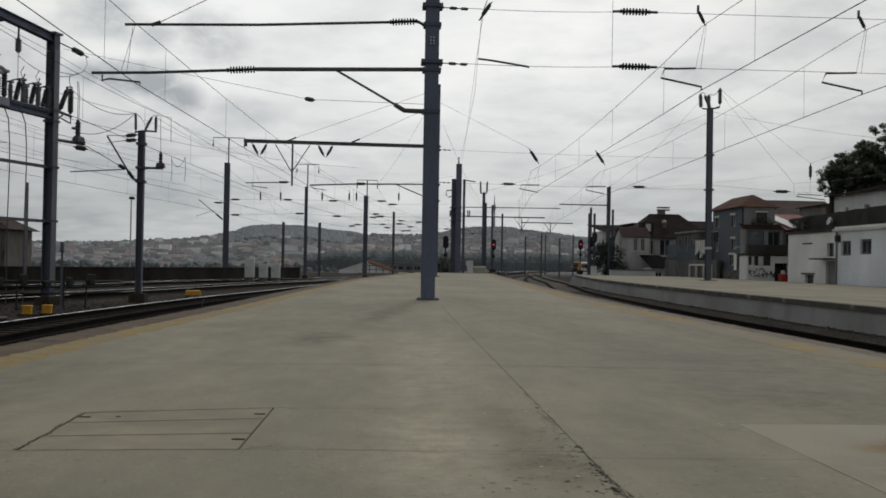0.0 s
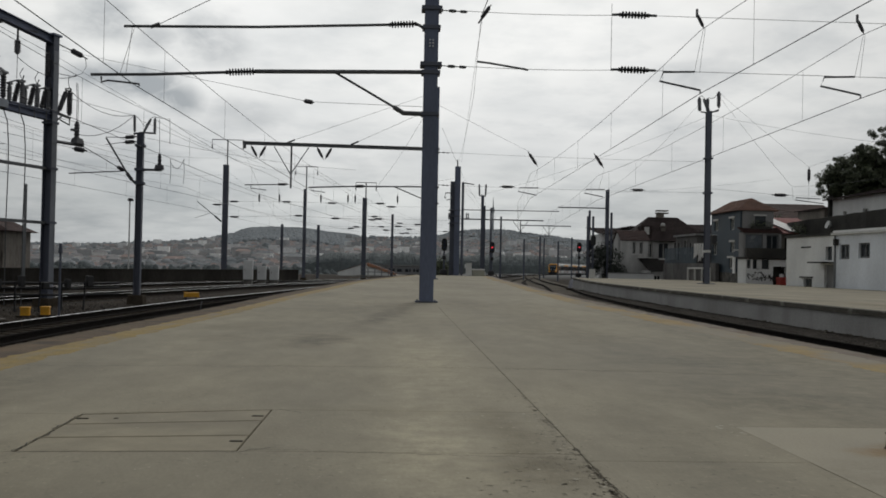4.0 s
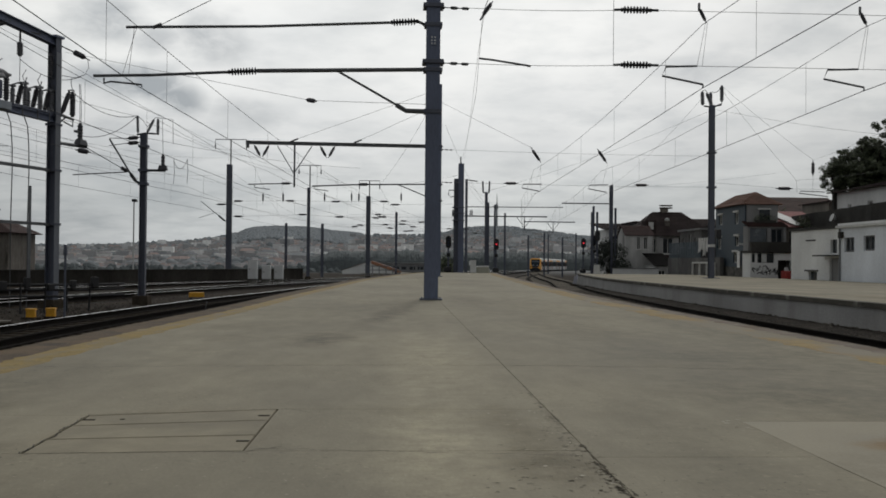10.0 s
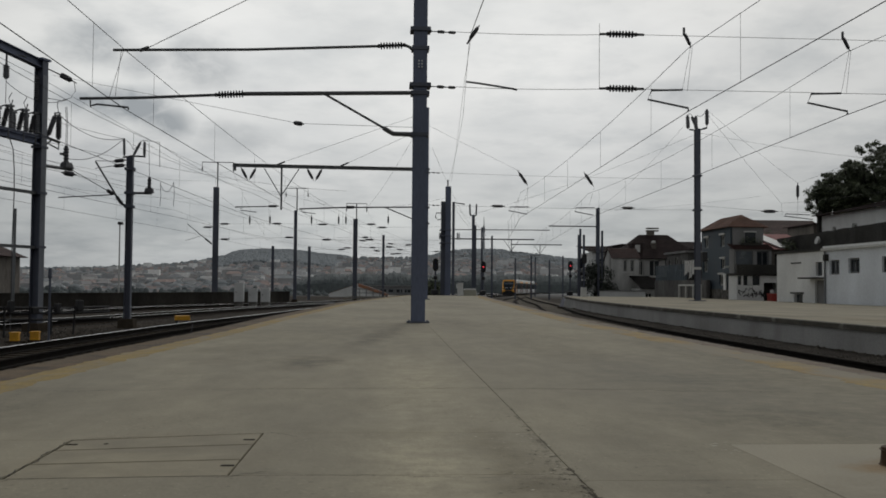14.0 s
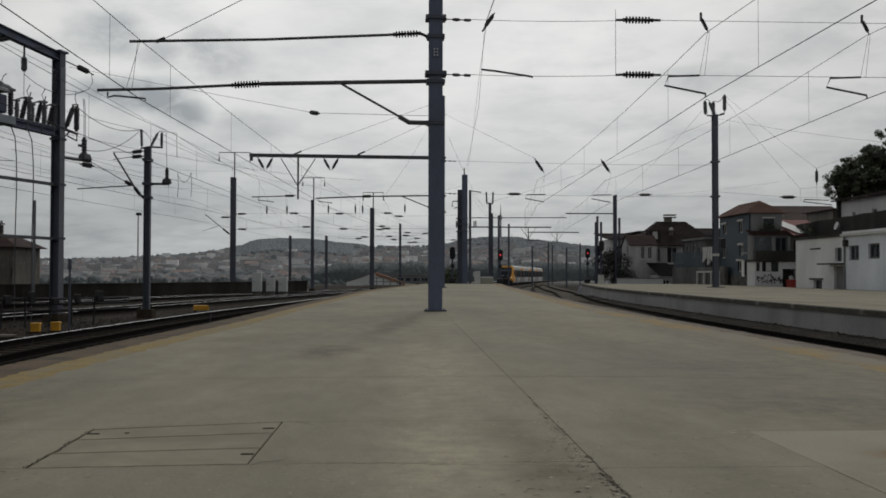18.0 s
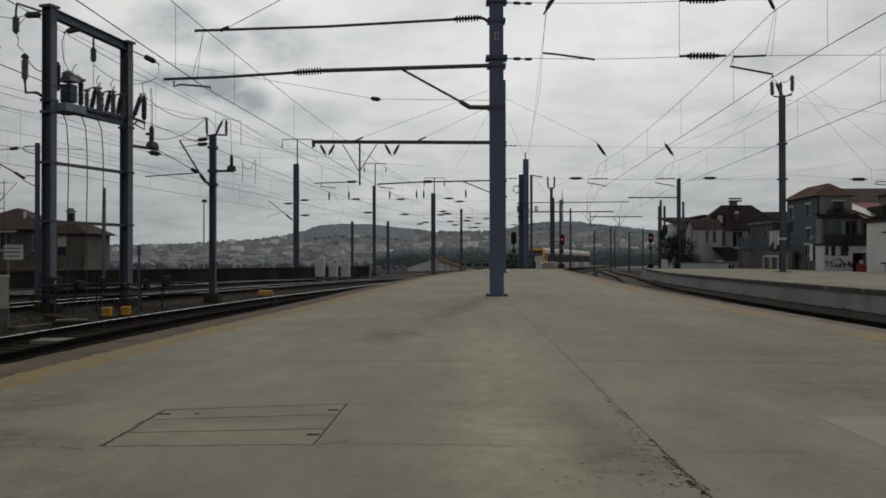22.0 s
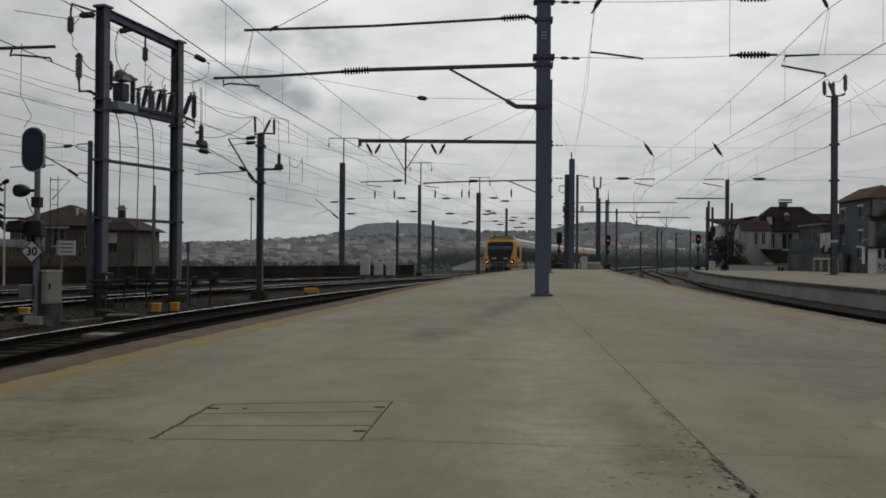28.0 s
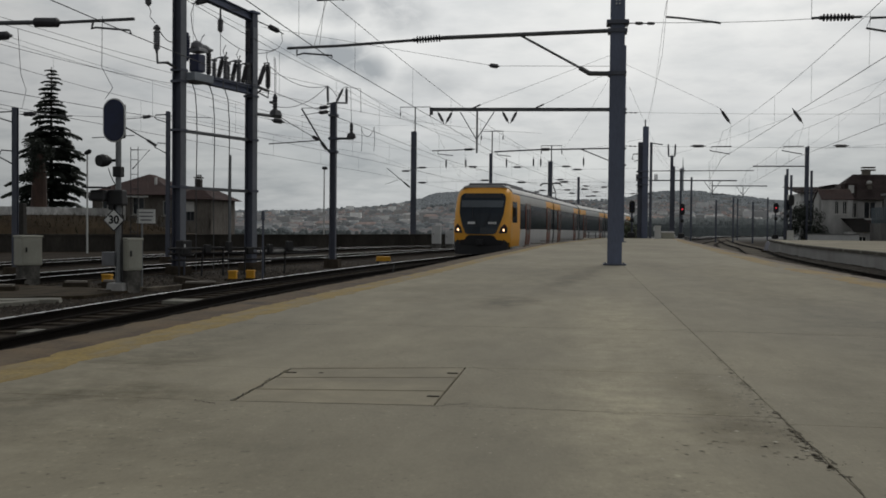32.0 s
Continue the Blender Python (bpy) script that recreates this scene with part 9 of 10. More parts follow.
main_signal()
cabinet(-10.33, 21.5, 0.40, 0.40, -0.27, 0.48, "light grey relay cabinet on a concrete plinth by the signal", 59)
cabinet(-13.9, 23.2, 0.54, 0.42, -0.27, 0.49, "light grey relay cabinet on a stained plinth", 58)
cabinet(-10.15, 71.2, 0.66, 0.5, -0.48, 0.89, "tall pale grey cabinet at the far end of the yard", 0, FARCAB)
cabinet(-9.14, 71.0, 0.60, 0.5, -0.48, 0.52, "pale grey cabinet in a row of three", 0, FARCAB)
cabinet(-8.25, 71.0, 0.62, 0.5, -0.48, 0.53, "pale grey cabinet in a row of three", 0, FARCAB)
dwarf_signal(4.78, 84, -0.9, 2.25, False, "dark unlit signal at the platform end with a diamond plate")
dwarf_signal(10.1, 95, -1.0, 2.3, True, "signal showing a red lamp with a diamond plate")
dwarf_signal(20.7, 105, -1.1, 2.7, True, "signal showing a red lamp beside the second platform")
dwarf_signal(21.05, 101, -1.0, 2.9, False, "black signal head seen beside a pole")


IVYBARK = material("reddish_bark", (0.060, 0.036, 0.028), 0.95, 0, 0.4, 3, 20, 0.25, 0.5, stretch=(1, 1, 0.3))
PILLAR = (-33.95, 58.0)
MOSSYSLAB = material("mossy_brown_concrete", (0.058, 0.046, 0.031), 0.95, 0, 0.5, 1.4, 20, 0.25, 0.4, spec=0.1, mid=0.4)


def trackside():
    for x, y in ((-9.78, 26.9), (-9.42, 27.4), (-12.1, 23.9)):
        th = thing("yellow_box", "small yellow painted trackside box on the ballast", "equipment box", Matrix.Translation((x, y, -0.8)), "yellow boxes")
        put("box_body", box(bmesh.new(), (x, y, -0.65), (0.24, 0.22, 0.22), 8, 0.95, 0.03), SAFEYELLOW, th)
        put("box_lid", box(bmesh.new(), (x, y, -0.53), (0.27, 0.25, 0.05), 8, 0.92, 0.02), SAFEYELLOW, th)
        put("foot", box(bmesh.new(), (x + 0.05, y, -0.78), (0.5, 0.3, 0.08), 8), SLEEPER, th)
    th = thing("point_machine", "low yellow trackside box beside the rail", "equipment box", Matrix.Translation((-7.96, 40.0, -0.8)))
    put("box_body", box(bmesh.new(), (-7.96, 40.0, -0.56), (0.62, 0.42, 0.19), 12, 0.94, 0.03), SAFEYELLOW, th)
    put("leg", box(bmesh.new(), (-7.75, 39.9, -0.75), (0.08, 0.08, 0.24)), MASTDARK, th)
    put("leg", box(bmesh.new(), (-8.2, 40.1, -0.75), (0.08, 0.08, 0.24)), MASTDARK, th)
    st = thing("edge_marker", "small yellow marker on a thin bent stand at the platform edge", "marker", Matrix.Translation((-3.42, 18.2, -0.3)))
    wire(st, "stand", [(-3.5, 18.2, -0.3), (-3.44, 18.2, 0.03), (-3.44, 18.25, 0.09)], 0.012)
    # low pipe rack by the gantry
    r = thing("pipe_rack", "dark low pipe rack with cables beside the gantry", "pipe rack", Matrix.Translation((-11, 26, -0.8)))
    for z in (0.06, -0.10, -0.30):
        bar(r, "pipe", [(-12.3, 28.2, z), (-11.2, 29.4, z + 0.02), (-9.9, 30.9, z - 0.02), (-8.8, 32.4, z)], 0.04, BLACK)
    for k in range(6):
        f = k / 5
        x, y = -12.0 + 2.4 * f, 28.3 + 3.0 * f
        bar(r, "rack_post", [(x, y, -0.85), (x + 0.05 * (k % 2), y, 0.10)], 0.03, BLACK)
        put("rack_box", box(bmesh.new(), (x + 0.15, y + 0.1, -0.02 + 0.07 * (k % 3)), (0.16 + 0.05 * (k % 2), 0.16, 0.20 + 0.06 * (k % 3)), 50, 1, 0.02), BLACK, r)
    m = thing("switch_drive", "dark switch drive box with a white label on the gantry post", "equipment box", Matrix.Translation((-12.3, 29.3, 0)))
    put("drive_body", box(bmesh.new(), (-12.25, 29.25, 0.05), (0.42, 0.3, 0.5), 70, 1, 0.03), BLACK, m)
    put("white_label", box(bmesh.new(), (-12.2, 29.08, 0.10), (0.16, 0.02, 0.18)), WHITEPAINT, m, "white blank label")
    put("bracket", box(bmesh.new(), (-12.45, 29.40, 0.05), (0.3, 0.1, 0.1), 70), MASTDARK, m)
    put("conduit", cyl(bmesh.new(), (-12.25, 29.3, -0.85), (-12.25, 29.3, -0.18), 0.03), MASTDARK, m)
    p = thing("marker_post", "thin dark marker post beside the track", "post", Matrix.Translation((-8.35, 25.3, -0.85)))
    put("post", cyl(bmesh.new(), (-8.36, 25.3, -0.85), (-8.36, 25.3, 1.05), 0.03), MASTDARK, p)
    put("head", box(bmesh.new(), (-8.36, 25.3, 1.08), (0.10, 0.10, 0.26), 0, 0.7, 0.02), MASTDARK, p)
    for x, y, w, l, rz in ((-7.72, 18.6, 0.62, 0.85, 3), (-7.5, 12.8, 0.42, 0.5, -6)):
        s = thing("crossing_slab", "pale concrete slab lying between the rails", "slab", Matrix.Translation((x, y, -0.76)))
        put("slab_body", box(bmesh.new(), (x, y, -0.735), (l, w, 0.07), rz, 0.98, 0.012), OLDSLAB, s)
    for x, y, w in ((-12.1, 22.3, 0.6), (-11.5, 22.9, 0.42), (-9.2, 23.0, 0.9), (-13.0, 20.5, 0.8)):
        s = thing("cable_chamber", "low concrete cable chamber on the ballast", "cable chamber", Matrix.Translation((x, y, -0.8)), "cable chambers")
        put("lid_body", box(bmesh.new(), (x, y, -0.72), (w, 0.36, 0.18), 20, 0.96, 0.015), SLEEPER, s)
        put("lid_top", box(bmesh.new(), (x, y, -0.61), (w * 0.8, 0.28, 0.04), 20), STAINWALL, s)
    c = thing("cable_trough", "rusty brown edge beam of a cable trough", "cable trough", Matrix.Translation((-12, 18, -0.8)))
    slab = [(-16.0, 22.8), (-12.3, 22.3), (-10.25, 21.5), (-10.42, 19.5), (-12.0, 18.5), (-16.0, 17.9)]
    put("trough_cover", prism(bmesh.new(), slab, (0, 0, -0.86), (1, 0, 0), (0, 1, 0), (0, 0, 0.13)), MOSSYSLAB, c, "mossy brown concrete slab over the trough")
    for x, y, w, l, rz in ((-11.5, 18.1, 0.55, 2.4, 24), (-13.2, 17.4, 0.6, 1.3, 20), (-10.9, 17.6, 0.30, 1.1, 70)):
        put("cover_plate", box(bmesh.new(), (x, y, -0.78), (l, w, 0.12), rz, 0.97, 0.015), OLDSLAB if w < 0.6 else MOSSYSLAB, c, "loose grey trough cover")
    put("trough_side", box(bmesh.new(), (-9.6, 24.0, -0.70), (0.18, 4.0, 0.16), 40), SLEEPER, c)
    for p, q, w in (((-10.16, 21.89), (-9.70, 23.88), 0.14), ((-10.77, 20.99), (-10.44, 22.34), 0.30)):
        kb = thing("kerb_piece", "brown stained concrete kerb lying beside the track", "kerb", Matrix.Translation((p[0], p[1], -0.8)), "loose kerbs")
        p, q = Vector((*p, -0.76)), Vector((*q, -0.76))
        rz = math.degrees(math.atan2(q.y - p.y, q.x - p.x))
        put("kerb_body", box(bmesh.new(), (p + q) / 2, ((q - p).length, w, 0.12), rz, 0.97, 0.015), KERBSTONE, kb)
    l = thing("yard_lamp", "slim white lamp post with a dark lamp head", "lamp post", Matrix.Translation((-25.9, 49, -0.8)))
    put("post", cyl(bmesh.new(), (-25.9, 49, -0.8), (-25.9, 49, 4.5), 0.055, 0.04, 10), WHITEMETAL, l, "white painted post")
    put("lamp_head", lathe(bmesh.new(), (-26.0, 48.9, 4.50), (-25.55, 48.7, 4.66), ((0, 0.05), (0.3, 0.11), (0.8, 0.13), (1, 0.06)), 10), BLACK, l, "dark lamp head")
    l2 = thing("yard_lamp", "slim white lamp post behind the yard", "lamp post", Matrix.Translation((-20.5, 78, -0.8)))
    put("post", cyl(bmesh.new(), (-20.5, 78, -0.9), (-20.5, 78, 5.4), 0.07, 0.045, 10), WHITEMETAL, l2)
    put("lamp_head", box(bmesh.new(), (-20.4, 77.8, 5.5), (0.40, 0.5, 0.22), 0, 0.8, 0.04), BLACK, l2)
    d = thing("timber_post", "thick dark timber post on the bank", "post", Matrix.Translation((-30.0, 49.5, -0.8)))
    put("post", box(bmesh.new(), (-30.0, 49.5, 0.5), (0.5, 0.4, 2.7), 0, 0.9, 0.04), DARKWALL, d)
    # fence at the platform end
    e = thing("end_fence", "pale low railing at the end of the platform", "fence", Matrix.Translation((2, 84, -1)))
    for k in range(10):
        put("fence_post", box(bmesh.new(), (-2.4 + 0.6 * k, 86, -0.2), (0.07, 0.07, 1.4)), GALV, e)
    for z in (0.45, 0.1):
        put("fence_rail", box(bmesh.new(), (0.3, 86.05, z), (5.6, 0.05, 0.06)), GALV, e)
    s = thing("end_sign", "small white board at the platform end", "sign", Matrix.Translation((6.6, 83, -1)))
    put("board", box(bmesh.new(), (6.75, 83, 0.78), (0.5, 0.03, 0.36)), WHITEPAINT, s)
    put("post", box(bmesh.new(), (6.75, 83.04, 0.0), (0.06, 0.05, 1.9)), GALV, s)
    s = thing("end_kerb", "white painted slab past the platform end", "slab", Matrix.Translation((8, 86, -1)))
    put("slab_body", box(bmesh.new(), (7.9, 86, -0.25), (1.4, 0.5, 1.1), 0, 1, 0.03), WHITEMETAL, s)
    c = thing("end_cabinet", "white metal cabinet at the end of the platform", "cabinet", Matrix.Translation((6.55, 79.3, 0)))
    put("body", box(bmesh.new(), (6.55, 79.3, 0.52), (0.46, 0.4, 1.04), 0, 1, 0.02), FARCAB, c)
    put("door", box(bmesh.new(), (6.55, 79.09, 0.52), (0.38, 0.02, 0.9), 0, 1, 0.004), FARCAB, c)
    put("lid", box(bmesh.new(), (6.55, 79.3, 1.06), (0.52, 0.46, 0.05), 0, 0.95, 0.01), GALV, c, "grey metal lid")
    c = thing("end_bin", "low pale grit bin at the end of the platform", "bin", Matrix.Translation((7.35, 79.5, 0)))
    put("body", box(bmesh.new(), (7.35, 79.5, 0.24), (0.95, 0.55, 0.48), 0, 1.05, 0.03), CABINET, c)
    put("lid", box(bmesh.new(), (7.35, 79.5, 0.53), (1.05, 0.62, 0.10), 0, 0.92, 0.02), FARCAB, c, "pale sloping lid")
    sh = thing("end_shrub", "dark round shrub at the platform end", "shrub", Matrix.Translation((4.6, 86, -0.9)))
    for k in range(7):
        leaf_clump(sh, (4.6 + 0.4 * math.cos(k * 2.4), 86 + 0.3 * math.sin(k * 2.4), 0.0 + 0.16 * k), 0.75, 150, seed=90 + k)
    bs = thing("buffer_stub", "leaning steel stay at the end of the platform wall", "stay", Matrix.Translation((13.6, 71, -0.8)))
    put("stay", hbeam(bmesh.new(), (13.4, 71.4, -0.78), (14.0, 73.6, -0.12), 0.2, 0.2, 0.02), MASTDARK, bs)
    put("foot", box(bmesh.new(), (13.4, 71.3, -0.74), (0.5, 0.6, 0.12), 0, 1, 0.02), SLEEPER, bs)
    b = thing("small_bollard", "short pale bollard on the second platform", "bollard", Matrix.Translation((16.7, 79, 0)))
    put("body", cyl(bmesh.new(), (16.7, 79, 0), (16.7, 79, 0.75), 0.28, 0.24, 12), WHITEMETAL, b)
    p = thing("ivy_tree", "stout old trunk overgrown with dark ivy behind the crest wall", "tree", Matrix.Translation((PILLAR[0], PILLAR[1], 1.2)))
    put("trunk", lathe(bmesh.new(), (PILLAR[0], PILLAR[1], 0.6), (PILLAR[0] + 0.1, PILLAR[1], 5.2), ((0, 0.62), (0.3, 0.5), (0.7, 0.42), (1, 0.2)), 12), IVYBARK, p, "reddish brown trunk")
    rnd = random.Random(77)
    for k in range(26):
        leaf_clump(p, (PILLAR[0] + rnd.uniform(-0.5, 0.5), PILLAR[1] + rnd.uniform(-0.4, 0.3), rnd.uniform(3.4, 6.0)), rnd.uniform(0.35, 0.6), 160, NEEDLE, seed=400 + k)


trackside()


def loose_stones():
    """Crushed stone scattered over the ground between the tracks."""
    rnd = random.Random(31)
    v, f = [], []
    zones = [(-14.5, -9.2, 16, 34, 3600), (-9.4, -8.6, 9, 40, 1500), (-7.3, -6.5, 10, 30, 700), (-6.8, -5.0, 8, 34, 900), (9.6, 10.9, 18, 55, 2600), (-14, -9.5, 34, 60, 900)]
    for x0, x1, y0, y1, n in zones:
        for k in range(n):
            y = y0 + (y1 - y0) * rnd.random() ** 1.3
            x = rnd.uniform(x0, x1) + (max(0, y - 24) ** 1.5 * 0.012 if x1 < 0 else 0)
            z = rail_z(y) - (0.08 if x > 0 else 0.205)
            s = rnd.uniform(0.015, 0.035) if x > 0 else rnd.uniform(0.025, 0.06)
            c = len(v)
            v += [(x + s * math.cos(a) * rnd.uniform(0.6, 1.1), y + s * math.sin(a) * rnd.uniform(0.6, 1.1), z) for a in (0.4, 1.9, 3.3, 4.9)]
            v += [(x + rnd.uniform(-0.4, 0.4) * s, y + rnd.uniform(-0.4, 0.4) * s, z + s * rnd.uniform(0.6, 1.1))]
            f += [(c + i, c + (i + 1) % 4, c + 4) for i in range(4)]
    mat = islands("dark_crushed_stone", [(0.035, 0.029, 0.023), (0.055, 0.046, 0.037), (0.085, 0.073, 0.06), (0.025, 0.021, 0.017)], 0.95)
    tagged(link("loose_stones", mesh_of("loose_stones", v, f, mat)), "dark crushed stones scattered between the tracks", "stones", kind="stuff")


loose_stones()


# ---------------------------------------------------------------- details on the platform
def platform_details():
    th = thing("duct_cover", "rectangular cover of three concrete slabs set in the platform", "floor cover", Matrix.Translation((-1.3, 5, 0)))
    (ax, ay), (bx, by), (cx, cy), (dx, dy) = MAN
    lerp = lambda p, q, f: (p[0] + (q[0] - p[0]) * f, p[1] + (q[1] - p[1]) * f)
    for f0, f1 in ((0.0, 0.33), (0.33, 0.69), (0.69, 1.0)):
        q = [lerp(MAN[0], MAN[3], f0), lerp(MAN[1], MAN[2], f0), lerp(MAN[1], MAN[2], f1), lerp(MAN[0], MAN[3], f1)]
        ob = slab_piece("cover_slab", q, -0.05, -0.001, COVER, None, inset=0.009, cham=0.004)
        ob.data.transform(th.matrix_basis.inverted())
        ob.parent = th
    put("lifting_hole", lathe(bmesh.new(), (-1.43, 5.27, 0.0), (-1.43, 5.27, 0.002), ((0, 0.014), (1, 0.013)), 10), DARKGAP, th, "small dark lifting hole")
    for x, y in ((-1.60, 5.25), (-0.70, 4.64), (-0.70, 5.40)):
        put("lifting_slot", box(bmesh.new(), (x, y, 0.001), (0.06, 0.022, 0.004)), DARKGAP, th, "dark lifting slot")
    # joints filled with dirt
    d = thing("joint_dirt", "dark dirt and gravel packed into the slab joints", "dirt", kind="stuff")
    bm = bmesh.new()
    rnd = random.Random(5)
    box(bm, (1.06, 25, -0.0265), (0.9, 110, 0.04), 0)
    for y in JOINTS_Y[1:-1]:
        box(bm, (1.4, y, -0.0245), (7.4, 0.05, 0.035))
    box(bm, (-1.3, 5.0, -0.034), (1.45, 1.4, 0.03))
    put("joint_fill", bm, JOINTFILL, d)
    # broken lip of the long joint: crumbs and grit
    v, f = [], []

    def crumb(x, y, s):
        n = len(v)
        z = 0.001
        pts = [(x + s * math.cos(a) * rnd.uniform(0.6, 1), y + s * math.sin(a) * rnd.uniform(0.6, 1.3), z) for a in (0.3, 1.7, 2.9, 4.1, 5.3)]
        v.extend(pts); v.append((x, y, z + s * rnd.uniform(0.3, 0.7)))
        f.extend([(n + i, n + (i + 1) % 5, n + 5) for i in range(5)])
    for k in range(190):
        y = 3.5 + rnd.random() ** 1.4 * 3.4
        w = 0.012 + 0.035 * max(0, 5.0 - y)
        crumb(0.86 + 0.008 * y + rnd.gauss(-0.3, 1) * w, y, rnd.uniform(0.0015, 0.005))
    for k in range(260):
        crumb(rnd.uniform(-3, 4.2), 2.2 + rnd.random() ** 2 * 9, rnd.uniform(0.0015, 0.004))
    me = mesh_of("grit", v, f, GRIT)
    tagged(link("grit", me, None, d), kind="stuff")
    # ragged dark lip along the joint, widest where the edge has crumbled
    v, f = [], []
    n = 760
    for k in range(n + 1):
        y = 2.2 + 10.3 * (k / n) ** 1.3
        x = 0.86 + 0.008 * y + 0.010 * noise.noise(Vector((y * 6, 0, 0))) + 0.02 * noise.noise(Vector((y * 1.3, 5, 0)))
        w = 0.0012 + 0.008 * max(0, (8.4 - y) / 5) * max(0, 0.15 + noise.noise(Vector((y * 5, 2, 0)))) + 0.02 * max(0, 5.0 - y) * max(0, noise.noise(Vector((y * 9, 8, 0))))
        v += [(x - w * rnd.uniform(0.1, 2.0), y, 0.0012), (x + w * rnd.uniform(0.1, 2.0), y, 0.0012)]
    for k in range(n):
        if noise.noise(Vector((v[2 * k][1] * 3.1, 11, 0))) > (0.14 if v[2 * k][1] > 4.6 else -0.05):
            f.append((2 * k, 2 * k + 1, 2 * k + 3, 2 * k + 2))
    link("crumbled_edge", mesh_of("crumbled_edge", v, f, JOINTDIRT), None, d, "dark crumbled joint edge")
    # fine wandering cracks
    v, f = [], []

    def crack(p, q, w, jit, n=26):
        base = len(v)
        p, q = Vector(p), Vector(q)
        s = Vector((-(q - p).y, (q - p).x)).normalized()
        for k in range(n + 1):
            c = p.lerp(q, k / n) + s * rnd.gauss(0, jit)
            ww = w * rnd.uniform(0.3, 1.0)
            v.extend([(c.x - s.x * ww, c.y - s.y * ww, 0.0016), (c.x + s.x * ww, c.y + s.y * ww, 0.0016)])
        for k in range(n):
            a = base + 2 * k
            f.append((a, a + 1, a + 3, a + 2))
    crack((-0.62, 4.45), (0.86, 4.28), 0.0022, 0.012)
    crack((-1.66, 4.25), (-1.80, 4.33), 0.005, 0.006, 8)
    crack((-1.615, 4.34), (-1.648, 5.40), 0.0064, 0.007, 30)
    crack((-1.62, 4.335), (-0.66, 4.395), 0.0045, 0.003, 30)
    crack((-0.62, 5.66), (-0.45, 5.50), 0.004, 0.008, 8)
    crack((-1.66, 5.42), (-1.25, 5.52), 0.004, 0.008, 14)
    crack((-3.0, 7.75), (0.9, 8.12), 0.0045, 0.03, 60)
    crack((0.95, 8.08), (4.2, 7.62), 0.0075, 0.03, 50)
    crack((-0.70, 4.34), (-0.50, 4.50), 0.004, 0.008, 8)
    crack((1.90, 5.20), (4.4, 5.22), 0.0025, 0.008, 40)
    link("cracks", mesh_of("cracks", v, f, DARKGAP), None, d, "fine dark cracks")
    # broken surface: small flakes lost beside the joint and here and there
    v, f = [], []

    def flake(x, y, s):
        n = len(v)
        m = 7
        v.extend([(x + s * math.cos(a) * rnd.uniform(0.3, 1.6), y + s * math.sin(a) * rnd.uniform(0.3, 1.3), 0.0014) for a in (2 * math.pi * i / m for i in range(m))])
        f.append(tuple(range(n, n + m)))
    for k in range(150):
        y = 3.6 + 2.0 * rnd.random() ** 1.3
        flake(0.86 + 0.008 * y - abs(rnd.gauss(0, 1)) * (0.03 + 0.16 * max(0, 5.2 - y)), y, rnd.uniform(0.003, 0.013))
    for k in range(200):
        flake(rnd.uniform(-3, 4.2), 3.5 + 7 * rnd.random() ** 1.7, rnd.uniform(0.0015, 0.006))
    for k in range(24):
        flake(-1.62 + rnd.gauss(0, 0.07), 4.34 + rnd.gauss(0, 0.10), rnd.uniform(0.002, 0.008))
    tagged(link("flakes", mesh_of("flakes", v, f, FLAKE), None, d), kind="stuff")
    # holes and clumps of brown dirt where the joint has broken open
    v, f = [], []
    for c, spread, m in ((3.50, 0.05, 20), (3.66, 0.05, 26), (3.82, 0.05, 22), (3.98, 0.06, 28), (4.12, 0.03, 10), (4.38, 0.010, 5), (4.50, 0.012, 6), (4.85, 0.01, 5), (5.34, 0.03, 8), (5.72, 0.02, 7), (5.90, 0.03, 8), (6.3, 0.04, 7)):
        for k in range(m):
            y = c + rnd.gauss(0, spread)
            flake(0.857 + 0.008 * y - abs(rnd.gauss(0, 1)) * 0.020 + rnd.gauss(0, 0.006), y, rnd.uniform(0.003, 0.011))
    tagged(link("joint_dirt", mesh_of("joint_dirt", v, f, JOINTDIRT), None, d), kind="stuff")
    # pale chips where the skin of the concrete has broken
    v, f = [], []
    for k in range(420):
        flake(rnd.uniform(-2.6, 0.4) if k % 3 else rnd.uniform(-2.0, 4.2), 3.5 + 2.8 * rnd.random() ** 1.5, rnd.uniform(0.0015, 0.006))
    for k in range(60):
        y = 3.7 + 2.0 * rnd.random()
        flake(0.84 + 0.008 * y + rnd.gauss(-0.08, 0.10), y, rnd.uniform(0.003, 0.012))
    for k in range(16):
        flake(1.86 + rnd.gauss(0, 0.05), 5.10 + rnd.gauss(0, 0.12), rnd.uniform(0.004, 0.016))
    tagged(link("pale_chips", mesh_of("pale_chips", v, f, CHIP), None, d), kind="stuff")
    s = thing("pipe_stub", "short rusty pipe stub in a stained patch of concrete", "pipe", Matrix.Translation((2.50, 4.58, 0)))
    put("stub", lathe(bmesh.new(), (2.50, 4.58, 0.0), (2.50, 4.58, 0.075), ((0, 0.085), (0.15, 0.075), (0.9, 0.07), (1, 0.08)), 16), RUSTPIPE, s)
    put("stub_cap", cyl(bmesh.new(), (2.50, 4.58, 0.068), (2.50, 4.58, 0.088), 0.07, n=16), RUSTPIPE, s, "rusty cap")


platform_details()


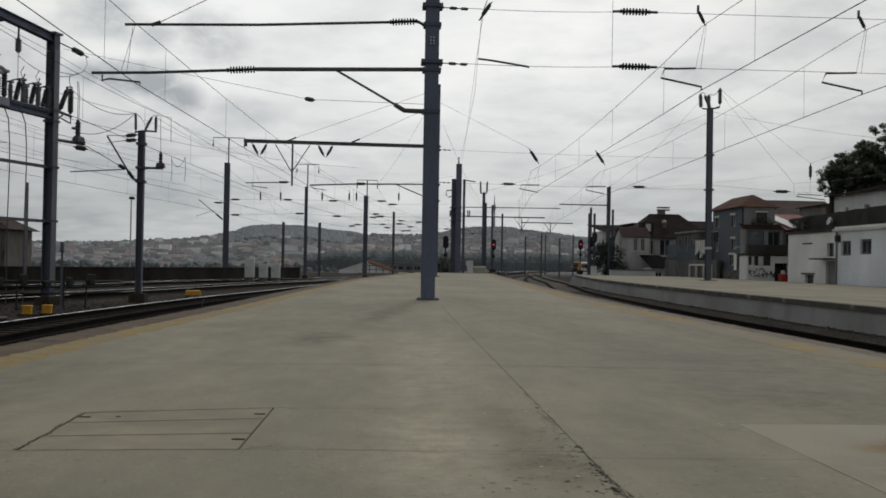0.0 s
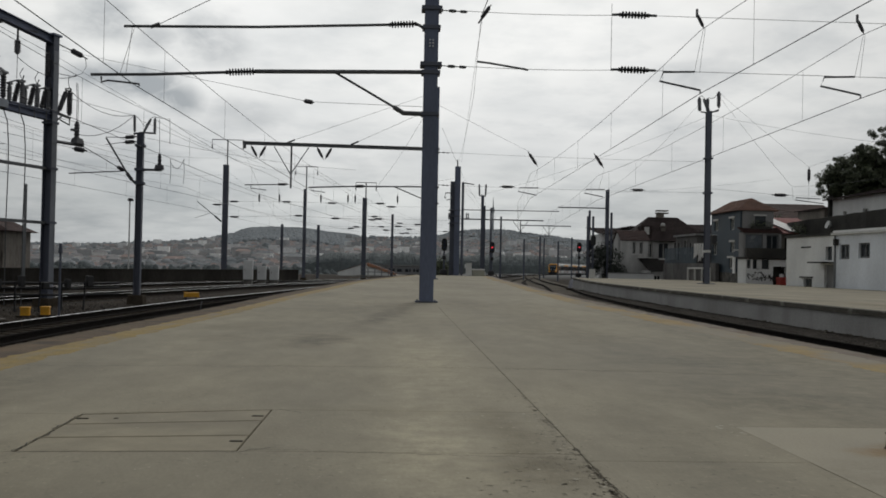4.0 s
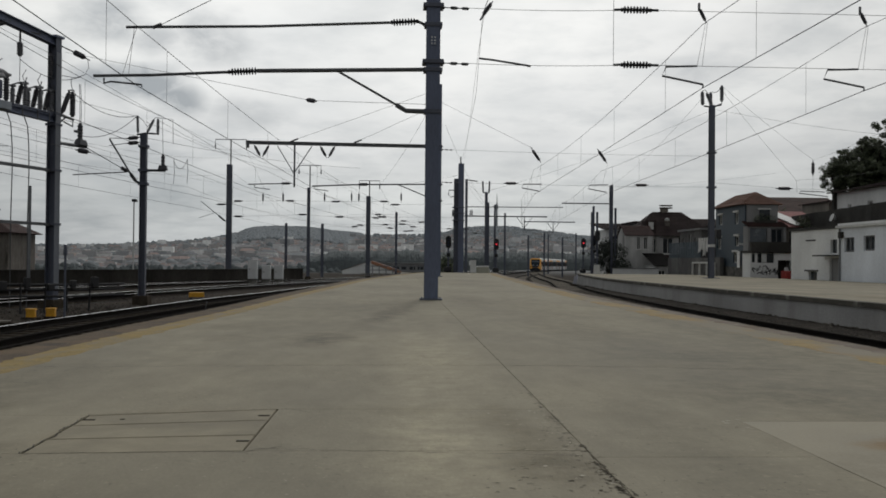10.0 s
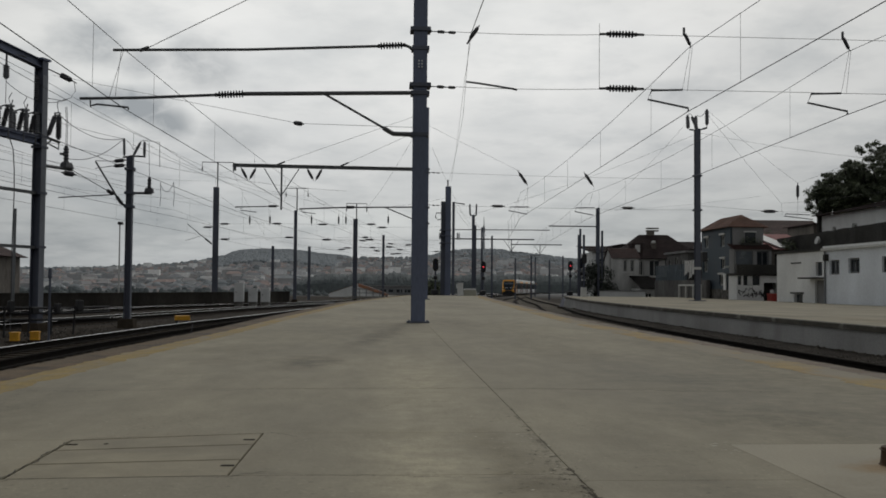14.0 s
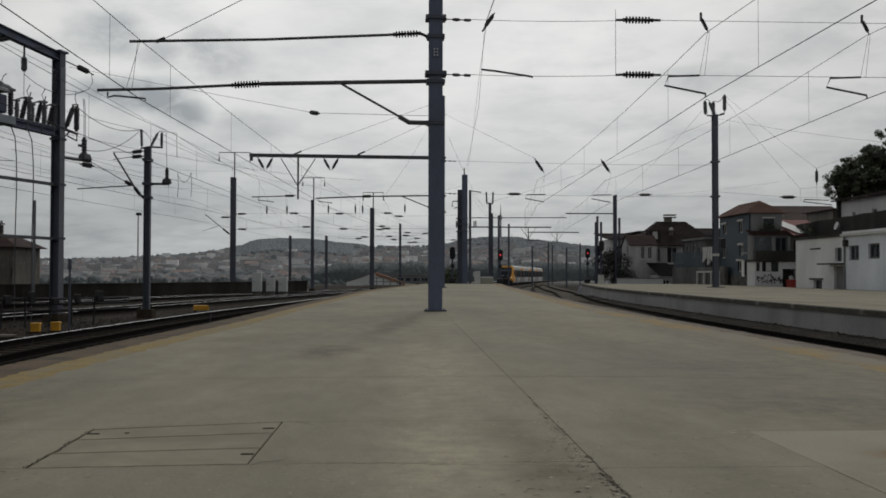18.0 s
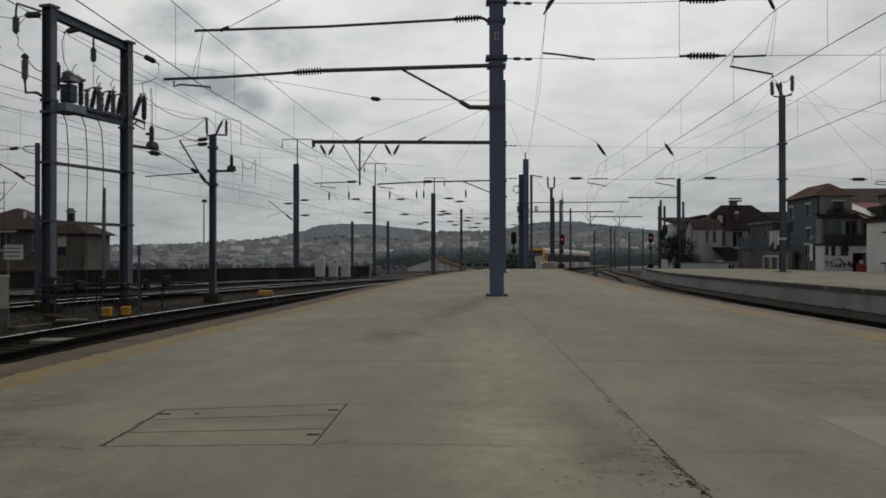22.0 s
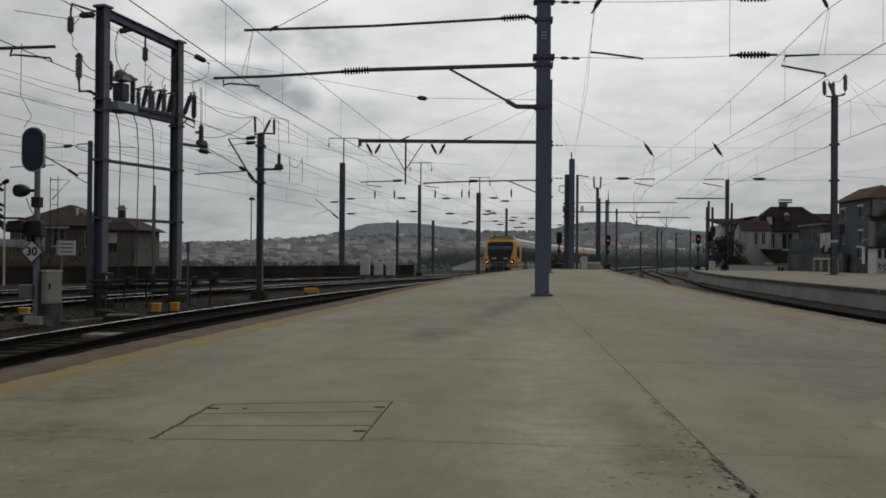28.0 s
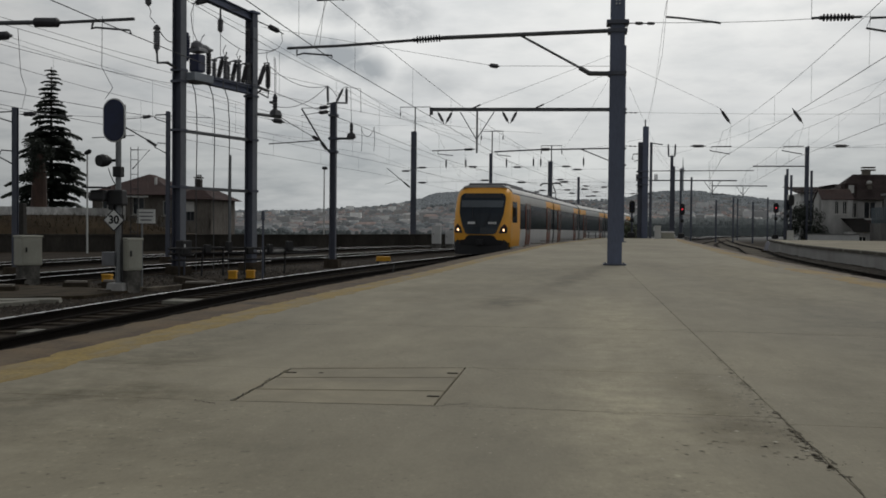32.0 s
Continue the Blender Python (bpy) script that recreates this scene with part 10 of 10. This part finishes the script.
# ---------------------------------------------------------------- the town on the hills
# distance haze is put into these wall, roof and tree colours
FARWALL = islands("hazed_house_walls", [(0.45, 0.455, 0.46), (0.66, 0.665, 0.67), (0.37, 0.375, 0.38), (0.44, 0.43, 0.425), (0.90, 0.90, 0.89), (0.36, 0.37, 0.38), (0.80, 0.80, 0.79), (0.42, 0.425, 0.43)], 0.9)
FARROOF = islands("hazed_roofs", [(0.32, 0.265, 0.25), (0.27, 0.26, 0.26), (0.36, 0.285, 0.262), (0.28, 0.295, 0.305), (0.31, 0.305, 0.307), (0.24, 0.25, 0.26)], 0.9)
TOWNTREE = islands("hazed_town_trees", [(0.20, 0.222, 0.232), (0.235, 0.255, 0.265), (0.18, 0.202, 0.214), (0.26, 0.278, 0.287)], 0.95)
FARTREE = islands("hazed_far_trees", [(0.27, 0.298, 0.317), (0.285, 0.312, 0.33), (0.255, 0.284, 0.304), (0.30, 0.325, 0.34)], 0.95)


# the belt's green is lifted to blue-grey: haze put into the colour
NEARTREE = material("hazed_belt_trees", (0.155, 0.174, 0.177), 0.95, 0, 0.22, 0.12, 0.6, 0.2, 0.0, spec=0.1)


def town():
    rnd = random.Random(17)
    wv, wf, rv, rf = [], [], [], []
    for k in range(9500):
        az = rnd.uniform(-31, 17)
        r = rnd.choice((rnd.uniform(520, 1000), rnd.uniform(700, 1500), rnd.uniform(1000, 2000)))
        x, y = r * math.sin(radians(az)), r * math.cos(radians(az))
        if -9.4 < az < -2.4 and r > 1350 or az > 3.5 and r > 1500 and rnd.random() < 0.8:
            continue
        z = land(x, y)
        block = r > 900 and rnd.random() < 0.05
        w, d, h = (rnd.uniform(7, 15), 9, rnd.uniform(7, 13)) if block else (rnd.uniform(4, 9.5), rnd.uniform(5, 8), rnd.uniform(2.6, 5))
        a = rnd.uniform(-0.6, 0.6)
        ca, sa = math.cos(a), math.sin(a)
        P = lambda u, v, hh: (x + u * ca - v * sa, y + u * sa + v * ca, z + hh)
        n = len(wv)
        wv += [P(u, v, hh) for hh in (-4, h) for u, v in ((-w / 2, -d / 2), (w / 2, -d / 2), (w / 2, d / 2), (-w / 2, d / 2))]
        wf += [(n, n + 1, n + 5, n + 4), (n + 1, n + 2, n + 6, n + 5), (n + 2, n + 3, n + 7, n + 6), (n + 3, n, n + 4, n + 7), (n + 4, n + 5, n + 6, n + 7)]
        if not block:
            n = len(rv)
            rh = rnd.uniform(1.6, 3.2)
            rv += [P(-w / 2 - 0.5, -d / 2 - 0.5, h), P(w / 2 + 0.5, -d / 2 - 0.5, h), P(w / 2 + 0.5, d / 2 + 0.5, h), P(-w / 2 - 0.5, d / 2 + 0.5, h), P(-w / 3, 0, h + rh), P(w / 3, 0, h + rh)]
            rf += [(n, n + 1, n + 5, n + 4), (n + 2, n + 3, n + 4, n + 5), (n + 1, n + 2, n + 5), (n + 3, n, n + 4)]
    for k in range(230):                      # larger blocks at the foot of the hills
        az, r = rnd.uniform(-24, 8), rnd.uniform(760, 1150)
        x, y = r * math.sin(radians(az)), r * math.cos(radians(az))
        z, w, d, h, a = land(x, y), rnd.uniform(7, 17), 9, rnd.uniform(5, 10), rnd.uniform(-0.5, 0.5)
        ca, sa = math.cos(a), math.sin(a)
        P = lambda u, v, hh: (x + u * ca - v * sa, y + u * sa + v * ca, z + hh)
        n = len(wv)
        wv += [P(u, v, hh) for hh in (-4, h) for u, v in ((-w / 2, -d / 2), (w / 2, -d / 2), (w / 2, d / 2), (-w / 2, d / 2))]
        wf += [(n, n + 1, n + 5, n + 4), (n + 1, n + 2, n + 6, n + 5), (n + 2, n + 3, n + 7, n + 6), (n + 3, n, n + 4, n + 7), (n + 4, n + 5, n + 6, n + 7)]
        if rnd.random() < 0.6:
            n = len(rv)
            rv += [P(-w / 2 - 0.5, -d / 2 - 0.5, h), P(w / 2 + 0.5, -d / 2 - 0.5, h), P(w / 2 + 0.5, d / 2 + 0.5, h), P(-w / 2 - 0.5, d / 2 + 0.5, h), P(-w / 3, 0, h + 2.4), P(w / 3, 0, h + 2.4)]
            rf += [(n, n + 1, n + 5, n + 4), (n + 2, n + 3, n + 4, n + 5), (n + 1, n + 2, n + 5), (n + 3, n, n + 4)]
        else:                                 # rows of dark windows on the taller blocks
            for f in range(2):
                for q in range(int(w / 2.4)):
                    u, zz = -w / 2 + 1.4 + 2.4 * q, 1.2 + f * h / 2
                    n = len(rv)
                    rv += [P(u, -d / 2 - 0.06, zz), P(u + 1.1, -d / 2 - 0.06, zz), P(u + 1.1, -d / 2 - 0.06, zz + 1.4), P(u, -d / 2 - 0.06, zz + 1.4)]
                    rf.append((n, n + 1, n + 2, n + 3))
    th = thing("hillside_town", "haze-paled houses with reddish roofs scattered over the far hills", "town", kind="stuff")
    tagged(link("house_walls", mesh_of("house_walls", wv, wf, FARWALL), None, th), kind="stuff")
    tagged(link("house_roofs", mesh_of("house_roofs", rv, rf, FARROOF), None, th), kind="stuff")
    # trees between them, on the hilltops and in a belt behind the tracks
    tv, tf = [], []

    def blob(x, y, z, r, h):
        """An uneven rounded crown."""
        n = len(tv)
        m = 7
        for i, (hh, rr) in enumerate(((-0.1, 0.55), (0.22, 0.95), (0.52, 1.0), (0.80, 0.68), (0.96, 0.28))):
            for k in range(m):
                a = k * 2 * math.pi / m + i * 0.45
                q = rr * r * rnd.uniform(0.72, 1.22)
                tv.append((x + q * math.cos(a), y + q * math.sin(a), z + h * (hh + rnd.uniform(-0.06, 0.06))))
        for i in range(4):
            for k in range(m):
                a, b = n + i * m + k, n + i * m + (k + 1) % m
                tf.append((a, b, b + m, a + m))
        tf.append(tuple(n + 4 * m + k for k in range(m)))
    for k in range(900):                      # clumps between the nearer blocks
        az, r = rnd.uniform(-30, 9), rnd.uniform(740, 1150)
        if noise.noise(Vector((az * 0.55, r * 0.006, 3))) > -0.05:
            x, y = r * math.sin(radians(az)), r * math.cos(radians(az))
            blob(x, y, land(x, y), rnd.uniform(4, 8), rnd.uniform(5, 10))
    for k in range(6500):
        az = rnd.choice((rnd.uniform(-31, 18), rnd.uniform(1, 12)))
        r = rnd.uniform(520, 2050)
        x, y = r * math.sin(radians(az)), r * math.cos(radians(az))
        blob(x, y, land(x, y), rnd.uniform(2.5, 5), rnd.uniform(3.5, 7))
    tagged(link("hazed_town_trees", mesh_of("hazed_town_trees", tv, tf, smooth=True, mat=TOWNTREE)), "dark haze-greyed trees between the houses of the town", "trees", kind="stuff")
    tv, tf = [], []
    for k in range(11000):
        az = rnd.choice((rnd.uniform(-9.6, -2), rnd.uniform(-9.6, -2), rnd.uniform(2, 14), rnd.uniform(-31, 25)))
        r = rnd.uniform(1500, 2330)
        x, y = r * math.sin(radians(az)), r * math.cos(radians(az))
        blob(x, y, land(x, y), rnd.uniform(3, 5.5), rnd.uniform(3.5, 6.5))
    tagged(link("hillside_trees", mesh_of("hillside_trees", tv, tf, smooth=True, mat=FARTREE)), "haze-greyed green trees scattered over the far hills", "trees", kind="stuff")
    tv, tf = [], []
    # the belt's canopy: one uneven sheet from the ground over the tree tops
    prof = ((392, -0.8), (389, 0.25), (390, 0.5), (392, 0.72), (395, 0.88), (400, 1.0), (407, 0.96), (415, 1.05), (424, 0.9), (440, -0.5))
    cols = [-5 + 0.035 * k for k in range(720)]
    for az in cols:
        top = 5.0 + 1.0 * noise.noise(Vector((az * 0.7, 1, 0))) + 0.7 * noise.noise(Vector((az * 3.1, 1, 0))) + min(0, (az + 3) * 1.5)
        for i, (r, h) in enumerate(prof):
            q = r + (1.6 * noise.noise(Vector((az * 4, i * 1.7, 3))) + rnd.uniform(-0.4, 0.4)) * (i > 1)
            z = h * top + (0.6 * noise.noise(Vector((az * 6, i * 2.1, 7))) + rnd.uniform(-0.2, 0.2)) * (0 < i < len(prof) - 1) - (8 if i in (0, len(prof) - 1) else 0)
            tv.append((q * math.sin(radians(az)), q * math.cos(radians(az)), z))
    m = len(prof)
    for k in range(len(cols) - 1):
        for i in range(m - 1):
            tf.append((k * m + i, (k + 1) * m + i, (k + 1) * m + i + 1, k * m + i + 1))
    for k in range(800):
        az = rnd.uniform(-31, -3)
        r = rnd.uniform(300, 420)
        x, y = r * math.sin(radians(az)), r * math.cos(radians(az))
        blob(x, y, rnd.uniform(-8, -2.6 + 2.0 * noise.noise(Vector((az * 0.6, 4, 0)))), rnd.uniform(0.8, 1.6), rnd.uniform(1.4, 2.6))
    tagged(link("tree_belt", mesh_of("tree_belt", tv, tf, NEARTREE)), "dark belt of trees behind the tracks, haze in its colour", "trees", kind="stuff")


town()



motions()
